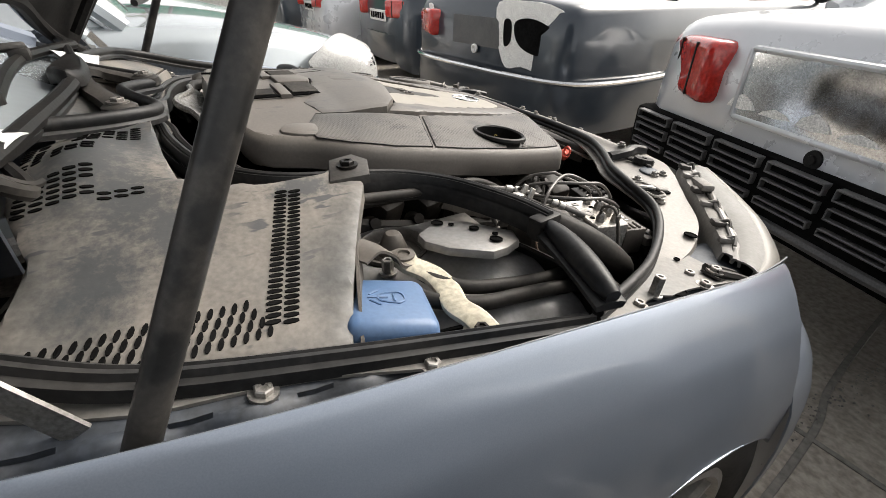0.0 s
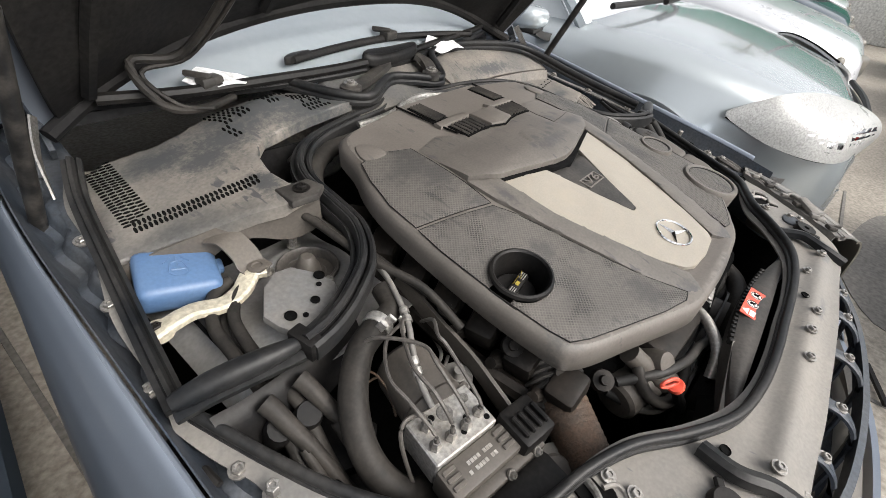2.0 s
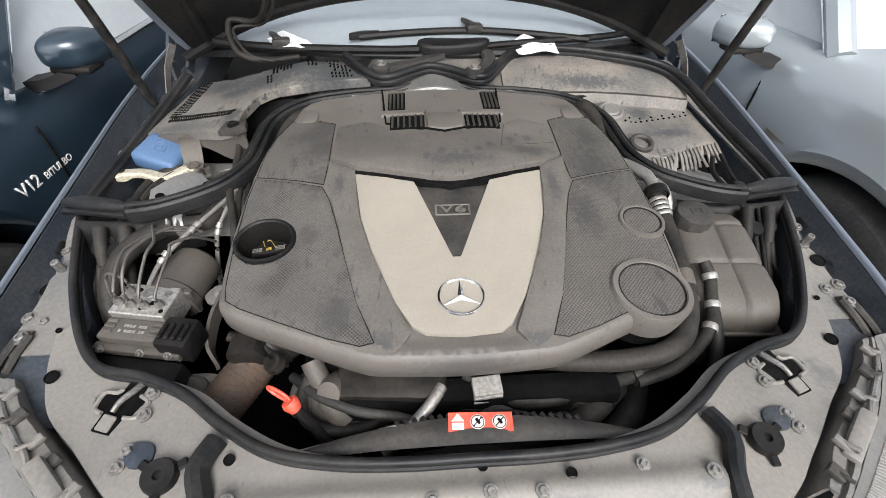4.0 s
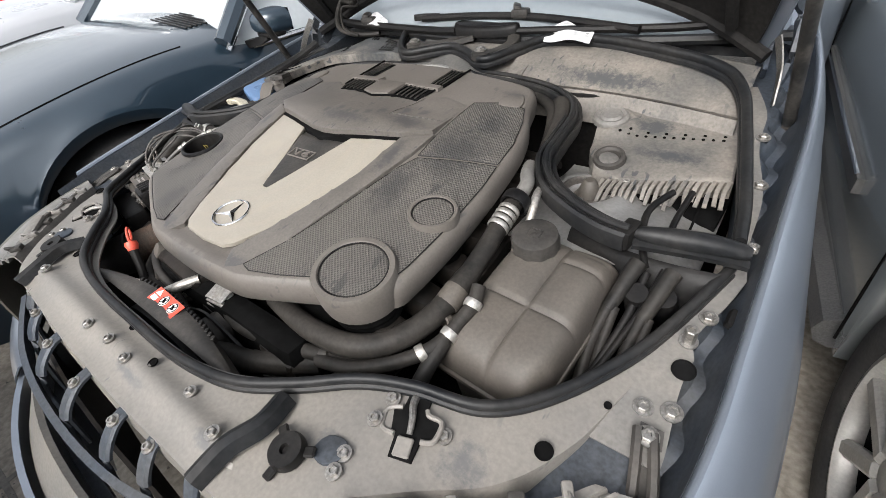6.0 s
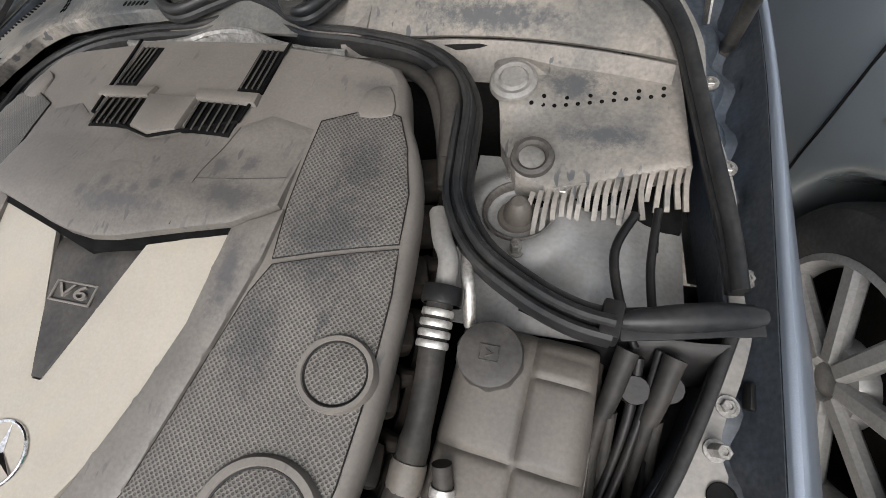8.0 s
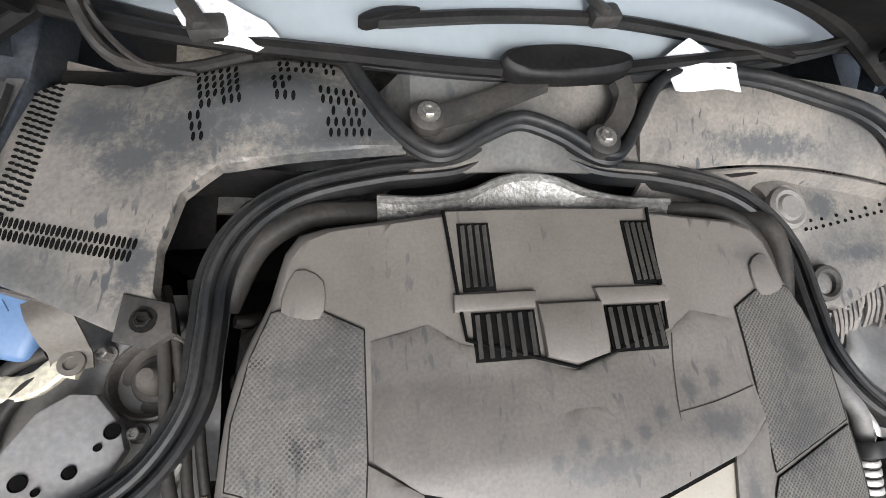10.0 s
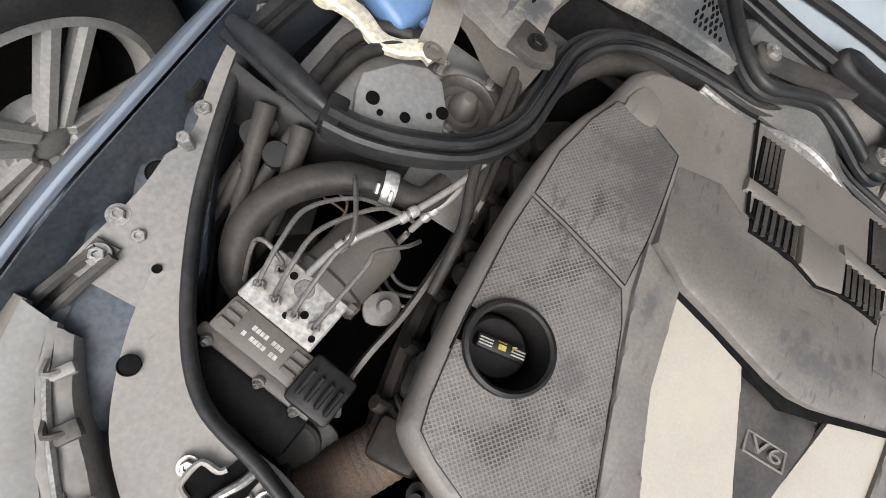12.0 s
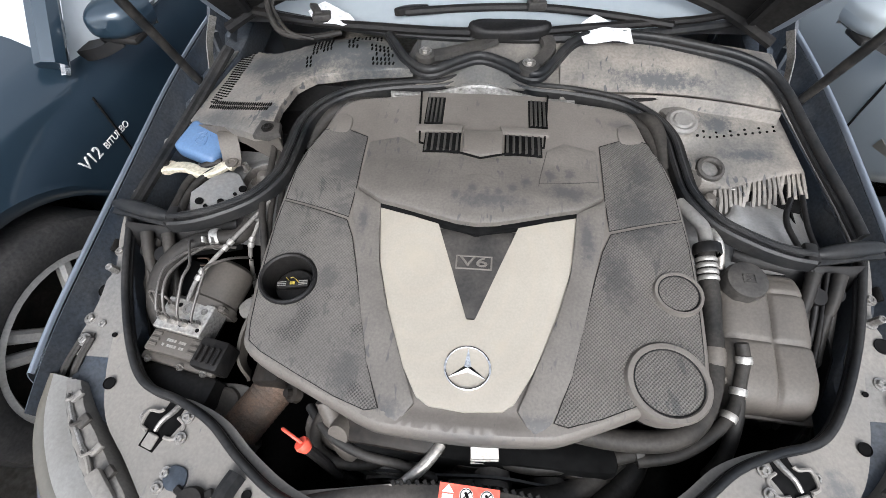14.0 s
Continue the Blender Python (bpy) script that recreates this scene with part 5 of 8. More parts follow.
lathe(pb, [(0.03, -0.002), (0.028, 0.006), (0.022, 0.008), (0.018, 0.004), (0.016, -0.012), (0.0, -0.013)], frame_of((0.488, 0.292, box_z(0.488, 0.32) - 0.002), (0, -0.3, 1)), 28)
part("drain_cup", pb, M_plastic, fbox)
tagged(part("drain_perforation", b, M_black, fbox), kind="stuff")
b = B()
sheet(b, lambda u, v: (lerp(0.17, 0.66, u), lerp(0.455, 0.605, v) - 0.012 * (2 * u - 1) ** 2 + 0.02 * math.sin(u * 3.1) * (1 - v), 0.856 - 0.02 * u + 0.045 * math.sin(1.35 * min(1, v * 1.15)) + 0.012 * math.sin(u * 3.1) * v), 24, 12, 0.006)
sheet(b, lambda u, v: (lerp(0.17, 0.66, u), 0.453 - 0.012 * (2 * u - 1) ** 2 + 0.02 * math.sin(u * 3.1) - 0.02 * v, 0.852 - 0.02 * u - 0.06 * v), 24, 4, 0.005)
part("bulkhead_cover", b, M_cowl, sedan)

# windscreen, dashboard, wipers
def screen(u, v):
    x = lerp(-0.70, 0.70, u) * lerp(1, 0.84, v)
    return Vector((x, lerp(0.583, 1.40, v) + lerp(0.14, 0.2, v) * (2 * u - 1) ** 2, lerp(0.908, 1.34, v)))


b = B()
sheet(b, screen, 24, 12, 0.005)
wind = part("windscreen", b, M_dusty_sky_glass, sedan, "dusty windscreen with the sky's reflection put into its pale colour")
b = B()
sheet(b, lambda u, v: (lerp(-0.66, 0.66, u), lerp(0.70, 1.25, v), lerp(0.885, 0.95, v)), 6, 6, 0.02)
part("dashboard", b, M_interior, sedan)
for s in (-1, 1):
    b = B()
    tube(b, [screen((s + 1) / 2, 0.0), screen((s + 1) / 2, 0.5), screen((s + 1) / 2, 1.0)], 0.03, 8, 5)
    part("pillar", b, M_paint, sedan)
b = B()
tube(b, [screen(k / 8, 0.0) + Vector((0, -0.006, 0.0)) for k in range(9)], 0.011, 7, 4)
part("screen_trim", b, M_rubber, sedan)
b = B()
sheet(b, lambda u, v: (lerp(-0.58, 0.58, u), lerp(1.40, 2.7, v), 1.34 + 0.06 * math.sin(math.pi * v) + 0.03 * (1 - (2 * u - 1) ** 2)), 10, 8, 0.02)
part("roof", b, M_paint, sedan)
for s in (-1, 1):
    b = B()
    sheet(b, lambda u, v: (s * (lerp(0.735, 0.70, v ** 2) + 0.06 * min(1, 3 * u)), lerp(1.0, 2.9, u), lerp(0.25, 0.95, v)), 10, 6, 0.02)
    part("door_side", b, M_paint, sedan)
for s in (-1, 1):
    b = B()
    sheet(b, lambda u, v: (s * lerp(0.745, 0.60, v), lerp(lerp(1.05, 1.45, v), lerp(2.9, 2.65, v), u), lerp(0.94, 1.35, v)), 10, 5, 0.005)
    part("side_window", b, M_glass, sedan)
b = B()
sheet(b, lambda u, v: (lerp(-0.82, 0.82, u), lerp(2.7, 3.75, v), lerp(1.34, 0.98, min(1, v / 0.6)) - 0.05 * max(0, v - 0.6)), 10, 10, 0.01)
sheet(b, lambda u, v: (lerp(-0.84, 0.84, u), 3.75 + 0.05 * v, lerp(0.96, 0.25, v)), 8, 6, 0.01)
for s in (-1, 1):
    sheet(b, lambda u, v: (s * 0.83, lerp(2.88, 3.76, u), lerp(0.25, 0.97, v)), 6, 5, 0.01)
part("rear_body", b, M_paint, sedan)
wiper = new("wiper")
wiper.parent = sedan
b = B()
slab(b, fine([(-0.045, 0.575), (0.0, 0.60), (0.07, 0.61), (0.13, 0.596), (0.142, 0.57), (0.10, 0.556), (0.02, 0.55), (-0.03, 0.555)], 4, True), lambda x, y: 0.938 + 0.012 * math.exp(-((y - 0.58) / 0.02) ** 2), 0.022, 0.008)
part("wiper_gear_cover", b, M_plastic_dark, wiper, "black oval plastic wiper cover")
for pts, r in ((((-0.04, 0.568, 0.926), (-0.12, 0.576, 0.922), (-0.25, 0.586, 0.922), (-0.44, 0.60, 0.925), (-0.58, 0.63, 0.93)), 0.011), (((0.13, 0.575, 0.93), (0.24, 0.594, 0.932), (0.36, 0.612, 0.934), (0.48, 0.632, 0.936), (0.58, 0.665, 0.94)), 0.009), (((-0.20, 0.625, 0.94), (-0.05, 0.64, 0.946), (0.11, 0.645, 0.948), (0.26, 0.632, 0.943), (0.42, 0.605, 0.935)), 0.0095)):
    b = B()
    tube(b, pts, r, 8, 6)
    part("wiper_arm", b, M_plastic_dark, wiper)
for at in ((0.11, 0.645, 0.955), (-0.40, 0.603, 0.935)):
    b = B()
    box(b, (0.045, 0.03, 0.022), pose(*at, 0, 0, 8), 0.006)
    box(b, (0.02, 0.05, 0.012), pose(at[0] - 0.015, at[1] + 0.01, at[2] + 0.012, 0, 20, 30), 0.004)
    part("wiper_joint", b, M_plastic, wiper)
b = B()
slab(b, fine([(-0.225, 0.621), (-0.195, 0.640), (-0.15, 0.644), (-0.15, 0.634), (-0.19, 0.622), (-0.215, 0.612)], 3, True), 0.952, 0.016, 0.004)
part("wiper_tip", b, M_plastic_dark, wiper)
for bx, by, pts in ((-0.14, 0.508, ((-0.14, 0.508, 0.9), (-0.08, 0.525, 0.904), (-0.02, 0.548, 0.91), (0.02, 0.562, 0.918))), (0.095, 0.475, ((0.095, 0.475, 0.9), (0.125, 0.505, 0.904), (0.142, 0.54, 0.912), (0.135, 0.565, 0.92)))):
    b = B()
    tube(b, pts, 0, n=5, profile=[(-0.016, -0.008), (0.016, -0.008), (0.014, 0.004), (0, 0.008), (-0.014, 0.004)])
    lathe(b, [(0.024, -0.008), (0.024, 0.006), (0.018, 0.010), (0, 0.010)], Matrix.Translation((bx, by, 0.9)), 20)
    arm = part("wiper_bracket", b, M_plastic, wiper)
    bolt(arm, (bx, by, 0.911), 0.010, (0, -0.05, 1))
for pts in ([(0.205, 0.60), (0.245, 0.625), (0.28, 0.612), (0.325, 0.595), (0.33, 0.555), (0.27, 0.552), (0.22, 0.553)], [(-0.44, 0.625), (-0.40, 0.645), (-0.335, 0.618), (-0.32, 0.60), (-0.345, 0.575), (-0.42, 0.592)]):
    paper = B()
    plate(paper, fine(pts, 3), lambda x, y: 0.922 + 0.3 * (y - 0.56) + 0.004 * math.sin(x * 60 + y * 40), 0.001, 0.0, 2)
    tagged(part("paper", paper, M_paper), "crumpled white paper lying at the windscreen base", "paper", "papers on the windscreen")
# bonnet
HOOD = radians(47)


def hood_at(u, v, drop=0.0):
    k = 2 * u - 1
    l = lerp(0.155 - 0.205 * abs(k) ** 2.4, 1.10 - 0.12 * k * k, v)
    bulge = 0.035 * (1 - k * k) - drop
    x = k * lerp(0.655, 0.745, v ** 0.6)
    corner = abs(k) ** 5 * (1 - v) ** 1.5
    return (x, 0.735 - 0.13 * corner - l * math.cos(HOOD) + bulge * math.sin(HOOD), 0.915 + 0.018 * corner + l * math.sin(HOOD) + bulge * math.cos(HOOD))


b = B()
sheet(b, lambda u, v: hood_at(u, v), 24, 20, 0.006)
bonnet = part("bonnet", b, M_paint, sedan, "silver blue bonnet held open on gas struts")
b = B()
sheet(b, lambda u, v: hood_at(lerp(0.02, 0.98, u), lerp(0.015, 0.98, v), 0.022 + 0.012 * math.sin(u * 25) * math.sin(v * 13)), 50, 30, 0.008)
part("bonnet_lining", b, M_hoodpad, bonnet, "dirty black bonnet insulation mat")
b = B()
tube(b, [hood_at(k / 14, 0.012, 0.02) for k in range(15)], 0.014, 8, 4)
for a, c in (((0.06, 0.05), (0.16, 0.8)), ((0.94, 0.05), (0.84, 0.8)), ((0.3, 0.06), (0.36, 0.8)), ((0.7, 0.06), (0.64, 0.8))):
    tube(b, [hood_at(lerp(a[0], c[0], k / 5), lerp(a[1], c[1], k / 5), 0.036) for k in range(6)], 0.012, 6, 3)
part("bonnet_rib", b, M_hoodpad, bonnet)
b = B()
tube(b, [hood_at(0.24, 0.30, 0.05), hood_at(0.22, 0.16, 0.055), hood_at(0.17, 0.06, 0.06), (-0.52, 0.61, 0.985), (-0.505, 0.565, 0.925), (-0.44, 0.57, 0.902), (-0.36, 0.60, 0.90)], 0.0075, 8, 6)
tube(b, [hood_at(0.26, 0.30, 0.05), hood_at(0.23, 0.15, 0.06), hood_at(0.18, 0.05, 0.065), (-0.51, 0.60, 0.97), (-0.48, 0.565, 0.92), (-0.42, 0.565, 0.90)], 0.004, 6, 6)
part("washer_hose", b, M_hose, sedan)
for s in (-1, 1):
    b = B()
    tube(b, [(s * 0.735, 0.517, 0.80), (s * 0.716, 0.43, 0.975), (s * 0.70, 0.354, 1.125)], 0.0105, 16, 3)
    strut = part("gas_strut", b, M_strut, sedan, "worn black gas strut")
    b = B()
    tube(b, [(s * 0.70, 0.354, 1.125), (s * 0.67, 0.215, 1.40)], 0.0055, 10, 2, smooth=False)
    part("strut_rod", b, M_chrome, strut)
    b = B()
    lathe(b, [(0, 0.012), (0.013, 0.010), (0.016, 0.0), (0.013, -0.01), (0, -0.012)], frame_of((s * 0.735, 0.517, 0.80), (1, 0, 0), (0, 0, 1)), 14)
    part("ball_joint", b, M_engine, strut)
    # hinge
    b = B()
    tube(b, [(s * 0.695, 0.60, 0.84), (s * 0.70, 0.62, 0.90), (s * 0.69, 0.66, 0.965), (s * 0.67, 0.60, 1.02)], 0, n=4, profile=[(-0.004, -0.012), (0.004, -0.012), (0.004, 0.012), (-0.004, 0.012)])
    tube(b, [(s * 0.665, 0.62, 0.86), (s * 0.66, 0.68, 0.91), (s * 0.662, 0.70, 0.95)], 0, n=4, profile=[(-0.004, -0.014), (0.004, -0.014), (0.004, 0.014), (-0.004, 0.014)])
    hinge = part("bonnet_hinge", b, M_bay_paint, sedan)
    b = B()
    tube(b, [(s * 0.700, 0.535, 0.83), (s * 0.692, 0.565, 0.885), (s * 0.672, 0.595, 0.935)], 0, n=3, profile=[(-0.0015, -0.009), (0.0015, -0.009), (0.0015, 0.009), (-0.0015, 0.009)])
    part("hinge_arm", b, M_steel, hinge, "bare steel hinge arm")
    b = B()
    box(b, (0.03, 0.03, 0.02), pose(s * 0.635, 0.665, 0.905, 10, 0, 20 * s), 0.01)
    part("hinge_cap", b, M_rail, sedan)
# front wheels of the main car
for s in (-1, 1):
    wheel(sedan, (s * 0.745, 0.04, 0.31), 0.31, 0.22, 0.2, s, 5, M_rim)

# ---- engine cover ----
def zc(x, y):
    return 0.838 + 0.14 * y - 0.1 * x * x + 0.026 * math.exp(-((y - 0.14) / 0.20) ** 2) * max(0.0, 1 - (x / 0.42) ** 2)


COVER = [(0, -0.302), (0.06, -0.30), (0.12, -0.296), (0.15, -0.290), (0.20, -0.270), (0.27, -0.238), (0.335, -0.208), (0.37, -0.182), (0.378, -0.15), (0.384, -0.05), (0.382, 0.07), (0.372, 0.19), (0.355, 0.25), (0.33, 0.295), (0.30, 0.345), (0.20, 0.358), (0.12, 0.366), (0, 0.372)]
cover_outline = COVER + [(-x, y) for x, y in COVER[-2:0:-1]]
cover = thing("engine_cover", "dusty grey brown plastic engine cover with a cream centre panel", "engine cover")


def in_well(x, y):
    return math.hypot(x + 0.318, y + 0.057) < 0.047


def body_z(x, y):
    # sunk middle for the centre panel, smooth shell elsewhere
    edge = lerp(0.095, 0.195, min(1, max(0, (y + 0.27) / 0.36)))
    sunk = 0.0
    if -0.268 < y < 0.10 - 0.16 * max(0, 0.19 - abs(x)):
        sunk = 0.008 / (1 + math.exp((abs(x) - edge + 0.002) / 0.003))
    return zc(x, y) - sunk


b = B()
# a fine net inside the outline, then the rolled edge
dense = fine(cover_outline, 3, True)
net(b, [(x * 0.972, y * 0.972 + 0.001) for x, y in dense], body_z, 0.0, 0.0, 0.013, in_well)
for (i0, d0), (i1, d1) in zip([(0.972, 0.0), (0.985, 0.003), (0.996, 0.010), (1.0, 0.02), (0.998, 0.042), (0.985, 0.046)], [(0.985, 0.003), (0.996, 0.010), (1.0, 0.02), (0.998, 0.042), (0.985, 0.046), (0.97, 0.040)]):
    r0 = [b.verts.new((x * i0, y * i0 + 0.001, body_z(x * 0.972, y * 0.972) - d0)) for x, y in dense]
    r1 = [b.verts.new((x * i1, y * i1 + 0.001, body_z(x * 0.972, y * 0.972) - d1)) for x, y in dense]
    for k in range(len(dense)):
        j = (k + 1) % len(dense)
        b.faces.new((r0[k], r1[k], r1[j], r0[j]))
bmesh.ops.remove_doubles(b, verts=b.verts[:], dist=0.0003)
part("cover_body", b, M_cover, cover, angle=50)
# dark frame round the centre panel, wiped by hands
FRAME_L = [(-0.175, 0.095), (-0.228, 0.13), (-0.222, 0.07), (-0.205, -0.005), (-0.182, -0.105), (-0.158, -0.197), (-0.128, -0.272), (-0.10, -0.288), (-0.078, -0.255), (-0.10, -0.20), (-0.137, -0.105), (-0.162, -0.02)]
for s in (1, -1):
    b = B()
    net(b, fine([(s * x, y) for x, y in FRAME_L][::s], 4), lambda x, y: zc(x, y) + 0.0015 + 0.007 * min(1.0, max(0.0, (y + 0.26) / 0.14)), 0.014, 0.0022, 0.012)
    part("frame_band", b, M_cover_dark, cover)
BRIDGE = [(-0.222, 0.132), (-0.178, 0.098), (-0.075, 0.070), (-0.035, 0.060), (0.0, 0.056), (0.035, 0.060), (0.075, 0.070), (0.178, 0.098), (0.222, 0.132), (0.222, 0.25), (0.16, 0.262), (0.128, 0.242), (0.0, 0.207), (-0.128, 0.242), (-0.16, 0.262), (-0.222, 0.25)]
b = B()
net(b, fine(BRIDGE, 3), lambda x, y: zc(x, y) + 0.0155 - 0.0135 * min(1.0, max(0.0, (y - 0.115) / 0.095)) - 0.0008 * (x > 0.105), 0.022, 0.0012, 0.008)
part("rear_bridge", b, M_cover_dark, cover)
b = B()
plate(b, fine([(-0.032, 0.075), (0.028, 0.075), (0.032, 0.15), (0.022, 0.165), (-0.02, 0.165), (-0.034, 0.15)], 2), lambda x, y: zc(x, y) + 0.0165 - 0.0135 * min(1.0, max(0.0, (y - 0.115) / 0.095)), 0.004, 0.001, 1)
part("bridge_pad", b, M_cover_dark, cover)
for pts in ([(0.105, 0.083), (0.108, 0.15), (0.118, 0.205), (0.126, 0.238)], [(0.108, 0.15), (0.16, 0.158), (0.218, 0.172)]):
    b = B()
    tube(b, [(x, y, zc(x, y) + 0.0150 - 0.0135 * min(1.0, max(0.0, (y - 0.115) / 0.095))) for x, y in pts], 0.0008, 5, 6)
    part("bridge_seam", b, M_plastic, cover)
# centre panel
CREAM = [(-0.175, 0.094), (-0.068, 0.066), (-0.006, -0.115), (0.006, -0.115), (0.075, 0.065), (0.178, 0.093), (0.162, -0.015), (0.138, -0.105), (0.10, -0.195), (0.072, -0.245), (0.055, -0.258), (0.0, -0.263), (-0.055, -0.258), (-0.075, -0.245), (-0.10, -0.2), (-0.136, -0.105), (-0.16, -0.02)]
b = B()
net(b, fine(CREAM, 3), lambda x, y: zc(x, y) + 0.0030, 0.006, 0.0012, 0.02)
part("centre_panel", b, M_cream, cover, "dusty cream silver panel")
b = B()
plate(b, fine([(-0.068, 0.068), (0.0, 0.05), (0.075, 0.068), (0.0075, -0.113), (-0.0075, -0.113)], 4), lambda x, y: zc(x, y) + 0.0036 - 0.004 * max(0.0, (y + 0.06) / 0.11) - 0.010 * math.exp(-((y - 0.068) / 0.018) ** 2), 0.008, 0.001, 3)
wedge = part("v_insert", b, M_plastic, cover, "dark wiped plastic wedge")
# black slab put in as the shade below the bridge's front edge
b = B()
slab(b, [(-0.185, 0.099), (-0.07, 0.071), (0.0, 0.062), (0.075, 0.071), (0.185, 0.099), (0.185, 0.092), (0.078, 0.062), (0.0, 0.04), (-0.072, 0.062), (-0.185, 0.092)], lambda x, y: zc(x, y) + 0.0045, 0.012)
part("shadow_gap", b, M_black, cover)
# raised letters in a small frame
tilt = frame_of((0.0, -0.012, zc(0, -0.012) + 0.0022), (0, -0.14, 1))
b = B()
for dx, dy, w, h in ((0, 0.0125, 0.062, 0.003), (0, -0.0125, 0.062, 0.003), (-0.0295, 0, 0.003, 0.025), (0.0295, 0, 0.003, 0.025)):
    box(b, (w, h, 0.003), tilt @ Matrix.Translation((dx, dy, 0)), 0.0008, 1)
badge = part("badge_frame", b, M_cover, wedge)


def letters(name, text, size, m, mat, parent, extrude=0.0012):
    curve = bpy.data.curves.new(name, "FONT")
    curve.body, curve.size, curve.extrude = text, size, extrude
    curve.align_x, curve.align_y = "CENTER", "CENTER"
    tmp = bpy.data.objects.new(name, curve)
    scene.collection.objects.link(tmp)
    dg = bpy.context.evaluated_depsgraph_get()
    mesh = bpy.data.meshes.new_from_object(tmp.evaluated_get(dg))
    bpy.data.objects.remove(tmp)
    mesh.materials.clear()
    mesh.materials.append(mat)
    mesh.transform(m)
    ob = new(name, mesh)
    ob.parent = parent
    return ob


letters("lettering", "V6", 0.030, tilt @ Matrix.Translation((0, 0, 0.001)) @ Matrix.Diagonal((1.45, 0.85, 1, 1)), M_cover, wedge, 0.0016)
# round emblem: a ring with three rays
em = frame_of((0.0, -0.196, zc(0, -0.196) + 0.0035), (0, -0.14, 1))
b = B()
ring = [em @ Vector((0.0345 * math.cos(a * math.pi / 24), 0.0345 * math.sin(a * math.pi / 24), 0.001)) for a in range(48)]
tube(b, ring, 0.0022, 8, 1, closed=True)
for a in (90, 210, 330):
    c, s = math.cos(radians(a)), math.sin(radians(a))
    q = Vector((-s, c, 0))
    pts = [Vector((0, 0, 0)) + q * 0.006, Vector((c, s, 0)) * 0.0335, Vector((0, 0, 0)) - q * 0.006]
    lo = [b.verts.new(em @ p) for p in pts]
    up = b.verts.new(em @ Vector((0, 0, 0.004)))
    tip = b.verts.new(em @ (Vector((c, s, 0)) * 0.0335 + Vector((0, 0, 0.0015))))
    b.faces.new((lo[0], tip, up))
    b.faces.new((up, tip, lo[2]))
    b.faces.new((lo[0], lo[1], tip))
    b.faces.new((tip, lo[1], lo[2]))
part("emblem", b, M_chrome, cover, "chrome ring with three rays")

# dimpled wings: back and front field on either side
WING_BACK = [(-0.287, 0.290), (-0.228, 0.262), (-0.228, 0.136), (-0.232, 0.072), (-0.366, 0.118), (-0.362, 0.185), (-0.345, 0.245), (-0.325, 0.285)]
WING_FRONT = [(-0.234, 0.066), (-0.218, 0.03), (-0.204, -0.02), (-0.182, -0.105), (-0.158, -0.197), (-0.13, -0.268), (-0.15, -0.272), (-0.20, -0.255), (-0.27, -0.222), (-0.335, -0.19), (-0.36, -0.172), (-0.366, -0.14), (-0.372, -0.05), (-0.372, 0.06), (-0.367, 0.112)]


def wing_z(x, y):
    return body_z(x, y) + 0.0028


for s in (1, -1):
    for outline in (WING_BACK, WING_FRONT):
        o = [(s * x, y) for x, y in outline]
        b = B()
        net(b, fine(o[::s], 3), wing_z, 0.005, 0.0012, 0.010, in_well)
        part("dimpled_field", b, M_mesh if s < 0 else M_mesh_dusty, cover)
        b = B()
        tube(b, [(x, y, body_z(x, y) + 0.0016) for x, y in fine(o, 3)], 0.0009, 5, 1, closed=True)
        part("field_groove", b, M_plastic_dark, cover)
    b = B()
    slab(b, fine([(s * x, y) for x, y in ((-0.315, 0.285), (-0.275, 0.275), (-0.27, 0.305), (-0.30, 0.315))], 3, True), lambda x, y: body_z(x, y) + 0.004, 0.012, 0.003)
    part("corner_tab", b, M_cover, cover)
# two round filters on the driver side
for cx, cy, r, dz in ((0.303, -0.190, 0.066, 0.004), (0.338, -0.036, 0.042, 0.004)):
    m = frame_of((cx, cy, zc(cx, cy) + dz), (0.05, -0.14, 1))
    b = B()
    lathe(b, [(r * 0.80, 0.003), (r * 0.84, 0.0062), (r * 0.95, 0.0062), (r, 0.001), (r, -0.03), (r * 0.97, -0.046), (r * 0.9, -0.048)], m, 48)
    pot = part("round_pot", b, M_cover, cover)
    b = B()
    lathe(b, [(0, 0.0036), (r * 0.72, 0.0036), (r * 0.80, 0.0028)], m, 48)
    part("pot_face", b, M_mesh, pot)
    b = B()
    lathe(b, [(r * (0.86 - 0.03 * (k % 2)), -0.042 - 0.006 * k) for k in range(8)], m, 40)
    part("bellows", b, M_black, pot, "black rubber bellows")
    b = B()
    tube(b, [m @ Vector((r * 0.8 * math.cos(k * math.pi / 24), r * 0.8 * math.sin(k * math.pi / 24), 0.0032)) for k in range(48)], 0.0018, 5, 1, closed=True)
    part("pot_groove", b, M_plastic_dark, pot)
# oil filler well
well_m = frame_of((-0.318, -0.057, zc(-0.318, -0.057) + 0.004), (-0.03, -0.14, 1))
b = B()
lathe(b, [(0.0525, 0.0015), (0.051, 0.006), (0.047, 0.0075), (0.044, 0.005), (0.041, -0.06), (0.030, -0.062), (0.0, -0.062)], well_m, 48)
well = part("filler_well", b, M_plastic_dark, cover)
b = B()
rings = []
for r in (0.050, 0.056, 0.064, 0.070):
    rings.append([b.verts.new((-0.318 + r * math.cos(k * math.pi / 24), -0.057 + r * math.sin(k * math.pi / 24), wing_z(-0.318 + r * math.cos(k * math.pi / 24), -0.057 + r * math.sin(k * math.pi / 24)) + (0.0006 if r < 0.07 else 0.0001))) for k in range(48)])
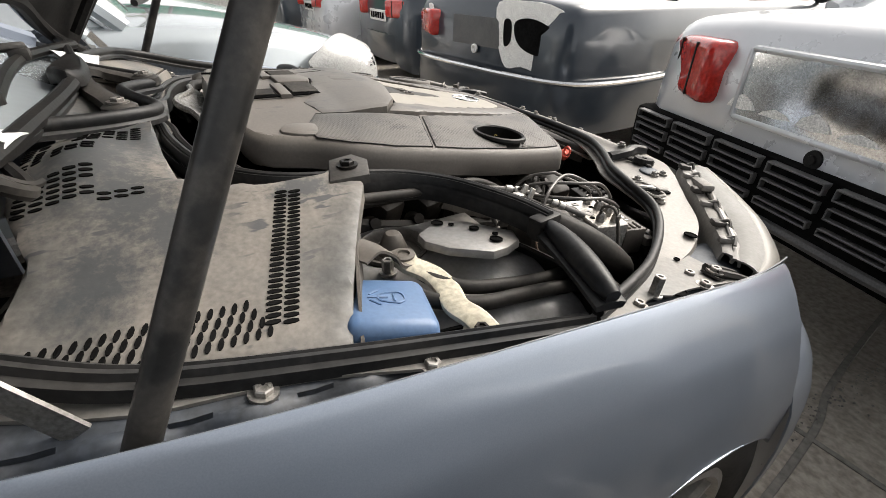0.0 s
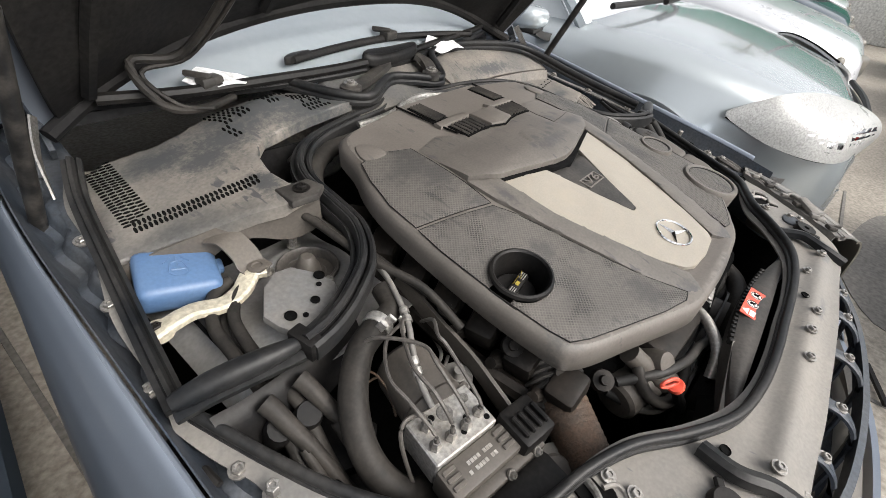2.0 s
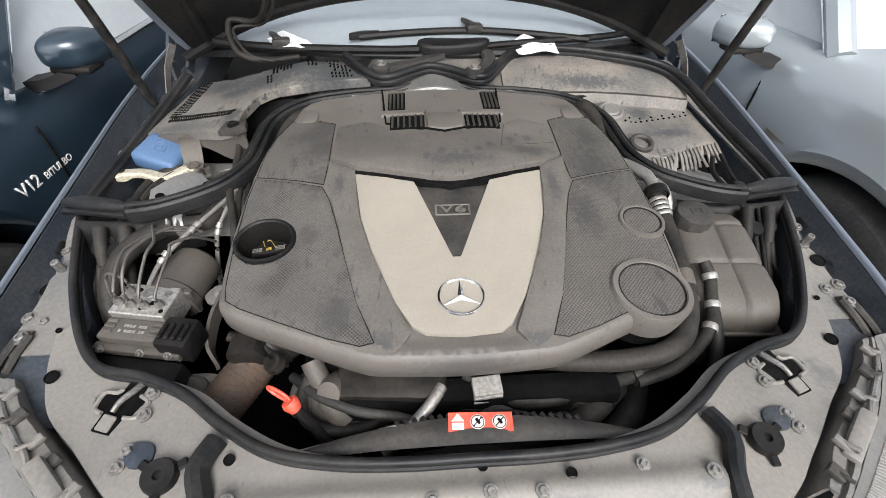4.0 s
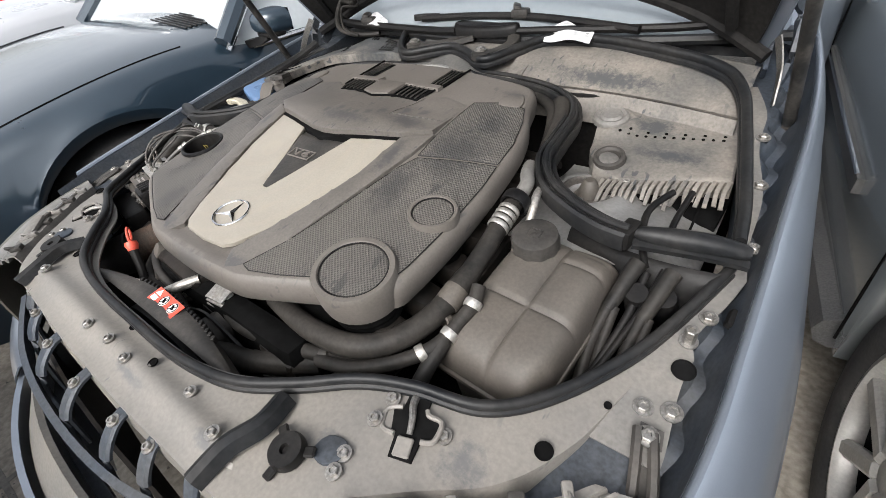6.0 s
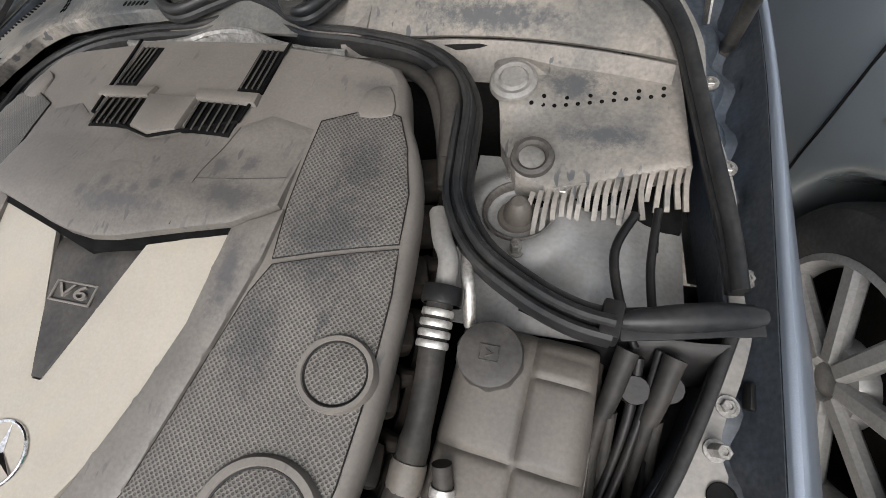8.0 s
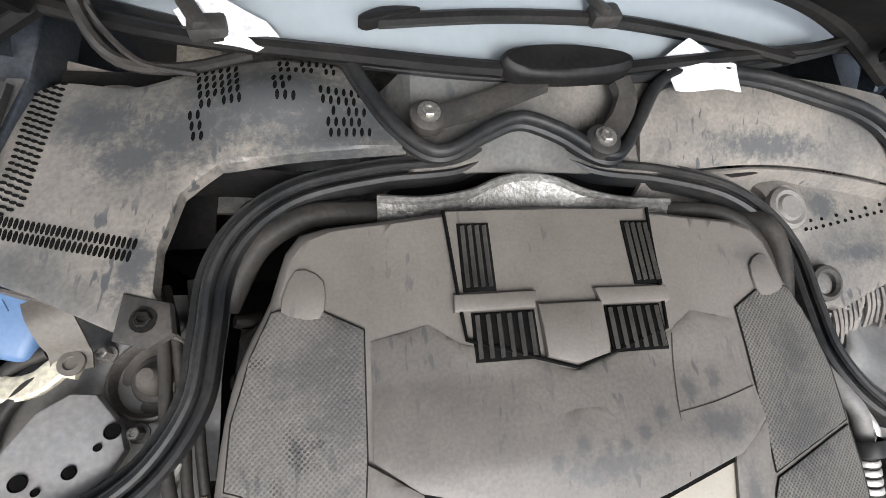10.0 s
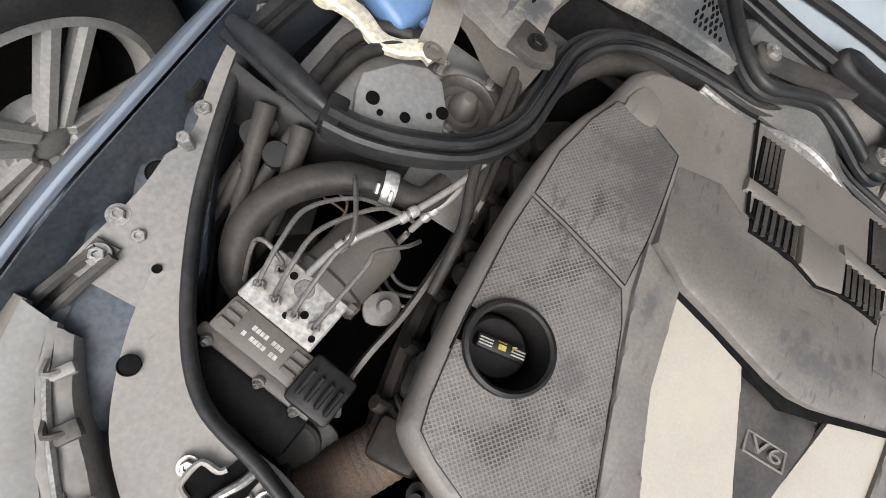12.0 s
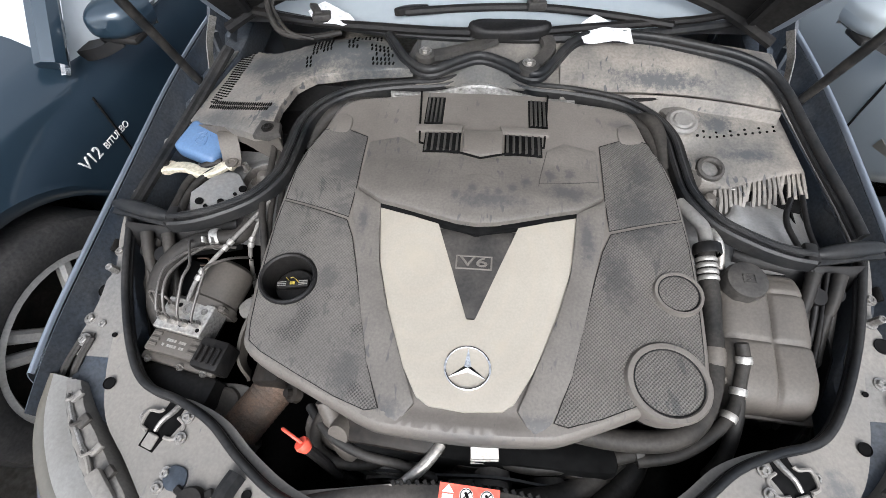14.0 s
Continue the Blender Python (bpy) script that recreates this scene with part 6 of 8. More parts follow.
for r0, r1 in zip(rings, rings[1:]):
    for k in range(48):
        if all(v.co.x > -0.371 for v in (r0[k], r1[k], r1[(k + 1) % 48], r0[(k + 1) % 48])):
            b.faces.new((r0[k], r1[k], r1[(k + 1) % 48], r0[(k + 1) % 48]))
part("well_collar", b, M_mesh_dusty, cover)
b = B()
lathe(b, [(0.036, -0.06), (0.036, -0.036), (0.033, -0.033), (0.0, -0.032)], well_m, 36)
box(b, (0.058, 0.017, 0.014), well_m @ pose(0, 0, -0.026, 0, 0, 8), 0.004)
cap = part("oil_cap", b, M_plastic_dark, well)
for sx in (-1, 1):
    b = B()
    for k in (-1, 0, 1):
        box(b, (0.016, 0.0015, 0.0008), well_m @ pose(0, 0, -0.0186, 0, 0, 8) @ Matrix.Translation((sx * 0.019, 0.0035 * k, 0)))
    part("cap_print", b, M_alu, cap)
b = B()
box(b, (0.009, 0.006, 0.0008), well_m @ pose(0, 0, -0.0186, 0, 0, 8), 0)
tube(b, [well_m @ Vector(p) for p in ((0.003, 0.002, -0.0012), (0.008, 0.004, -0.0012), (0.011, 0.0025, -0.0182))], 0.0008, 5, 2)
tube(b, [well_m @ Vector(p) for p in ((-0.004, 0.002, -0.0012), (-0.007, 0.005, -0.0182))], 0.0008, 5, 2)
part("oil_symbol", b, M_yellow, cap)
# rear grille
g = B()
plate(g, fine([(-0.133, 0.362), (-0.12, 0.244), (0.0, 0.210), (0.12, 0.244), (0.133, 0.362)], 3), lambda x, y: body_z(x, y) + 0.0015, 0.006, 0.001, 2)
insert = part("grille_insert", g, M_cover, cover)
g = B()
tube(g, [(x, y, body_z(x, y) + 0.004) for x, y in fine([(-0.133, 0.362), (-0.12, 0.244), (0.0, 0.210), (0.12, 0.244), (0.133, 0.362)], 4)[:-3]], 0.0022, 5, 1)
part("insert_groove", g, M_black, insert)
# each opening is a black slab, its inner shade put into the colour
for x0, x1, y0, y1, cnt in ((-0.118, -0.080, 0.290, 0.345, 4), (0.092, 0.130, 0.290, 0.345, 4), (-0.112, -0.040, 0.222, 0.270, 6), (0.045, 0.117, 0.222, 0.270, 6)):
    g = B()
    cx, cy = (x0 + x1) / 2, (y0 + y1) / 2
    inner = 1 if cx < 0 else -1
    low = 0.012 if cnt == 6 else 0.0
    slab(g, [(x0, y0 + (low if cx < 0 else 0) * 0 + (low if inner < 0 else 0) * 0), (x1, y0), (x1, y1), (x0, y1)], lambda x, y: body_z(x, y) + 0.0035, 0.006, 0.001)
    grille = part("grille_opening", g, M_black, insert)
    for k in range(cnt):
        g = B()
        x = lerp(x0 + 0.006, x1 - 0.006, k / (cnt - 1))
        sheet(g, lambda u, v: (x + 0.0035 * (v - 0.5), lerp(y0 + 0.003, y1 - 0.003, u), body_z(x, lerp(y0, y1, u)) + 0.0038 + 0.003 * v), 4, 2, 0.002)
        part("slat", g, M_plastic, grille)
g = B()
slab(g, fine([(-0.036, 0.275), (-0.034, 0.222), (0.0, 0.213), (0.04, 0.222), (0.042, 0.275)], 2), lambda x, y: body_z(x, y) + 0.009, 0.012, 0.004)
part("grille_block", g, M_cover, insert)
for s in (-1, 1):
    g = B()
    slab(g, [(s * x, y) for x, y in ((0.040, 0.2715), (0.131, 0.2715), (0.130, 0.288), (0.036, 0.288))][::s], lambda x, y: body_z(x, y) + 0.0075, 0.008, 0.002)
    part("grille_shelf", g, M_cover, insert)
# shifts the cover's parts along y to fitted points: bridge forward, rear edge back
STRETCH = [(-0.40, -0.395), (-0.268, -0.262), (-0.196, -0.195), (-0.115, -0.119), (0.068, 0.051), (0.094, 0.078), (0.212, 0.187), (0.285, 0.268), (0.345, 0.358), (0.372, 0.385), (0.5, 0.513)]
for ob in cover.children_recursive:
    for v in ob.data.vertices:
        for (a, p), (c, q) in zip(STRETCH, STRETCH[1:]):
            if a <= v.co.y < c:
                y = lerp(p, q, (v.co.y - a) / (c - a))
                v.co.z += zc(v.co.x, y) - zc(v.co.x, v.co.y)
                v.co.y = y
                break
# foil heat shield behind the cover
foil = thing("heat_shield", "embossed silver foil heat shield behind the engine cover", "heat shield")
b = B()
FO = [(-0.208, 0.408, 0.868), (-0.15, 0.404, 0.870), (-0.09, 0.412, 0.873), (-0.05, 0.428, 0.876), (-0.01, 0.434, 0.877), (0.03, 0.428, 0.876), (0.07, 0.412, 0.873), (0.13, 0.402, 0.868), (0.197, 0.402, 0.864)]
fl = smooth_line(FO, 6)
sheet(b, lambda u, v: (fl[int(u * (len(fl) - 1))].x, lerp(fl[int(u * (len(fl) - 1))].y, 0.381, v), lerp(fl[int(u * (len(fl) - 1))].z, 0.845, v) + 0.0025 * math.sin(u * 190) * math.sin(v * 26)), len(fl) - 1, 12, 0.002)
part("foil_sheet", b, M_foil, foil)
b = B()
tube(b, FO, 0.006, 7, 6)
part("foil_rim", b, M_foil, foil)

def lamps(car, half, y, z, colour, size=(0.36, 0.10, 0.16), x=0.58, turn=16, name="tail_lamp", ring=None):
    """A pair of lamp units let into the corners of a car."""
    out = []
    for s in (-1, 1):
        b = B()
        box(b, size, pose(s * x, y, z, 0, 0, -turn * s if y > 0 else turn * s), 0.035, 3)
        lamp = part(name, b, colour, car)
        out.append(lamp)
        for k in (-1, 1) if y > 0 else ():
            b = B()
            m = pose(s * x, y, z, 0, 0, -turn * s if y > 0 else turn * s)
            box(b, (0.012, 0.012, size[2] * 0.86), m @ Matrix.Translation((k * size[0] * 0.2, math.copysign(size[1] / 2 - 0.002, y), 0)), 0.003, 1)
            part("lamp_divider", b, M_plastic_dark, lamp)
    return out


# passenger side neighbour
left_car, lhalf, ldeck, lend = parked_car("dark navy luxury coupe with five twin-spoke alloy wheels", (-1.965, 0.05, 0), -3.6, M_dark_car, length=5.1, width=1.88, height=1.42, front=0.95, base=2.95, cowl=0.36, roof=(1.06, 2.7), tail=3.5, wheel_r=0.345, belt=0.850, hood=(0.62, 0.885), trunk=0.91, inset=(0.06, 0.24), mirror_at=(0.235, 0.072), gap=0.455, surround=True, bow=0.10)
lw = lend[2]
upright = Matrix(((0, 0, 1, 0), (1, 0, 0, 0), (0, 1, 0, 0), (0, 0, 0, 1)))
letters("badge_lettering", "V12", 0.045, Matrix.Translation((lw - 0.010, 0.345, 0.685)) @ upright, M_label_white, left_car, 0.004)
letters("badge_lettering", "BITURBO", 0.026, Matrix.Translation((lw - 0.010, 0.45, 0.679)) @ upright, M_label_white, left_car, 0.004)
for s in (-1, 1):
    b = B()
    tube(b, [(s * (lw + 0.004), 0.42, 0.33), (s * (lw + 0.006), 1.4, 0.325), (s * (lw + 0.004), 2.5, 0.32)], 0, n=6, profile=[(-0.008, -0.008), (0.008, -0.008), (0.008, 0.008), (-0.008, 0.008)])
    part("sill_trim", b, M_chrome, left_car)
    b = B()
    tube(b, [(s * (lw - 0.01), 0.42, 0.24), (s * (lw + 0.012), 1.4, 0.23), (s * (lw - 0.01), 2.5, 0.24)], 0.04, 8, 6)
    part("sill", b, M_black_car, left_car)
lamps(left_car, lhalf, -0.78, 0.62, M_lamp_clear, (0.36, 0.18, 0.14), 0.66, 30, "headlamp")
b = B()
for k in range(9):
    box(b, (0.36, 0.010, 0.006), pose(0.38, 0.48 + 0.022 * k, ldeck(0.5) + 0.032, 4, 3, 0), 0.002, 1)
part("bonnet_vent", b, M_plastic_dark, left_car)
for s in (-1, 1):
    b = B()
    tube(b, [(s * (lhalf(y) - 0.150), y, ldeck(y) + 0.002) for y in (-0.78, -0.6, -0.4, -0.2, 0.0, 0.2, 0.34)], 0.004, 6, 5)
    part("bonnet_gap", b, M_black, left_car)
# driver side neighbour
right_car, rhalf, rdeck, rend = parked_car("silver grey compact van with dusty alloy wheels", (1.91, 0.33, 0), 7, M_grey_car, length=4.35, width=1.78, height=1.60, front=0.80, base=2.78, cowl=0.20, roof=(0.98, 3.0), tail=3.3, wheel_r=0.33, spokes=8, belt=0.875, hood=(0.74, 0.915), trunk=0.93, mirror_at=(0.245, 0.055), gap=0.395, surround=True)
rw = rend[2]
LAMP_TOP = smooth_line([(0.885, -0.31, 0.76), (0.81, -0.45, 0.835), (0.64, -0.59, 0.83), (0.47, -0.73, 0.785)], 6)
LAMP_LOW = smooth_line([(0.895, -0.31, 0.745), (0.868, -0.50, 0.68), (0.775, -0.69, 0.655), (0.44, -0.825, 0.66)], 6)


def lamp_patch(s, lift, u0, u1, v0, v1):
    def f(u, v):
        k = lerp(u0, u1, u) * (len(LAMP_TOP) - 1)
        i = min(int(k), len(LAMP_TOP) - 2)
        p = LAMP_TOP[i].lerp(LAMP_TOP[i + 1], k - i).lerp(LAMP_LOW[i].lerp(LAMP_LOW[i + 1], k - i), lerp(v0, v1, v))
        q = p + Vector((0.6, -0.7, 0.4)) * (lift + 0.05 * math.sin(math.pi * lerp(v0, v1, v)) * min(1, 1.5 * lerp(u0, u1, u)))
        return (s * q.x, q.y, q.z)
    return f


for s in (-1, 1):
    b = B()
    sheet(b, lamp_patch(s, 0.0, 0, 1, 0, 1), 18, 10, 0.012)
    unit = part("headlamp", b, M_lamp_shell, right_car, "dusty clear wrap-around headlamp")
    b = B()
    tube(b, [lamp_patch(s, 0.006, 0, 1, 0, 1)(k / 14, 0) for k in range(15)], 0.005, 6, 1)
    tube(b, [lamp_patch(s, 0.006, 0, 1, 0, 1)(k / 14, 1) for k in range(15)], 0.005, 6, 1)
    part("lamp_rim", b, M_black, unit)
    b = B()
    sheet(b, lamp_patch(s, 0.006, 0.42, 0.66, 0.30, 0.86), 8, 8, 0.006)
    part("reflector", b, M_chrome, unit)
    b = B()
    sheet(b, lamp_patch(s, 0.006, 0.70, 0.92, 0.22, 0.80), 8, 8, 0.006)
    part("reflector", b, M_chrome, unit)
for s in (-1, 1):
    b = B()
    tube(b, [(s * (rw + 0.006), 0.72, 0.50), (s * (rw + 0.008), 1.4, 0.51), (s * (rw + 0.004), 2.3, 0.52)], 0, n=6, profile=[(-0.012, -0.022), (0.010, -0.022), (0.010, 0.018), (-0.012, 0.022)])
    strip = part("door_strip", b, M_trim, right_car)
    b = B()
    tube(b, [(s * (rw + 0.016), 0.74, 0.522), (s * (rw + 0.018), 1.4, 0.532), (s * (rw + 0.014), 2.3, 0.542)], 0.006, 6, 6)
    part("strip_trim", b, M_chrome, strip)
    b = B()
    tube(b, [(s * (rw - 0.01), 0.42, 0.25), (s * (rw + 0.01), 1.4, 0.24), (s * (rw - 0.01), 2.36, 0.25)], 0.05, 8, 6)
    part("sill", b, M_trim, right_car)
    b = B()
    slab(b, [(0.305, 0.680), (0.30, 0.708), (0.215, 0.694)], 0.0, 0.008)
    b.transform(Matrix(((0, 0, s, s * (rw - 0.006)), (1, 0, 0, 0), (0, 1, 0, 0), (0, 0, 0, 1))))
    part("side_repeater", b, M_lamp_clear, right_car)
b = B()
sheet(b, lambda u, v: (lerp(-0.83, 0.83, u), -0.845 + 0.34 * abs(2 * u - 1) ** 3, lerp(0.56, 0.24, v)), 24, 6, 0.03)
part("bumper_lower", b, M_trim, right_car)
b = B()
for k in range(4):
    tube(b, [(-0.34, -0.806, 0.63 + 0.035 * k), (0, -0.822, 0.632 + 0.035 * k), (0.34, -0.806, 0.63 + 0.035 * k)], 0.012, 6, 4)
part("grille", b, M_plastic_dark, right_car)
b = B()
tube(b, [(-0.68, 0.235, 0.985), (-0.47, 0.175, 0.99), (-0.22, 0.135, 0.99), (0.0, 0.12, 0.985)], 0.013, 7, 5)
part("wiper", b, M_plastic_dark, right_car)
b = B()
tube(b, [(-0.22, 0.11, 0.985), (0.1, 0.095, 0.985), (0.35, 0.125, 0.985), (0.55, 0.185, 0.985)], 0.013, 7, 5)
part("wiper", b, M_plastic_dark, right_car)

# row across the aisle
silver_car, shalf, sdeck, send = parked_car("silver saloon with its rear bumper skin missing", (-1.60, -4.88, 0), -17, M_silver_car, length=4.8, width=1.80, front=0.85, base=2.83, low=0.40)
SY = send[1]
lamps(silver_car, shalf, SY - 0.06, 0.80, M_lamp_red, (0.36, 0.14, 0.21), 0.585, 20)
b = B()
for dx, dz, w, h in ((0, 0.105, 0.64, 0.02), (0, -0.105, 0.64, 0.02), (-0.32, 0, 0.02, 0.22), (0.32, 0, 0.02, 0.22)):
    box(b, (w, 0.04, h), pose(dx, SY - 0.005, 0.79 + dz), 0.009)
rim = part("plate_recess", b, M_silver_car, silver_car)
b = B()
box(b, (0.62, 0.012, 0.20), pose(0, SY + 0.002, 0.79), 0.003, 1)
part("recess_panel", b, M_chrome, rim, "mirror bright bare metal with torn paint")
b = B()
for k in range(5):
    slab(b, fine([(-0.28 + 0.13 * k, -0.07), (-0.22 + 0.13 * k, -0.03 - 0.02 * (k % 2)), (-0.17 + 0.13 * k, -0.075)], 2, True), 0.0, 0.003)
b.transform(Matrix(((1, 0, 0, 0), (0, 0, 1, SY + 0.0115), (0, 1, 0, 0.79), (0, 0, 0, 1))))
part("torn_paint", b, M_label_white, rim)
b = B()
lathe(b, [(0, 0.012), (0.012, 0.012), (0.014, 0.006), (0.026, 0.006), (0.028, 0.0)], frame_of((0, SY, 0.64), (0, 1, 0), (0, 0, 1)), 20)
part("lock", b, M_plastic_dark, silver_car)
b = B()
for a in (90, 210, 330):
    tube(b, [(0, SY - 0.16, 0.985), (0.035 * math.cos(radians(a)), SY - 0.16 + 0.01 - 0.02 * math.sin(radians(a)), 0.985 + 0.028 * math.sin(radians(a)))], lambda k: 0.005 * (1.05 - k), 6, 2, smooth=False)
part("emblem", b, M_chrome, silver_car)
b = B()
box(b, (1.62, 0.12, 0.20), pose(0, SY - 0.03, 0.52), 0.03)
carrier = part("bumper_carrier", b, M_black, silver_car)
for r in range(3):
    for k in range(7):
        b = B()
        h = 0.030 if r < 2 else 0.018
        for dx, dz, w, t in ((0, h / 2, 0.19, 0.006), (0, -h / 2, 0.19, 0.006), (-0.092, 0, 0.006, h), (0.092, 0, 0.006, h)):
            box(b, (w, 0.03, t), pose(-0.66 + 0.22 * k + dx, SY + 0.035, 0.59 - 0.055 * r + dz), 0.002, 1)
        part("carrier_rib", b, M_trim, carrier)
for s in (-1, 1):
    for k in range(3):
        b = B()
        lathe(b, [(0, 0.02), (0.022, 0.018), (0.026, 0.0)], frame_of((s * (0.66 + 0.05 * k), SY - 0.0, 0.55 - 0.05 * k), (0, 1, 0), (0, 0, 1)), 14)
        part("rubber_grommet", b, M_trim, carrier)
b = B()
tube(b, [(-0.78, SY - 0.06, 0.42), (-0.4, SY + 0.01, 0.415), (0, SY + 0.02, 0.415), (0.4, SY + 0.01, 0.415), (0.78, SY - 0.06, 0.42)], 0.018, 8, 6)
part("carrier_lip", b, M_trim, carrier)

black_car, bhalf, bdeck, bend = parked_car("black saloon with white filler patches on its rear", (2.17, -5.50, 0), 5, M_black_car, length=4.9, width=1.85, front=0.85, base=2.9, low=0.26)
BY = bend[1]


def rear_skin(x, z, out=0.008):
    return Vector((x, BY - 0.13 * (abs(x) / 0.8) ** 6 + out, z))


for outline, mat, name in (([(-0.20, 0.95), (-0.40, 0.965), (-0.62, 0.95), (-0.77, 0.86), (-0.80, 0.70), (-0.72, 0.62), (-0.58, 0.585), (-0.44, 0.60), (-0.30, 0.58), (-0.22, 0.70), (-0.19, 0.82)], M_label_white, "filler_patch"), ([(-0.42, 0.50), (-0.66, 0.53), (-0.74, 0.44), (-0.55, 0.40)], M_label_white, "filler_patch"), ([(0.72, 0.88), (0.56, 0.90), (0.60, 0.72), (0.70, 0.68)], M_label_white, "filler_patch"), ([(0.28, 0.86), (-0.24, 0.86), (-0.24, 0.68), (0.28, 0.68)], M_trim, "plate_panel")):
    b = B()
    plate(b, fine(outline, 3, name == "filler_patch"), lambda x, z: 0.0, 0.004, 0.001, 2)
    for v in b.verts:
        v.co = rear_skin(v.co.x, v.co.y, 0.012 + v.co.z)
    part(name, b, mat, black_car)
# black plates over the skin stand for the shade inside two openings
for hole_line in ([(-0.37, 0.85), (-0.50, 0.875), (-0.64, 0.83), (-0.70, 0.75), (-0.60, 0.68), (-0.46, 0.70), (-0.38, 0.76)], [(-0.27, 0.85), (-0.33, 0.85), (-0.335, 0.74), (-0.28, 0.71)]):
    b = B()
    plate(b, fine(hole_line, 4, True), lambda x, z: 0.0, 0.004, 0.001, 1)
    for v in b.verts:
        v.co = rear_skin(v.co.x, v.co.y, 0.019 + v.co.z)
    part("lamp_hole", b, M_black, black_car, "empty tail lamp opening")
b = B()
lathe(b, [(0.03, 0.0), (0.03, 0.012), (0.02, 0.014), (0.018, 0.004), (0, 0.004)], frame_of((0.02, BY + 0.012, 0.66), (0, 1, 0), (0, 0, 1)), 16)
part("tow_ring", b, M_label_white, black_car)
b = B()
REAR = [(0.945, -1.0), (0.95, -0.55), (0.915, -0.22), (0.80, -0.03), (0.5, 0.055), (0, 0.075), (-0.5, 0.055), (-0.80, -0.03), (-0.915, -0.22), (-0.95, -0.55), (-0.945, -1.0)]
tube(b, [(x, BY + y + 0.012 * (1 if y > -0.2 else 0), 0.555) for x, y in REAR], 0.014, 7, 6)
part("bumper_trim", b, M_chrome, black_car)
b = B()
tube(b, [(x * 0.985, BY + y - 0.02, 0.405) for x, y in REAR], 0, n=6, profile=[(-0.03, -0.15), (0.02, -0.15), (0.03, -0.04), (0.026, 0.13), (-0.03, 0.14)])
part("rear_bumper", b, M_black_car, black_car)
b = B()
box(b, (0.30, 0.14, 0.18), pose(0.62, BY - 0.045, 0.79, 0, 0, -20), 0.035, 3)
part("tail_lamp", b, M_lamp_red, black_car)
for at, turn, paint, label, lampc in (((4.05, -5.5, 0), -3, M_black_car, "dark saloon with clear red tail lamps", M_lamp_red), ((6.15, -5.3, 0), -2, M_silver_car, "silver grey saloon with red tail lamps", M_lamp_red), ((8.3, -5.2, 0), -2, M_black_car, "black hatchback parked by the fence", M_lamp_red)):
    c, hf, dk, en = parked_car(label, at, turn, paint)
    lamps(c, hf, en[1] - 0.06, 0.80, lampc, (0.40, 0.16, 0.17), 0.56, 22)
    plate_of_bars(c, (0, en[1] + 0.01, 0.72), (0.5, 0.11), Matrix())
    b = B()
    sheet(b, lambda u, v: (lerp(-0.80, 0.80, u), en[1] + 0.03 - 0.16 * abs(2 * u - 1) ** 3, lerp(0.55, 0.28, v)), 18, 5, 0.05)
    part("bumper", b, paint, c)
for at, turn, paint, label in (((4.05, 0.35, 0), 2, M_silver_car, "white silver saloon beside the van"), ((6.1, 0.5, 0), 2, M_dark_car, "navy saloon in the parked row"), ((8.1, 0.6, 0), 2, M_silver_car, "white hatchback at the end of the row"), ((-4.25, 0.1, 0), 0, M_silver_car, "white saloon beyond the navy coupe"), ((-6.4, 0.2, 0), 0, M_red_car, "red saloon beyond the white one")):
    c, hf, dk, en = parked_car(label, at, turn, paint)
    lamps(c, hf, -0.70, 0.63, M_lamp_clear, (0.38, 0.18, 0.15), 0.58, 28, "headlamp")
    plate_of_bars(c, (0, -0.87, 0.45), (0.5, 0.11), pose(0, 0, 0, 0, 0, 180))

# fence, trees, marks on the ground
fence = thing("fence", "green netting fence on posts over a low pale wall", "fence")
b = B()
box(b, (0.2, 26, 1.0), pose(11.0, -3, 0.5), 0.01)
part("low_wall", b, M_brick_wall, fence)
for k in range(9):
    b = B()
    tube(b, [(10.85, -15 + 3.0 * k, 0), (10.85, -15 + 3.0 * k, 2.6)], 0.04, 8, 1, smooth=False)
    part("post", b, M_trim, fence)
b = B()
sheet(b, lambda u, v: (10.95 + 0.05 * math.sin(u * 60), lerp(-16, 10, u), lerp(1.0, 2.6, v) + 0.06 * math.sin(u * 27) * v), 120, 8, 0.006)
part("netting", b, M_net, fence)
b = B()
tube(b, [(10.8, -16, 2.5), (10.8, -3, 2.42), (10.8, 10, 2.5)], 0.03, 6, 4)
part("top_rail", b, M_rust, fence)
M_leaf = material("spring leaves", (0.07, 0.10, 0.03), 0.6, second=(0.12, 0.14, 0.06), grain=20, blotch=2, amount=0.8, bump=0.0)
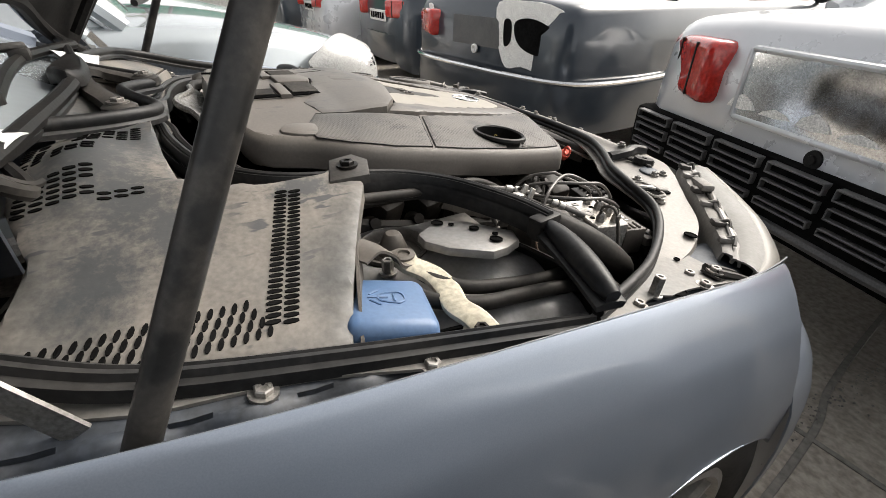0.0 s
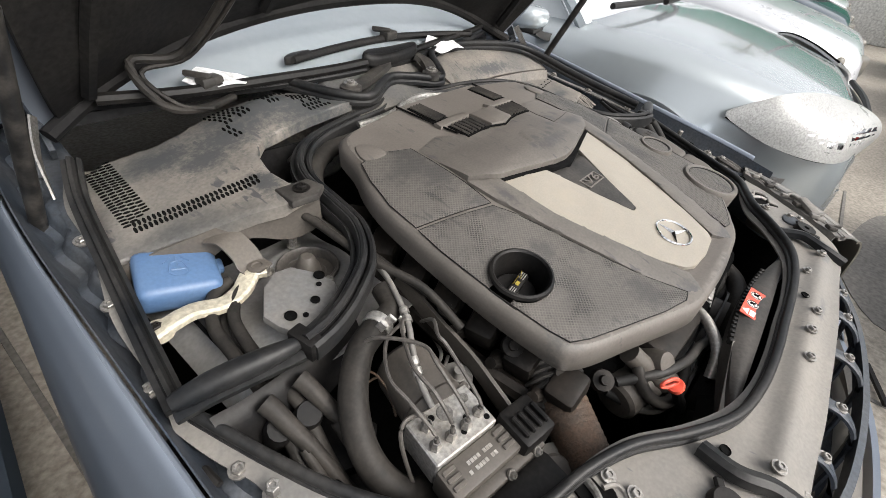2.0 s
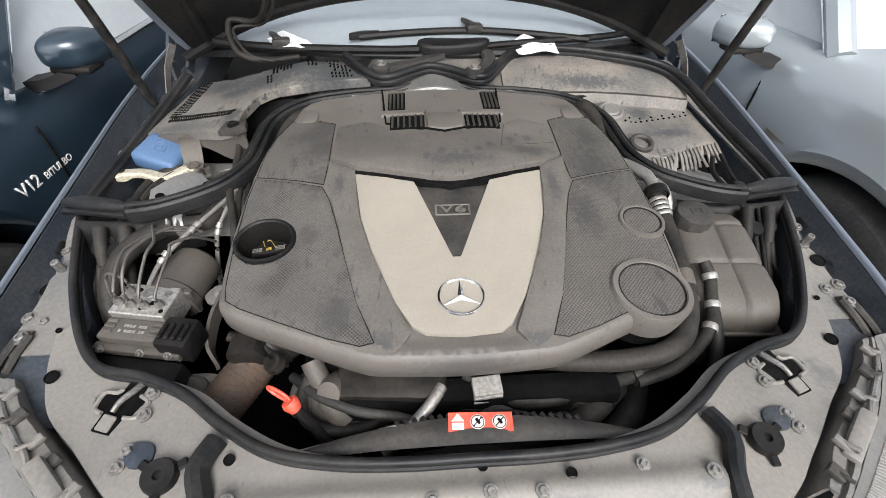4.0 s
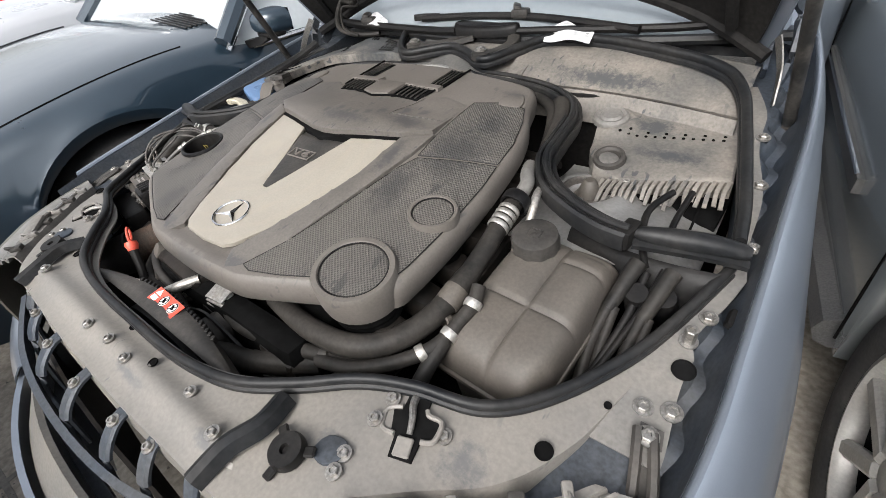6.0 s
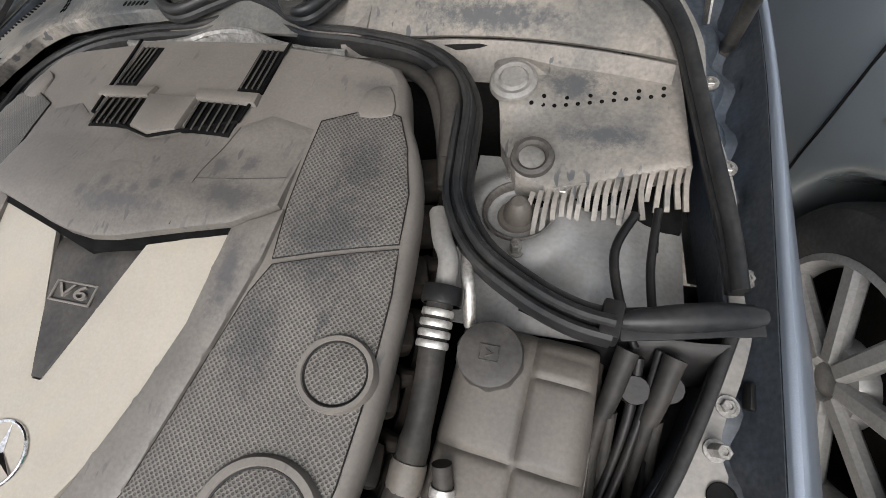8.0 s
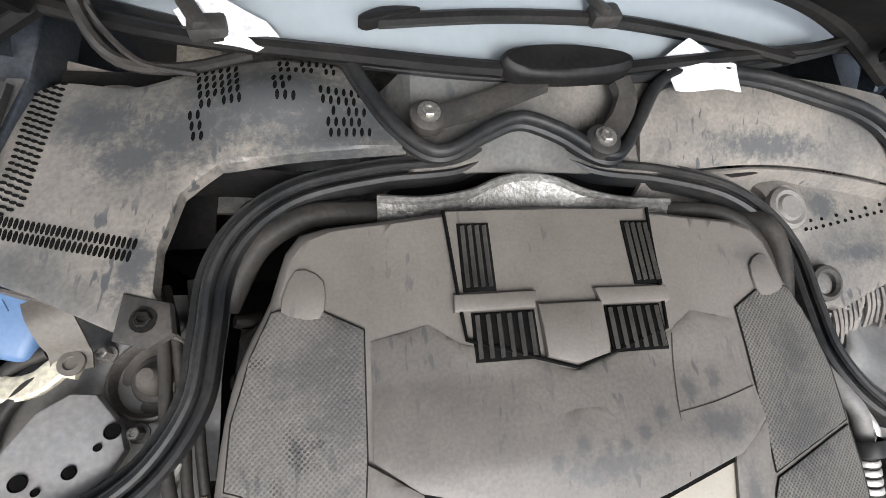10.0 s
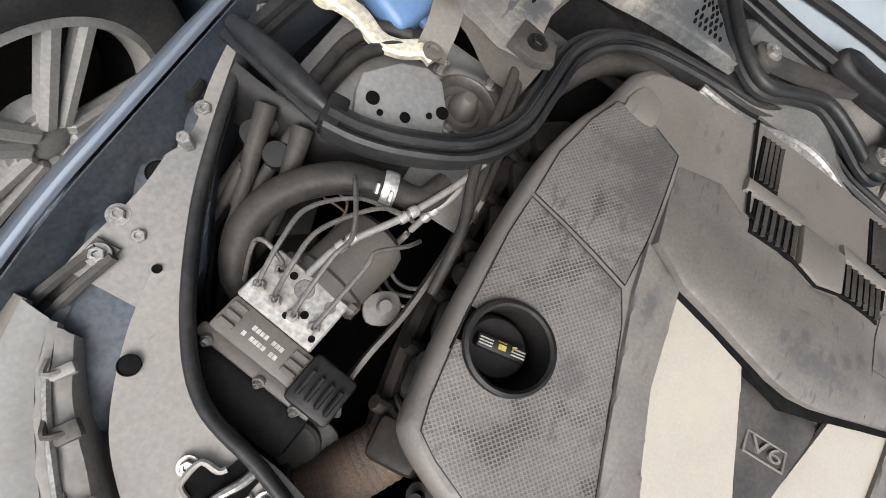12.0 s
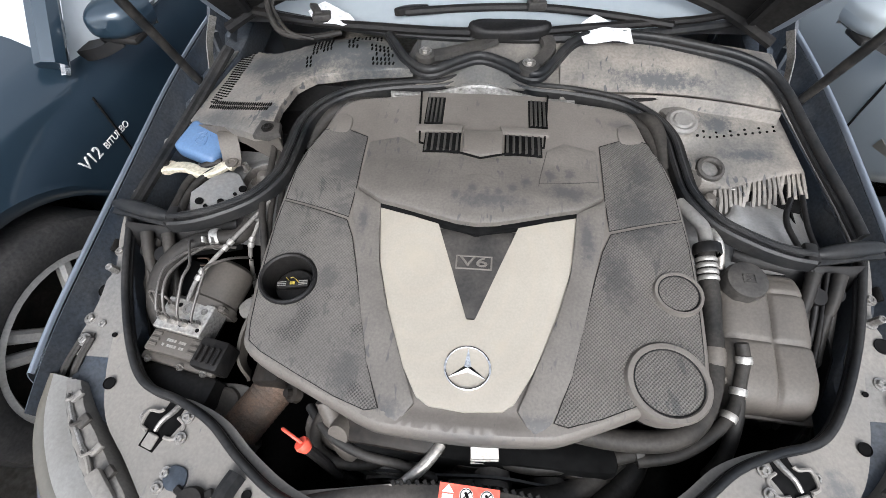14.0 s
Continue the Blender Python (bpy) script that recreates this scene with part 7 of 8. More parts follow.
for tx, ty, th in ((15, 6, 6.5), (17, 11, 7.5), (15.5, 0.5, 6), (18, -8, 7)):
    tree = thing("tree", "thin roadside tree in early leaf", "tree", "trees beyond the fence")
    r2 = random.Random(int(tx * 10 + ty))
    b = B()
    tube(b, [(tx, ty, 0), (tx + 0.1, ty, th * 0.3), (tx - 0.1, ty + 0.1, th * 0.6), (tx, ty, th)], lambda k: 0.16 * (1 - 0.9 * k), 8, 4)
    tips = []
    for k in range(26):
        h = th * r2.uniform(0.3, 0.95)
        a, l = r2.uniform(0, 6.28), r2.uniform(0.8, 1.9) * (1.15 - h / th)
        p = Vector((tx + l * math.cos(a), ty + l * math.sin(a), h + l * 0.7))
        tube(b, [(tx, ty, h), Vector((tx, ty, h)).lerp(p, 0.5) + Vector((0, 0, 0.1)), p], lambda q: 0.04 * (1.1 - q), 5, 2)
        tips.append((Vector((tx, ty, h)), p))
    part("trunk", b, M_bark, tree)
    verts, faces = [], []
    for a, p in tips:
        for k in range(70):
            c = a.lerp(p, r2.uniform(0.35, 1.1)) + Vector((r2.gauss(0, 0.22), r2.gauss(0, 0.22), r2.gauss(0, 0.2)))
            d = Vector((r2.gauss(0, 1), r2.gauss(0, 1), r2.gauss(0, 1))).normalized() * 0.05
            e = d.orthogonal().normalized() * 0.025
            i = len(verts)
            verts += [c - d, c + e, c + d, c - e]
            faces.append((i, i + 1, i + 2, i + 3))
    mesh = bpy.data.meshes.new("crown")
    mesh.from_pydata([tuple(v) for v in verts], [], faces)
    mesh.materials.append(M_leaf)
    crown = new("crown", mesh)
    crown.parent = tree
for n, pts in enumerate(([(-0.62, -2.6), (-0.66, -1.93), (-0.70, -1.49), (-0.75, -1.1), (-0.81, -0.84), (-0.86, -0.2), (-0.9, 1.5)], [(-3.5, -0.93), (-2.2, -0.9), (-0.8, -0.85), (0.8, -0.8), (3, -0.78)], [(0.9, 2.5), (0.95, 0.4), (0.98, -0.8), (1.0, -3)])):
    b = B()
    tube(b, [(x, y, ground_z(x, y) + 0.001) for x, y in pts], 0, n=12, profile=[(-0.012 + 0.004 * (n % 2), -0.004), (0.012, -0.004), (0.009, 0.002), (-0.008, 0.0025)])
    tagged(part("ground_joint", b, M_stain), "dark cracked joint in the concrete", "joint", kind="structure")
b = B()
plate(b, fine([(1.5, -0.95), (1.9, -0.8), (2.4, -0.85), (2.8, -1.0), (2.7, -1.25), (2.2, -1.35), (1.8, -1.2), (1.55, -1.15)], 4, True), lambda x, y: ground_z(x, y) + 0.004, 0.003, 0.0, 2)
tagged(part("damp_stain", b, M_stain), "dark damp stain on the concrete", "stain", kind="structure")
verts, faces = [], []
r3 = random.Random(5)
for k in range(900):
    y = r3.uniform(-2.4, 0.6)
    x = lerp(-0.9, -0.63, (0.6 - y) / 3.0 * -1 + 1) + r3.gauss(0, 0.02) if k < 500 else r3.uniform(-2.2, 2.5)
    y = y if k < 500 else r3.uniform(-2.2, 0.5)
    c = Vector((x, y, ground_z(x, y) + 0.002))
    s = r3.uniform(0.002, 0.006)
    i = len(verts)
    a = r3.uniform(0, 6.28)
    verts += [c + Vector((s * math.cos(a), s * math.sin(a), 0)), c + Vector((s * math.cos(a + 2.1), s * math.sin(a + 2.1), 0)), c + Vector((s * math.cos(a + 4.2), s * math.sin(a + 4.2), 0)), c + Vector((0, 0, s))]
    faces += [(i, i + 1, i + 3), (i + 1, i + 2, i + 3), (i + 2, i, i + 3)]
mesh = bpy.data.meshes.new("grit")
mesh.from_pydata([tuple(v) for v in verts], [], faces)
mesh.materials.append(M_rail)
tagged(new("grit", mesh), "loose grit scattered on the concrete", "grit", kind="stuff")
b = B()
tube(b, [(1.16, -0.92, 0.012), (0.96, -0.98, 0.014)], 0, n=2, profile=[(-0.008, -0.006), (0.008, -0.006), (0.008, 0.006), (-0.008, 0.006)], smooth=False)
tagged(part("black_strip", b, M_plastic_dark), "short black plastic strip lying on the ground", "strip")

# ---- things in the engine bay ----
def hose(name, label, pts, r, mat=None, sides=12, category="hose", n=6):
    b = B()
    tube(b, pts, r, sides, n)
    ob = part(name, b, mat or M_hose, angle=60)
    return tagged(ob, label, category)


def ring_on(name, parent, at, direction, r, length, mat, sides=18):
    b = B()
    m = frame_of(at, direction, (0.3, 0.2, 1))
    h = length / 2
    lathe(b, [(r * 0.9, -h), (r, -h), (r * 1.05, -h * 0.6), (r * 1.05, h * 0.6), (r, h), (r * 0.9, h)], m, sides)
    return part(name, b, mat, parent)


# brake hydraulic unit
abs_unit = thing("brake_hydraulic_unit", "aluminium brake hydraulic block with a dark grey control box", "hydraulic unit")
am = pose(-0.526, -0.112, 0.724, 4, 0, -10)
b = B()
box(b, (0.096, 0.062, 0.05), am, 0.002, 1)
block = part("valve_block", b, M_alu, abs_unit, "bright milled aluminium valve block")
for x, y, r in ((-0.03, 0.012, 0.006), (0.0, 0.014, 0.010), (0.033, 0.016, 0.006), (0.018, -0.006, 0.004), (-0.018, 0.018, 0.004), (0.004, -0.018, 0.0035), (0.04, -0.02, 0.0035)):
    b = B()
    lathe(b, [(r * 1.1, 0.0), (r, 0.0012), (r * 0.5, 0.0012), (r * 0.45, 0.0004), (0, 0.0004)], am @ Matrix.Translation((x, y, 0.025)), 16)
    part("valve_plug", b, M_steel if r > 0.0045 else M_black, block)
b = B()
box(b, (0.106, 0.040, 0.046), am @ Matrix.Translation((0.004, -0.051, -0.010)), 0.004)
ctrl = part("control_box", b, M_tank, abs_unit, "dark grey ribbed control box")
for s in (-1, 1):
    for k in range(3):
        b = B()
        box(b, (0.018, 0.006, 0.006), am @ Matrix.Translation((0.004 + s * 0.04, -0.039 - 0.010 * k, 0.013)), 0.001, 1)
        part("rib", b, M_tank, ctrl)
for k in range(2):
    for j in range(9):
        if (j * 7 + k * 3) % 5:
            b = B()
            box(b, (0.0042, 0.005, 0.0006), am @ Matrix.Translation((-0.016 + 0.005 * j, -0.046 - 0.010 * k, 0.0134)))
            part("print_bar", b, M_alu, ctrl)
b = B()
box(b, (0.15, 0.016, 0.016), am @ Matrix.Translation((0.018, -0.077, -0.010)), 0.004)
part("cover_flange", b, M_tank, abs_unit)
b = B()
box(b, (0.150, 0.052, 0.090), am @ Matrix.Translation((0.022, -0.108, -0.062)), 0.010)
front_box = part("front_box", b, M_plastic_dark, abs_unit)
b = B()
box(b, (0.032, 0.002, 0.018), am @ Matrix.Translation((0.015, -0.135, -0.05)), 0.0005, 1)
part("label", b, M_label_white, front_box)
for x in (-0.04, 0.028, 0.075):
    p = am @ Vector((x, -0.083, -0.003))
    bolt(ctrl, tuple(p), 0.0045, (0, -0.8, 0.6))
b = B()
box(b, (0.055, 0.055, 0.05), am @ Matrix.Translation((0.082, -0.052, -0.002)), 0.006)
for k in range(4):
    box(b, (0.006, 0.03, 0.012), am @ Matrix.Translation((0.064 + 0.012 * k, -0.055, 0.025)), 0.002, 1)
part("connector", b, M_plastic_dark, abs_unit)
b = B()
lathe(b, [(0.0, 0.104), (0.030, 0.102), (0.040, 0.094), (0.044, 0.080), (0.044, 0.02), (0.047, 0.016), (0.047, 0.0), (0.0, 0.0)], frame_of(am @ Vector((0.012, 0.030, -0.018)), am.to_3x3() @ Vector((0.06, 1, 0.05)), (0, 0, 1)), 32)
box(b, (0.10, 0.012, 0.06), am @ Matrix.Translation((0.008, 0.034, -0.016)), 0.003, 1)
part("pump_motor", b, M_tank, abs_unit, "dusty grey round pump motor")
PIPES = [
    [(-0.036, -0.012, 0.025), (-0.037, -0.008, 0.05), (-0.045, 0.03, 0.070), (-0.048, 0.07, 0.075), (-0.02, 0.115, 0.07), (0.02, 0.135, 0.06)],
    [(-0.014, -0.014, 0.025), (-0.015, -0.010, 0.055), (-0.020, 0.02, 0.082), (-0.022, 0.06, 0.088), (0.006, 0.12, 0.08), (0.04, 0.145, 0.05)],
    [(0.010, -0.014, 0.025), (0.009, -0.008, 0.055), (0.004, 0.045, 0.085), (0.004, 0.075, 0.09), (-0.03, 0.12, 0.08), (-0.05, 0.14, 0.05)],
    [(0.034, -0.010, 0.025), (0.034, -0.006, 0.05), (0.034, 0.06, 0.08), (0.032, 0.078, 0.085), (0.052, 0.11, 0.07), (0.06, 0.14, 0.03)],
    [(-0.030, 0.012, 0.025), (-0.034, 0.018, 0.05), (-0.06, 0.02, 0.06), (-0.068, 0.01, 0.03), (-0.06, -0.02, -0.05)],
]
for p in PIPES:
    b = B()
    tube(b, [am @ Vector(q) for q in p], 0.0026, 8, 6)
    pipe = part("brake_pipe", b, M_pipe, abs_unit)
    b = B()
    lathe(b, [(0.0075, 0.0), (0.0075, 0.008), (0.005, 0.014), (0.0035, 0.014)], am @ Matrix.Translation(p[0]), 6)
    part("pipe_nut", b, M_steel, pipe)
b = B()
slab(b, fine([(-0.555, -0.225), (-0.54, -0.245), (-0.44, -0.25), (-0.40, -0.232), (-0.40, -0.21), (-0.43, -0.20), (-0.52, -0.205)], 3, True), 0.655, 0.012, 0.005)
part("mounting_plate", b, M_rail, abs_unit)

# hoses on the passenger side
h1 = hose("coolant_hose", "thick dusty black coolant hose with a bright clamp", [(-0.452, 0.085, 0.785), (-0.468, 0.05, 0.782), (-0.509, 0.036, 0.786), (-0.555, 0.02, 0.782), (-0.60, -0.022, 0.760), (-0.617, -0.07, 0.72), (-0.60, -0.11, 0.68), (-0.55, -0.13, 0.645)], lambda k: 0.0185 if k > 0.24 else 0.016)
ring_on("clamp", h1, (-0.506, 0.037, 0.786), (-1, -0.3, -0.02), 0.0200, 0.016, M_alu)
for k in (-1, 1):
    b = B()
    box(b, (0.004, 0.012, 0.02), pose(-0.508 + 0.008 * k, 0.02, 0.805, 30, 0, 15), 0.001, 1)
    part("clamp_ear", b, M_alu, h1)
for pts, sl in (([(-0.425, 0.13, 0.80), (-0.445, 0.075, 0.80), (-0.476, 0.012, 0.795), (-0.50, -0.022, 0.783), (-0.519, -0.05, 0.77), (-0.53, -0.085, 0.752)], ((-0.474, 0.015, 0.795), (-0.514, -0.042, 0.774))), ([(-0.428, 0.12, 0.795), (-0.438, 0.075, 0.785), (-0.452, 0.045, 0.757), (-0.46, 0.025, 0.71), (-0.467, 0.012, 0.666), (-0.47, 0.0, 0.62)], ((-0.450, 0.05, 0.762), (-0.466, 0.014, 0.675)))):
    h = hose("braided_line", "steel braided fluid line with crimped silver sleeves", pts, 0.0043, M_rail, 9, "fluid line")
    for k, at in enumerate(sl):
        i = min(range(len(pts)), key=lambda q: (Vector(pts[q]) - Vector(at)).length)
        d = Vector(pts[min(i + 1, len(pts) - 1)]) - Vector(pts[max(i - 1, 0)])
        for e in (-0.010, 0.004):
            ring_on("sleeve", h, Vector(at) + d.normalized() * e, d, 0.0064, 0.010, M_alu, 12)
for pts, r in (([(-0.46, 0.31, 0.83), (-0.447, 0.25, 0.822), (-0.44, 0.18, 0.812), (-0.432, 0.11, 0.805), (-0.41, 0.04, 0.79), (-0.40, -0.03, 0.75)], 0.007), ([(-0.455, 0.32, 0.82), (-0.436, 0.25, 0.815), (-0.425, 0.17, 0.80), (-0.415, 0.09, 0.79), (-0.40, 0.02, 0.77)], 0.006), ([(-0.43, 0.33, 0.81), (-0.42, 0.25, 0.80), (-0.41, 0.15, 0.79), (-0.40, 0.07, 0.77)], 0.006)):
    hose("fluid_pipe", "dusty fluid pipe running beside the strut tower", pts, r, None, 9, "pipe")
for pts, r in (([(-0.590, 0.262, 0.772), (-0.625, 0.245, 0.772), (-0.648, 0.20, 0.766), (-0.652, 0.15, 0.760), (-0.655, 0.09, 0.752), (-0.66, 0.04, 0.74), (-0.672, -0.05, 0.68), (-0.66, -0.13, 0.62)], 0.009), ([(-0.560, 0.240, 0.778), (-0.595, 0.228, 0.776), (-0.622, 0.195, 0.770), (-0.632, 0.15, 0.764), (-0.634, 0.10, 0.755), (-0.634, 0.03, 0.742), (-0.64, -0.04, 0.68), (-0.625, -0.12, 0.62)], 0.0085), ([(-0.61, 0.24, 0.755), (-0.64, 0.19, 0.758), (-0.645, 0.13, 0.75), (-0.645, 0.08, 0.745)], 0.006), ([(-0.65, -0.10, 0.70), (-0.62, -0.17, 0.66), (-0.56, -0.20, 0.64), (-0.52, -0.22, 0.62)], 0.006), ([(-0.66, -0.02, 0.66), (-0.63, -0.14, 0.63), (-0.58, -0.22, 0.60)], 0.008), ([(-0.57, -0.18, 0.66), (-0.54, -0.235, 0.645), (-0.46, -0.26, 0.64)], 0.005)):
    hose("wiring_loom", "taped black wiring loom in the bay corner", pts, r, M_hose, 9, "wiring loom")
for s in (-1, 1):
    for x, y in ((0.668, 0.038), (0.634, 0.030)):
        b = B()
        lathe(b, [(0.0, 0.03), (0.015, 0.03), (0.018, 0.02), (0.017, -0.03), (0.013, -0.04), (0.012, -0.06)], pose(s * x, y, 0.722, 25, 0, 0), 14)
        tagged(part("cable_plug", b, M_plastic_dark), "dusty black cable plug under the partition", "plug", "cable plugs")
b = B()
slab(b, [(-0.66, 0.06), (-0.58, 0.045), (-0.56, -0.02), (-0.60, -0.05), (-0.65, -0.03)], 0.68, 0.02, 0.004)
tagged(part("relay_box", b, M_plastic_dark), "black plastic relay box below the partition", "relay box")
for pts in ([(-0.575, 0.03, 0.72), (-0.54, 0.02, 0.735), (-0.535, -0.01, 0.725), (-0.545, -0.04, 0.70)], [(-0.57, 0.02, 0.71), (-0.53, 0.01, 0.722), (-0.528, -0.02, 0.71)]):
    hose("copper_wire", "thin orange brown wire loop", pts, 0.0018, M_rust, 6, "wire")

# washer bottle neck and its cap
washer = thing("washer_filler", "blue hinged washer cap on a yellowed white filler neck", "filler cap")
wm = frame_of((-0.639, 0.302, 0.796), (0.14, -0.22, 1), (0.28, 1, 0))
b = B()
box(b, (0.106, 0.088, 0.046), wm @ Matrix.Translation((0, 0, -0.014)), 0.013, 3)
box(b, (0.02, 0.025, 0.012), wm @ Matrix.Translation((0.052, 0.01, -0.012)), 0.004)
wcap = part("cap", b, M_blue, washer, "blue plastic cap with an embossed symbol")
b = B()
for p in ([(-0.012, -0.006), (-0.008, 0.010), (0.0, 0.014), (0.008, 0.010), (0.012, -0.006), (0.006, -0.012), (-0.006, -0.012), (-0.012, -0.006)], [(0, 0.004), (0, 0.024)], [(-0.016, 0.012), (-0.006, 0.022)], [(0.016, 0.012), (0.006, 0.022)], [(-0.008, -0.002), (0.008, -0.002)]):
    tube(b, [wm @ Vector((x, y - 0.003, 0.0094)) for x, y in p], 0.0011, 5, 3)
part("washer_symbol", b, M_blue, wcap)
b = B()
line = smooth_line([(-0.712, 0.226, 0.780), (-0.685, 0.228, 0.784), (-0.655, 0.232, 0.781), (-0.62, 0.222, 0.776), (-0.59, 0.226, 0.780), (-0.565, 0.243, 0.785), (-0.545, 0.24, 0.784)], 5)
tube(b, line, 0, n=1, smooth=False, profile=[(-0.013, -0.006), (0.013, -0.006), (0.014, 0.002), (0.010, 0.005), (-0.010, 0.004), (-0.014, 0.001)])
lathe(b, [(0.019, -0.006), (0.019, 0.003), (0.010, 0.004), (0.0, 0.004)], Matrix.Translation((-0.702, 0.232, 0.777)), 18)
neck = part("filler_neck", b, M_white, washer, "yellowed white plastic neck")
bolt(neck, (-0.702, 0.232, 0.782), 0.0075, (0, 0, 1), mat=M_engine)
b = B()
tube(b, [(-0.578, 0.315, 0.822), (-0.566, 0.292, 0.824), (-0.558, 0.268, 0.806), (-0.556, 0.255, 0.789), (-0.552, 0.235, 0.786)], 0, n=4, profile=[(-0.021, -0.0015), (0.021, -0.0015), (0.021, 0.0015), (-0.021, 0.0015)])
lathe(b, [(0.014, 0.0), (0.014, 0.005), (0.008, 0.006), (0.007, 0.003), (0, 0.003)], Matrix.Translation((-0.553, 0.244, 0.787)), 18)
tagged(part("steel_bracket", b, M_tank), "bent grey steel bracket bolted on the tower", "bracket")

# coolant tank
tank = thing("coolant_tank", "dusty grey brown plastic coolant tank with a black screw cap", "coolant tank")
tm = pose(0.517, -0.062, 0.70, 9, 0, -4)
b = B()


def shell_at(u, v):
    X, Y = 2 * u - 1, 2 * v - 1
    edge = max(abs(X), abs(Y))
    taper = 1 - 0.16 * max(0.0, (-0.55 - Y) / 0.45) - 0.05 * max(0.0, Y)
    x, y = -0.004 + 0.085 * X * taper * (1 - 0.03 * edge ** 8), 0.129 * Y
    h = 0.060 * (1 - abs(X) ** 7) ** 0.45 * (1 - abs(Y) ** 7) ** 0.45 + 0.006 * Y
    seam = math.exp(-((x - 0.004) / 0.0035) ** 2) + math.exp(-((y + 0.012) / 0.0035) ** 2)
    seam += math.exp(-((y - 0.078) / 0.0035) ** 2) * (1 if x > 0.004 else 0)
    bulge = 0.006 * abs(math.sin(math.pi * (x - 0.004) / 0.09)) ** 0.5 * abs(math.sin(math.pi * (y + 0.012) / 0.118)) ** 0.5
    return tm @ Vector((x, y, (h + bulge - 0.0035 * min(1, seam)) * (1 if edge < 0.999 else 0) - 0.002))


sheet(b, shell_at, 64, 80)
part("upper_shell", b, M_tank, tank)
b = B()
box(b, (0.172, 0.262, 0.012), tm @ Matrix.Translation((-0.004, -0.003, -0.005)), 0.005)
part("seam_flange", b, M_tank, tank)
b = B()
box(b, (0.155, 0.24, 0.16), tm @ Matrix.Translation((-0.004, -0.003, -0.09)), 0.03, 3)
part("lower_shell", b, M_plastic, tank)
cm = pose(0.481, 0.016, 0.772, 8, 0, 0)
b = B()
lathe(b, [(0.036, -0.02), (0.038, -0.004), (0.033, -0.002)], cm, 36)
part("tank_neck", b, M_tank, tank)
b = B()
sides = 40
prof = [(0.0, 0.031), (0.026, 0.031), (0.034, 0.028), (0.0365, 0.022), (0.0365, 0.002), (0.033, 0.0)]
rings = []
for r, z in prof:
    rings.append([b.verts.new(cm @ Vector(((r - (0.0014 if (k % 4) < 2 and r > 0.036 else 0)) * math.cos(2 * math.pi * k / sides), (r - (0.0014 if (k % 4) < 2 and r > 0.036 else 0)) * math.sin(2 * math.pi * k / sides), z))) for k in range(sides)] if r else [b.verts.new(cm @ Vector((0, 0, z)))])
for a, c in zip(rings, rings[1:]):
    for k in range(sides):
        j = (k + 1) % sides
        b.faces.new((a[0], c[k], c[j]) if len(a) == 1 else (a[k], c[k], c[j], a[j]))
scap = part("screw_cap", b, M_plastic, tank, "black ribbed screw cap")
b = B()
for p in ([(-0.010, -0.008), (-0.010, 0.008), (0.010, 0.008), (0.010, -0.008), (-0.010, -0.008)], [(-0.004, 0.004), (0.004, 0.0), (-0.004, -0.004)]):
    tube(b, [cm @ Vector((x, y, 0.0316)) for x, y in p], 0.0008, 5, 1, smooth=False)
part("cap_symbol", b, M_plastic, scap)
b = B()
lathe(b, [(0.006, 0), (0.006, 0.035), (0.009, 0.036), (0.009, 0.045), (0.006, 0.046)], tm @ pose(-0.078, -0.05, 0.025, 60, -20, 0), 12)
part("hose_spigot", b, M_tank, tank)

# driver side hoses
h2 = hose("coolant_hose", "thick dusty black coolant hose curving round the engine", [(0.418, 0.06, 0.806), (0.417, 0.03, 0.797), (0.419, -0.03, 0.776), (0.414, -0.11, 0.748), (0.402, -0.17, 0.734), (0.372, -0.222, 0.726), (0.325, -0.25, 0.722), (0.262, -0.256, 0.716), (0.20, -0.25, 0.708), (0.12, -0.235, 0.70)], lambda k: 0.0155 if k < 0.28 else 0.0178)
for k in range(4):
    ring_on("ribbed_sleeve", h2, (0.4172, 0.046 - 0.011 * k, 0.801 - 0.0032 * k), (0, -1, -0.3), 0.0175, 0.008, M_alu)
ring_on("sleeve", h2, (0.414, -0.115, 0.7465), (-0.08, -1, -0.33), 0.0188, 0.03, M_tank)
ring_on("coupling", h2, (0.42, 0.064, 0.808), (0, -1, -0.25), 0.023, 0.02, M_plastic_dark)
hose("metal_pipe", "bare metal pipe stub above the coolant hose", [(0.42, 0.07, 0.81), (0.418, 0.105, 0.82), (0.405, 0.13, 0.822), (0.39, 0.17, 0.815)], 0.012, M_rail, 12, "pipe")
hose("metal_pipe", "thin bent aluminium pipe beside the hose", [(0.452, 0.045, 0.78), (0.447, 0.075, 0.806), (0.44, 0.10, 0.81), (0.43, 0.15, 0.80)], 0.007, M_alu, 10, "pipe")
h3 = hose("overflow_hose", "thin black overflow hose with crimped clamps", [(0.452, -0.098, 0.772), (0.456, -0.122, 0.758), (0.45, -0.15, 0.744), (0.444, -0.174, 0.733), (0.428, -0.205, 0.724), (0.39, -0.24, 0.712), (0.34, -0.268, 0.70), (0.28, -0.28, 0.69)], 0.0105)
for at, d in (((0.456, -0.122, 0.758), (0, -1, -0.5)), ((0.446, -0.168, 0.735), (-0.2, -1, -0.4)), ((0.426, -0.207, 0.7235), (-0.6, -1, -0.3))):
    ring_on("clamp", h3, at, d, 0.0125, 0.012, M_alu)
hose("branch_hose", "short black hose running down behind the panel", [(0.444, -0.178, 0.731), (0.44, -0.215, 0.71), (0.432, -0.255, 0.67), (0.42, -0.28, 0.62)], 0.0115)
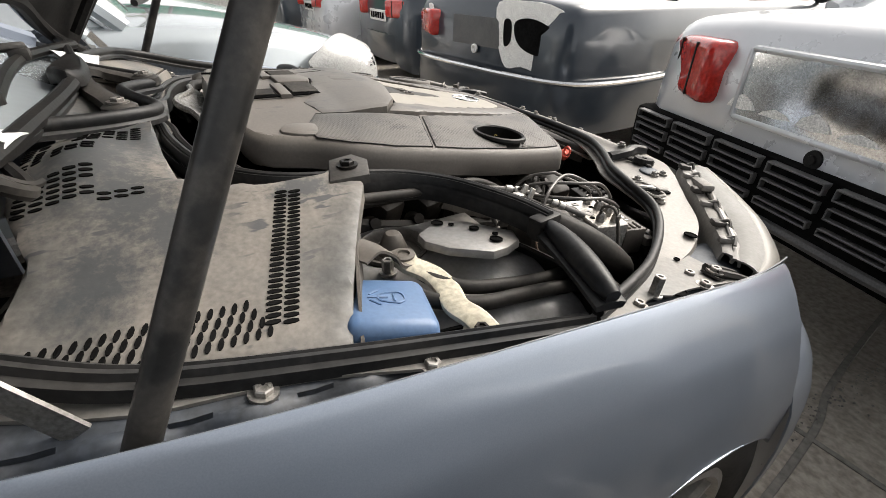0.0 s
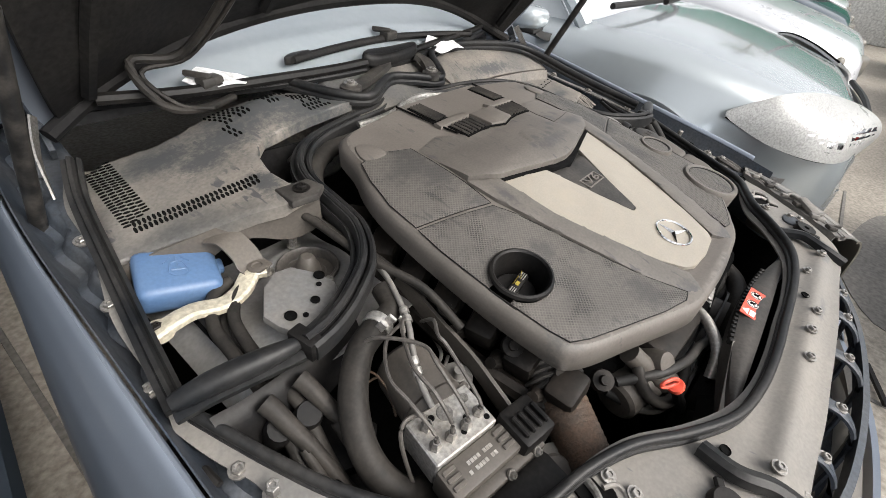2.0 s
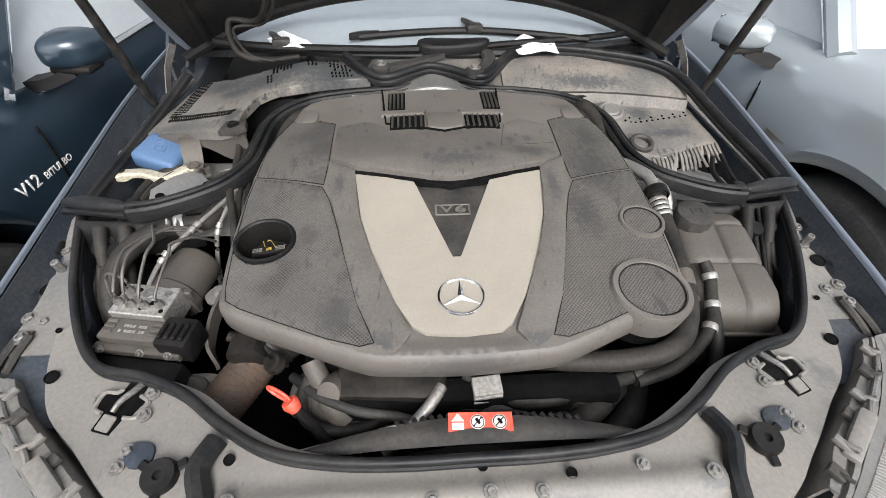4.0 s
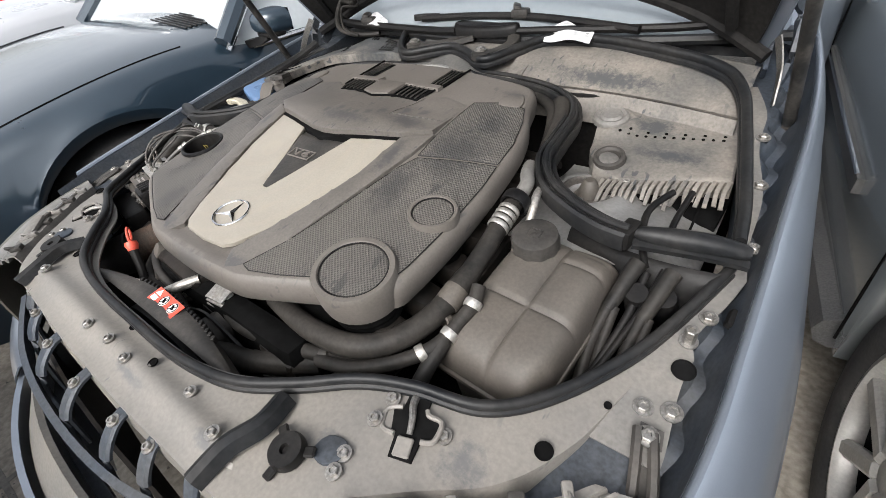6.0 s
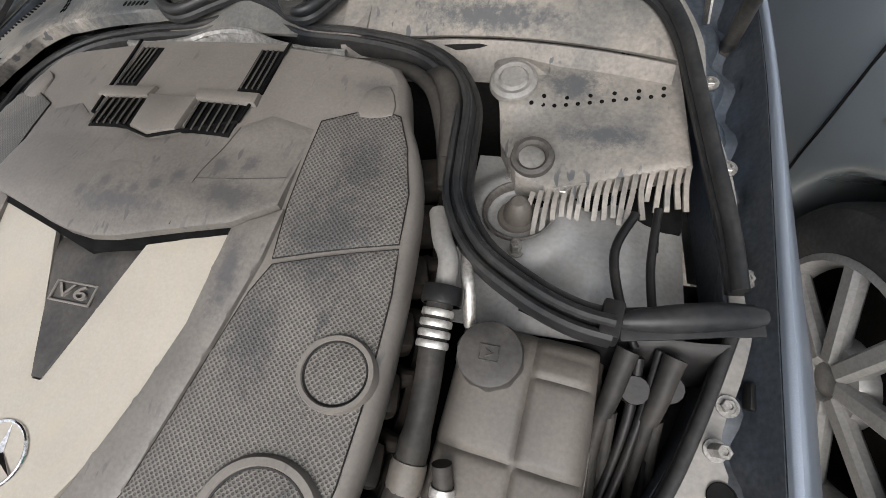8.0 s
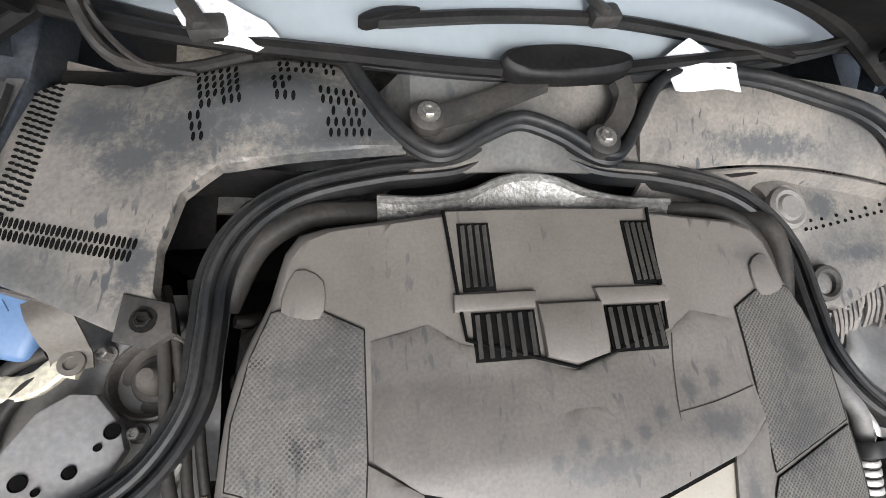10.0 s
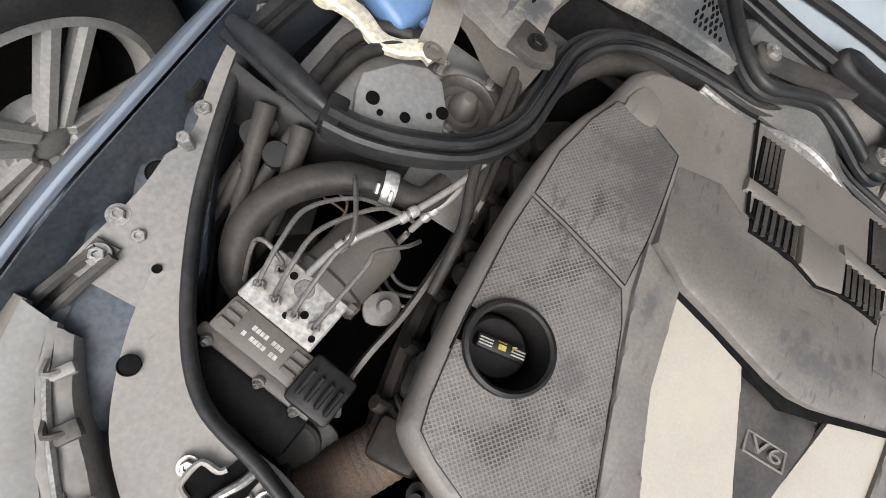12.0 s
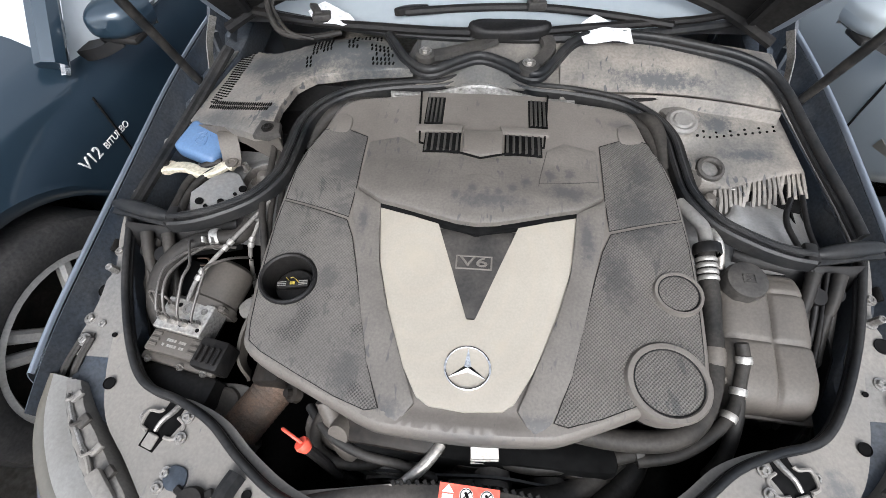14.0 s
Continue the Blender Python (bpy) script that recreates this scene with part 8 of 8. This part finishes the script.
h4 = hose("front_hose", "black hose with a white printed label", [(0.005, -0.26, 0.705), (0.04, -0.288, 0.694), (0.10, -0.303, 0.689), (0.169, -0.297, 0.689), (0.235, -0.281, 0.688), (0.283, -0.268, 0.688), (0.33, -0.262, 0.692), (0.375, -0.245, 0.70)], 0.0115)
ring_on("clip", h4, (0.283, -0.268, 0.688), (1, 0.25, 0), 0.0145, 0.014, M_plastic)
for k in range(7):
    b = B()
    box(b, (0.0025, 0.010 if k % 3 else 0.006, 0.0006), pose(0.156 + 0.005 * k, -0.2985 + 0.001 * k, 0.7008, 6, 0, 10))
    part("print_bar", b, M_label_white, h4)
for pts, r in (([(0.655, 0.06, 0.765), (0.645, 0.0, 0.73), (0.625, -0.08, 0.69), (0.60, -0.14, 0.66)], 0.005), ([(0.635, 0.05, 0.76), (0.632, -0.01, 0.72), (0.615, -0.09, 0.67)], 0.006), ([(0.62, 0.21, 0.80), (0.60, 0.16, 0.79), (0.61, 0.10, 0.78), (0.63, 0.06, 0.76)], 0.0055), ([(0.645, 0.22, 0.80), (0.64, 0.15, 0.785), (0.645, 0.09, 0.775)], 0.005)):
    hose("wiring_loom", "dusty black cables in the bay corner", pts, r, M_plastic_dark, 9, "wiring loom")
for pts, r in (([(-0.395, 0.30, 0.79), (-0.355, 0.365, 0.825), (-0.30, 0.398, 0.838), (-0.24, 0.402, 0.84), (-0.18, 0.40, 0.84)], 0.017), ([(0.20, 0.40, 0.845), (0.285, 0.392, 0.848), (0.335, 0.362, 0.842), (0.365, 0.30, 0.825), (0.385, 0.22, 0.80)], 0.011), ([(0.33, 0.395, 0.83), (0.355, 0.37, 0.85), (0.372, 0.33, 0.84), (0.38, 0.26, 0.81)], 0.016)):
    hose("firewall_hose", "black hose along the firewall behind the engine", pts, r, M_hose, 10)
for s in (-1, 1):
    b = B()
    for k in range(3):
        tube(b, [(s * (0.345 + 0.03 * math.cos(a * math.pi / 8) * (1 - 0.25 * k)), 0.405 + 0.022 * math.sin(a * math.pi / 8) * (1 - 0.25 * k), 0.835 - 0.006 * k) for a in range(16)], 0.004, 6, 1, closed=True)
    tagged(part("firewall_grommet", b, M_plastic_dark), "ribbed black rubber grommet on the firewall", "grommet")

# engine, intake, fan shroud
engine = thing("engine", "oily dusty engine block under the plastic cover", "engine")
# block in near black: the shade under the cover put into its colour
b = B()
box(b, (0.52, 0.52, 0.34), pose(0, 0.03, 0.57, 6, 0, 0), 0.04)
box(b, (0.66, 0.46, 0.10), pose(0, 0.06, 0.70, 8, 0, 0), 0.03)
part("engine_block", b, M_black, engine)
for s in (-1, 1):
    b = B()
    for k in range(7):
        y = -0.19 + 0.075 * k
        box(b, (0.06, 0.05, 0.05), pose(s * 0.345, y, 0.70 + 0.01 * k, 0, s * 20, 5 * k), 0.01)
        lathe(b, [(0, 0.02), (0.009, 0.02), (0.012, 0.0), (0.016, -0.01)], pose(s * 0.375, y + 0.03, 0.69 + 0.01 * k, 0, s * 60, 0), 10)
    tube(b, [(s * 0.36, -0.22, 0.66), (s * 0.385, -0.05, 0.68), (s * 0.385, 0.15, 0.72), (s * 0.37, 0.28, 0.75)], 0.016, 8, 5)
    part("cylinder_head", b, M_engine, engine)
for at in ((-0.362, -0.10, 0.735), (-0.37, 0.02, 0.735), (-0.34, -0.17, 0.715), (-0.30, -0.225, 0.71)):
    b = B()
    lathe(b, [(0, 0.014), (0.007, 0.014), (0.008, 0.004), (0.016, 0.003), (0.018, -0.01)], frame_of(at, (-0.5, -0.3, 0.8)), 12)
    part("bolt", b, M_engine, engine)
b = B()
box(b, (0.17, 0.07, 0.06), pose(-0.11, -0.262, 0.695, 12, 0, -4), 0.012)
box(b, (0.10, 0.08, 0.10), pose(-0.15, -0.26, 0.64, 12, 0, 0), 0.015)
part("throttle_body", b, M_engine, engine)
b = B()
tube(b, [(-0.235, -0.235, 0.725), (-0.222, -0.258, 0.705), (-0.20, -0.285, 0.68), (-0.182, -0.30, 0.66)], lambda k: 0.017 + 0.006 * (k > 0.5), 14, 4)
lathe(b, [(0, 0.02), (0.018, 0.018), (0.022, 0.0), (0.022, -0.03)], frame_of((-0.20, -0.275, 0.705), (-0.2, -0.7, 0.6)), 16)
part("egr_housing", b, M_tank, engine)
hose("vacuum_hose", "black corrugated hose looping before the engine", [(-0.232, -0.25, 0.715), (-0.25, -0.275, 0.69), (-0.242, -0.305, 0.672), (-0.205, -0.32, 0.664), (-0.15, -0.318, 0.668), (-0.11, -0.30, 0.685), (-0.09, -0.285, 0.70)], 0.0095)
hose("vacuum_hose", "thin black hose under the throttle", [(-0.22, -0.30, 0.65), (-0.16, -0.325, 0.645), (-0.09, -0.32, 0.66), (-0.05, -0.30, 0.68)], 0.006)
hose("steel_pipe", "bent bare steel pipe below the engine cover", [(-0.035, -0.265, 0.715), (-0.06, -0.288, 0.69), (-0.088, -0.312, 0.663), (-0.105, -0.322, 0.655), (-0.14, -0.318, 0.655)], 0.0105, M_steel, 12, "pipe")
b = B()
for k in range(3):
    box(b, (0.045, 0.03, 0.004), pose(0.035, -0.288 - 0.002 * k, 0.715 - 0.007 * k, 15, 0, 5), 0.001, 1)
tagged(part("finned_cooler", b, M_alu), "small finned aluminium piece under the cover", "cooler")
intake = thing("intake_duct", "rusty woven intake duct with black plastic collars", "duct")
b = B()
ax = Vector((-0.405, -0.285, 0.64)) - Vector((-0.345, -0.195, 0.668))
tube(b, [(-0.338, -0.185, 0.67), (-0.36, -0.218, 0.66), (-0.385, -0.255, 0.65), (-0.408, -0.29, 0.64)], lambda k: 0.037 + 0.0007 * math.sin(k * 90), 28, 14)
part("woven_sleeve", b, M_rust, intake, "rust brown woven sleeve")
b = B()
lathe(b, [(0.044, -0.008), (0.047, -0.006), (0.047, 0.03), (0.041, 0.05), (0.036, 0.10), (0, 0.10)], frame_of((-0.404, -0.284, 0.641), ax, (0, 0, 1)), 28)
lathe(b, [(0.038, 0.0), (0.044, 0.006), (0.044, 0.03), (0.05, 0.045), (0.05, 0.08), (0, 0.08)], frame_of((-0.342, -0.192, 0.668), -ax, (0, 0, 1)), 28)
part("duct_collar", b, M_plastic, intake)
for k in range(6):
    b = B()
    tube(b, [Vector((-0.345, -0.19, 0.668)) - ax.normalized() * (0.02 + 0.011 * k) + frame_of((0, 0, 0), ax, (0, 0, 1)).to_3x3() @ Vector((0.047 * math.cos(a * math.pi / 10), 0.047 * math.sin(a * math.pi / 10), 0)) for a in range(20)], 0.004, 6, 1, closed=True)
    part("collar_ring", b, M_plastic, intake)
b = B()
lathe(b, [(0, 0.006), (0.024, 0.006), (0.028, 0.002), (0.028, -0.008)], frame_of((-0.441, -0.238, 0.655), (-0.1, -0.4, 1)), 28)
tagged(part("dust_cap", b, M_tank), "round dusty grey cap beside the intake duct", "cap")
shroud = thing("fan_shroud", "black plastic fan shroud with a red warning sticker", "fan shroud")


def shroud_at(u, v):
    x = lerp(-0.245, 0.262, u)
    back = -0.383 + 0.036 * math.sin(math.pi * min(1, max(0, u * 1.02))) ** 0.8
    return (x, lerp(-0.386, back, min(1, v / 0.8)) + (0.006 if v > 0.8 else 0), 0.728 + 0.012 * math.sin(math.pi * u) + 0.004 * math.sin(v * 4) - (0.03 if v > 0.8 else 0))


b = B()
sheet(b, shroud_at, 40, 10, 0.003)
part("shroud_top", b, M_plastic, shroud)
b = B()
sheet(b, lambda u, v: (lerp(-0.27, -0.10, u), lerp(-0.384, lerp(-0.375, -0.352, u), v), lerp(0.712, 0.738, u)), 6, 3, 0.003)
part("shroud_plate", b, M_panel, shroud)
for k in range(22):
    b = B()
    x = lerp(-0.10, 0.15, k / 21)
    y = shroud_at((x + 0.245) / 0.507, 0.8)[1]
    box(b, (0.0065, 0.008, 0.012), pose(x, y + 0.003, 0.733, 0, 0, 30), 0.001, 1)
    part("edge_tooth", b, M_plastic_dark, shroud)
sm = frame_of((0.0135, -0.3585, 0.7445), (0, -0.12, 1), (0.04, 1, 0))
b = B()
box(b, (0.088, 0.026, 0.0008), sm @ Matrix.Translation((0, 0, 0.0)), 0.0, 1)
sticker = part("warning_sticker", b, M_red, shroud, "red sticker with white warning symbols")
for x in (-0.004, 0.026):
    b = B()
    lathe(b, [(0, 0.0010), (0.0098, 0.0010), (0.0098, 0.0004)], sm @ Matrix.Translation((x, 0, 0)), 24)
    part("round_symbol", b, M_label_white, sticker)
    b = B()
    tube(b, [sm @ Vector((x + 0.0085 * math.cos(a * math.pi / 10), 0.0085 * math.sin(a * math.pi / 10), 0.0012)) for a in range(20)], 0.0007, 4, 1, closed=True)
    tube(b, [sm @ Vector((x - 0.006, -0.006, 0.0014)), sm @ Vector((x + 0.006, 0.006, 0.0014))], 0.0009, 4, 1, smooth=False)
    tube(b, [sm @ Vector((x - 0.002, 0.004, 0.0013)), sm @ Vector((x + 0.003, -0.003, 0.0013))], 0.0022, 5, 1, smooth=False)
    part("symbol_line", b, M_black, sticker)
b = B()
slab(b, [(-0.04, 0.001), (-0.022, 0.001), (-0.031, 0.0115)], 0.0008, 0.0005)
slab(b, [(-0.039, -0.010), (-0.023, -0.010), (-0.023, -0.001), (-0.039, -0.001)], 0.0008, 0.0005)
b.transform(sm)
part("triangle_symbol", b, M_label_white, sticker)

# dipstick
dip = thing("dipstick", "orange red dipstick handle on a black tube", "dipstick")
b = B()
tube(b, [(-0.247, -0.312, 0.722), (-0.228, -0.322, 0.69), (-0.205, -0.335, 0.65), (-0.18, -0.34, 0.58)], 0.0085, 10, 5)
part("dipstick_tube", b, M_plastic_dark, dip)
b = B()
lathe(b, [(0, 0.006), (0.011, 0.006), (0.0125, 0.0), (0.009, -0.012), (0, -0.012)], frame_of((-0.252, -0.309, 0.73), (-0.5, 0.3, 0.8)), 20)
tube(b, [Vector((-0.268, -0.300, 0.744)) + Vector((-0.0155 * math.cos(k * math.pi / 10), 0.0078 * math.cos(k * math.pi / 10), 0.009 * math.sin(k * math.pi / 10) + 0.004 * math.cos(k * math.pi / 10))) for k in range(20)], 0.0027, 8, 2, closed=True)
part("handle", b, M_red, dip)

# woven strap and bracket beside the engine
strap = thing("heat_strap", "grey woven heat protection strap beside the engine", "strap")
b = B()
tube(b, [(-0.402, 0.10, 0.77), (-0.405, 0.02, 0.735), (-0.412, -0.06, 0.715), (-0.425, -0.12, 0.70), (-0.428, -0.16, 0.675), (-0.42, -0.18, 0.64)], 0, n=10, profile=[(-0.003, -0.016), (0.003, -0.016), (0.004, 0.0), (0.003, 0.016), (-0.003, 0.016)])
part("strap_band", b, M_tank, strap)
b = B()
slab(b, fine([(-0.45, -0.045), (-0.43, -0.035), (-0.415, -0.05), (-0.42, -0.075), (-0.445, -0.085), (-0.46, -0.065)], 3, True), 0.70, 0.006, 0.002)
lathe(b, [(0, 0.012), (0.008, 0.012), (0.010, 0.0)], Matrix.Translation((-0.435, -0.06, 0.70)), 12)
tagged(part("pump_bracket", b, M_rail), "small steel bracket holding the pump", "bracket")
for pts in ([(-0.46, 0.01, 0.66), (-0.43, -0.01, 0.665), (-0.40, 0.0, 0.67), (-0.385, 0.05, 0.68)], [(-0.465, 0.0, 0.655), (-0.43, -0.022, 0.658), (-0.395, -0.012, 0.665)], [(-0.47, -0.01, 0.65), (-0.43, -0.035, 0.652), (-0.39, -0.025, 0.66)]):
    hose("steel_line", "thin steel line running to the engine", pts, 0.003, M_rail, 7, "pipe")

# pulleys, belt and hoses ahead of the engine
drive = thing("belt_drive", "oily belt drive with pulleys at the front of the engine", "belt drive")
# near black stands in for the shade round this casting
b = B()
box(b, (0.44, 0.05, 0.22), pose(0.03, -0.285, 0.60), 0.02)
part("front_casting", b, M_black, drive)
for x, z, r in ((-0.13, 0.665, 0.03), (0.02, 0.66, 0.035), (0.2, 0.655, 0.04)):
    b = B()
    box(b, (r * 2, 0.06, r * 1.6), pose(x, -0.285, z, 0, 12, 0), 0.012)
    part("accessory_housing", b, M_engine, drive)
ring_pts = []
for x, z, r in ((-0.12, 0.61, 0.045), (0.03, 0.59, 0.062), (0.165, 0.615, 0.05), (0.05, 0.665, 0.03)):
    b = B()
    lathe(b, [(0.0, 0.012), (r * 0.3, 0.012), (r * 0.35, 0.004), (r * 0.8, 0.004), (r * 0.9, 0.014), (r, 0.014), (r, -0.014), (r * 0.9, -0.014)], frame_of((x, -0.325, z), (0, -1, 0.1), (0, 0, 1)), 28)
    part("pulley", b, M_plastic, drive)
b = B()
tube(b, [(-0.165, -0.325, 0.60), (-0.13, -0.325, 0.657), (-0.06, -0.325, 0.655), (0.05, -0.325, 0.697), (0.13, -0.325, 0.66), (0.2, -0.325, 0.65), (0.215, -0.325, 0.61), (0.16, -0.325, 0.563), (0.05, -0.325, 0.528), (-0.05, -0.325, 0.55)], 0, n=4, closed=True, profile=[(-0.002, -0.011), (0.002, -0.011), (0.002, 0.011), (-0.002, 0.011)])
part("belt", b, M_rubber, drive)
hose("metal_pipe", "bright bent metal pipe ahead of the engine", [(-0.035, -0.285, 0.715), (-0.055, -0.315, 0.712), (-0.09, -0.345, 0.695), (-0.12, -0.355, 0.66)], 0.0095, M_alu, 12, "pipe")
hose("engine_cable", "black taped cable crossing below the cover", [(-0.27, -0.24, 0.69), (-0.22, -0.285, 0.705), (-0.16, -0.31, 0.70), (-0.10, -0.318, 0.69), (-0.04, -0.33, 0.665)], 0.008, M_plastic, 10, "cable")
hose("radiator_hose", "black radiator hose below the coolant pipe", [(0.26, -0.27, 0.66), (0.18, -0.33, 0.672), (0.10, -0.35, 0.665), (0.05, -0.36, 0.62)], 0.018, M_hose, 14)
hose("radiator_hose", "black radiator hose below the coolant pipe", [(0.33, -0.20, 0.62), (0.28, -0.30, 0.63), (0.22, -0.345, 0.60)], 0.022, M_hose, 14)

# rubber boots where the looms pass the partition
for s in (-1, 1):
    for k, x in enumerate((0.668, 0.622)):
        b = B()
        tube(b, [(s * x, 0.052, 0.772), (s * (x - 0.004), 0.038, 0.764), (s * (x - 0.01), 0.012, 0.745), (s * (x - 0.016), -0.008, 0.728)], lambda q: 0.0125 - 0.0025 * q, 12, 4)
        tagged(part("cable_boot", b, M_hose), "ribbed black rubber cable boot in the partition", "boot", "cable boots")
        for j in range(2):
            hose("wiring_loom", "taped black wiring loom leaving its rubber boot", [(s * (x - 0.016 + 0.008 * j), -0.004, 0.730), (s * (x - 0.022 + 0.014 * j), -0.05, 0.69), (s * (x - 0.018 + 0.012 * j), -0.11, 0.64), (s * (x - 0.03), -0.18 - 0.04 * j, 0.58)], 0.009 - 0.002 * j, M_hose, 9, "wiring loom")
    b = B()
    box(b, (0.10, 0.20, 0.04), pose(s * 0.62, -0.07, 0.56, 8, 0, 12 * s), 0.012)
    tagged(part("relay_box", b, M_plastic), "dusty black plastic box low in the bay corner", "relay box")

# cooling fan behind the shroud, alternator beside the engine
fan = thing("cooling_fan", "black plastic cooling fan in its ring behind the radiator", "fan")
b = B()
tube(b, [(0.205 * math.cos(k * math.pi / 20), -0.385, 0.50 + 0.205 * math.sin(k * math.pi / 20)) for k in range(40)], 0, n=1, closed=True, profile=[(-0.004, -0.02), (0.004, -0.02), (0.004, 0.02), (-0.004, 0.02)])
part("fan_ring", b, M_plastic_dark, fan)
for k in range(9):
    b = B()
    a = 2 * math.pi * k / 9
    sheet(b, lambda u, v: (lerp(0.05, 0.198, u) * math.cos(a + lerp(0, 0.38, v) + 0.2 * u), -0.385 + lerp(-0.012, 0.014, v), 0.50 + lerp(0.05, 0.198, u) * math.sin(a + lerp(0, 0.38, v) + 0.2 * u)), 8, 4, 0.003)
    part("blade", b, M_plastic, fan)
b = B()
lathe(b, [(0, 0.03), (0.045, 0.028), (0.055, 0.0), (0.055, -0.02)], frame_of((0, -0.385, 0.50), (0, 1, 0), (0, 0, 1)), 24)
part("fan_hub", b, M_plastic, fan)
alternator = thing("alternator", "dusty metal alternator body with bolts beside the engine", "alternator")
am2 = frame_of((-0.215, -0.262, 0.655), (1, -0.25, 0.1), (0, 0, 1))
b = B()
lathe(b, [(0.0, -0.055), (0.03, -0.055), (0.036, -0.05), (0.038, -0.02), (0.036, -0.018), (0.036, -0.012), (0.039, -0.01), (0.039, 0.03), (0.036, 0.036), (0.026, 0.05), (0.026, 0.06), (0.0, 0.06)], am2, 28)
part("alternator_body", b, M_tank, alternator)
for k in range(3):
    a = 2 * math.pi * k / 3 + 0.5
    b = B()
    lathe(b, [(0.0, 0.012), (0.006, 0.012), (0.0065, 0.0), (0.010, 0.0), (0.010, -0.006)], am2 @ Matrix.Translation((0.037 * math.cos(a), 0.037 * math.sin(a), 0.03)), 10)
    part("bolt", b, M_steel, alternator)
hose("alternator_cable", "black cable looping round the alternator", [(-0.27, -0.235, 0.66), (-0.255, -0.285, 0.65), (-0.215, -0.315, 0.645), (-0.17, -0.31, 0.66), (-0.145, -0.28, 0.68)], 0.008, M_plastic, 10, "cable")
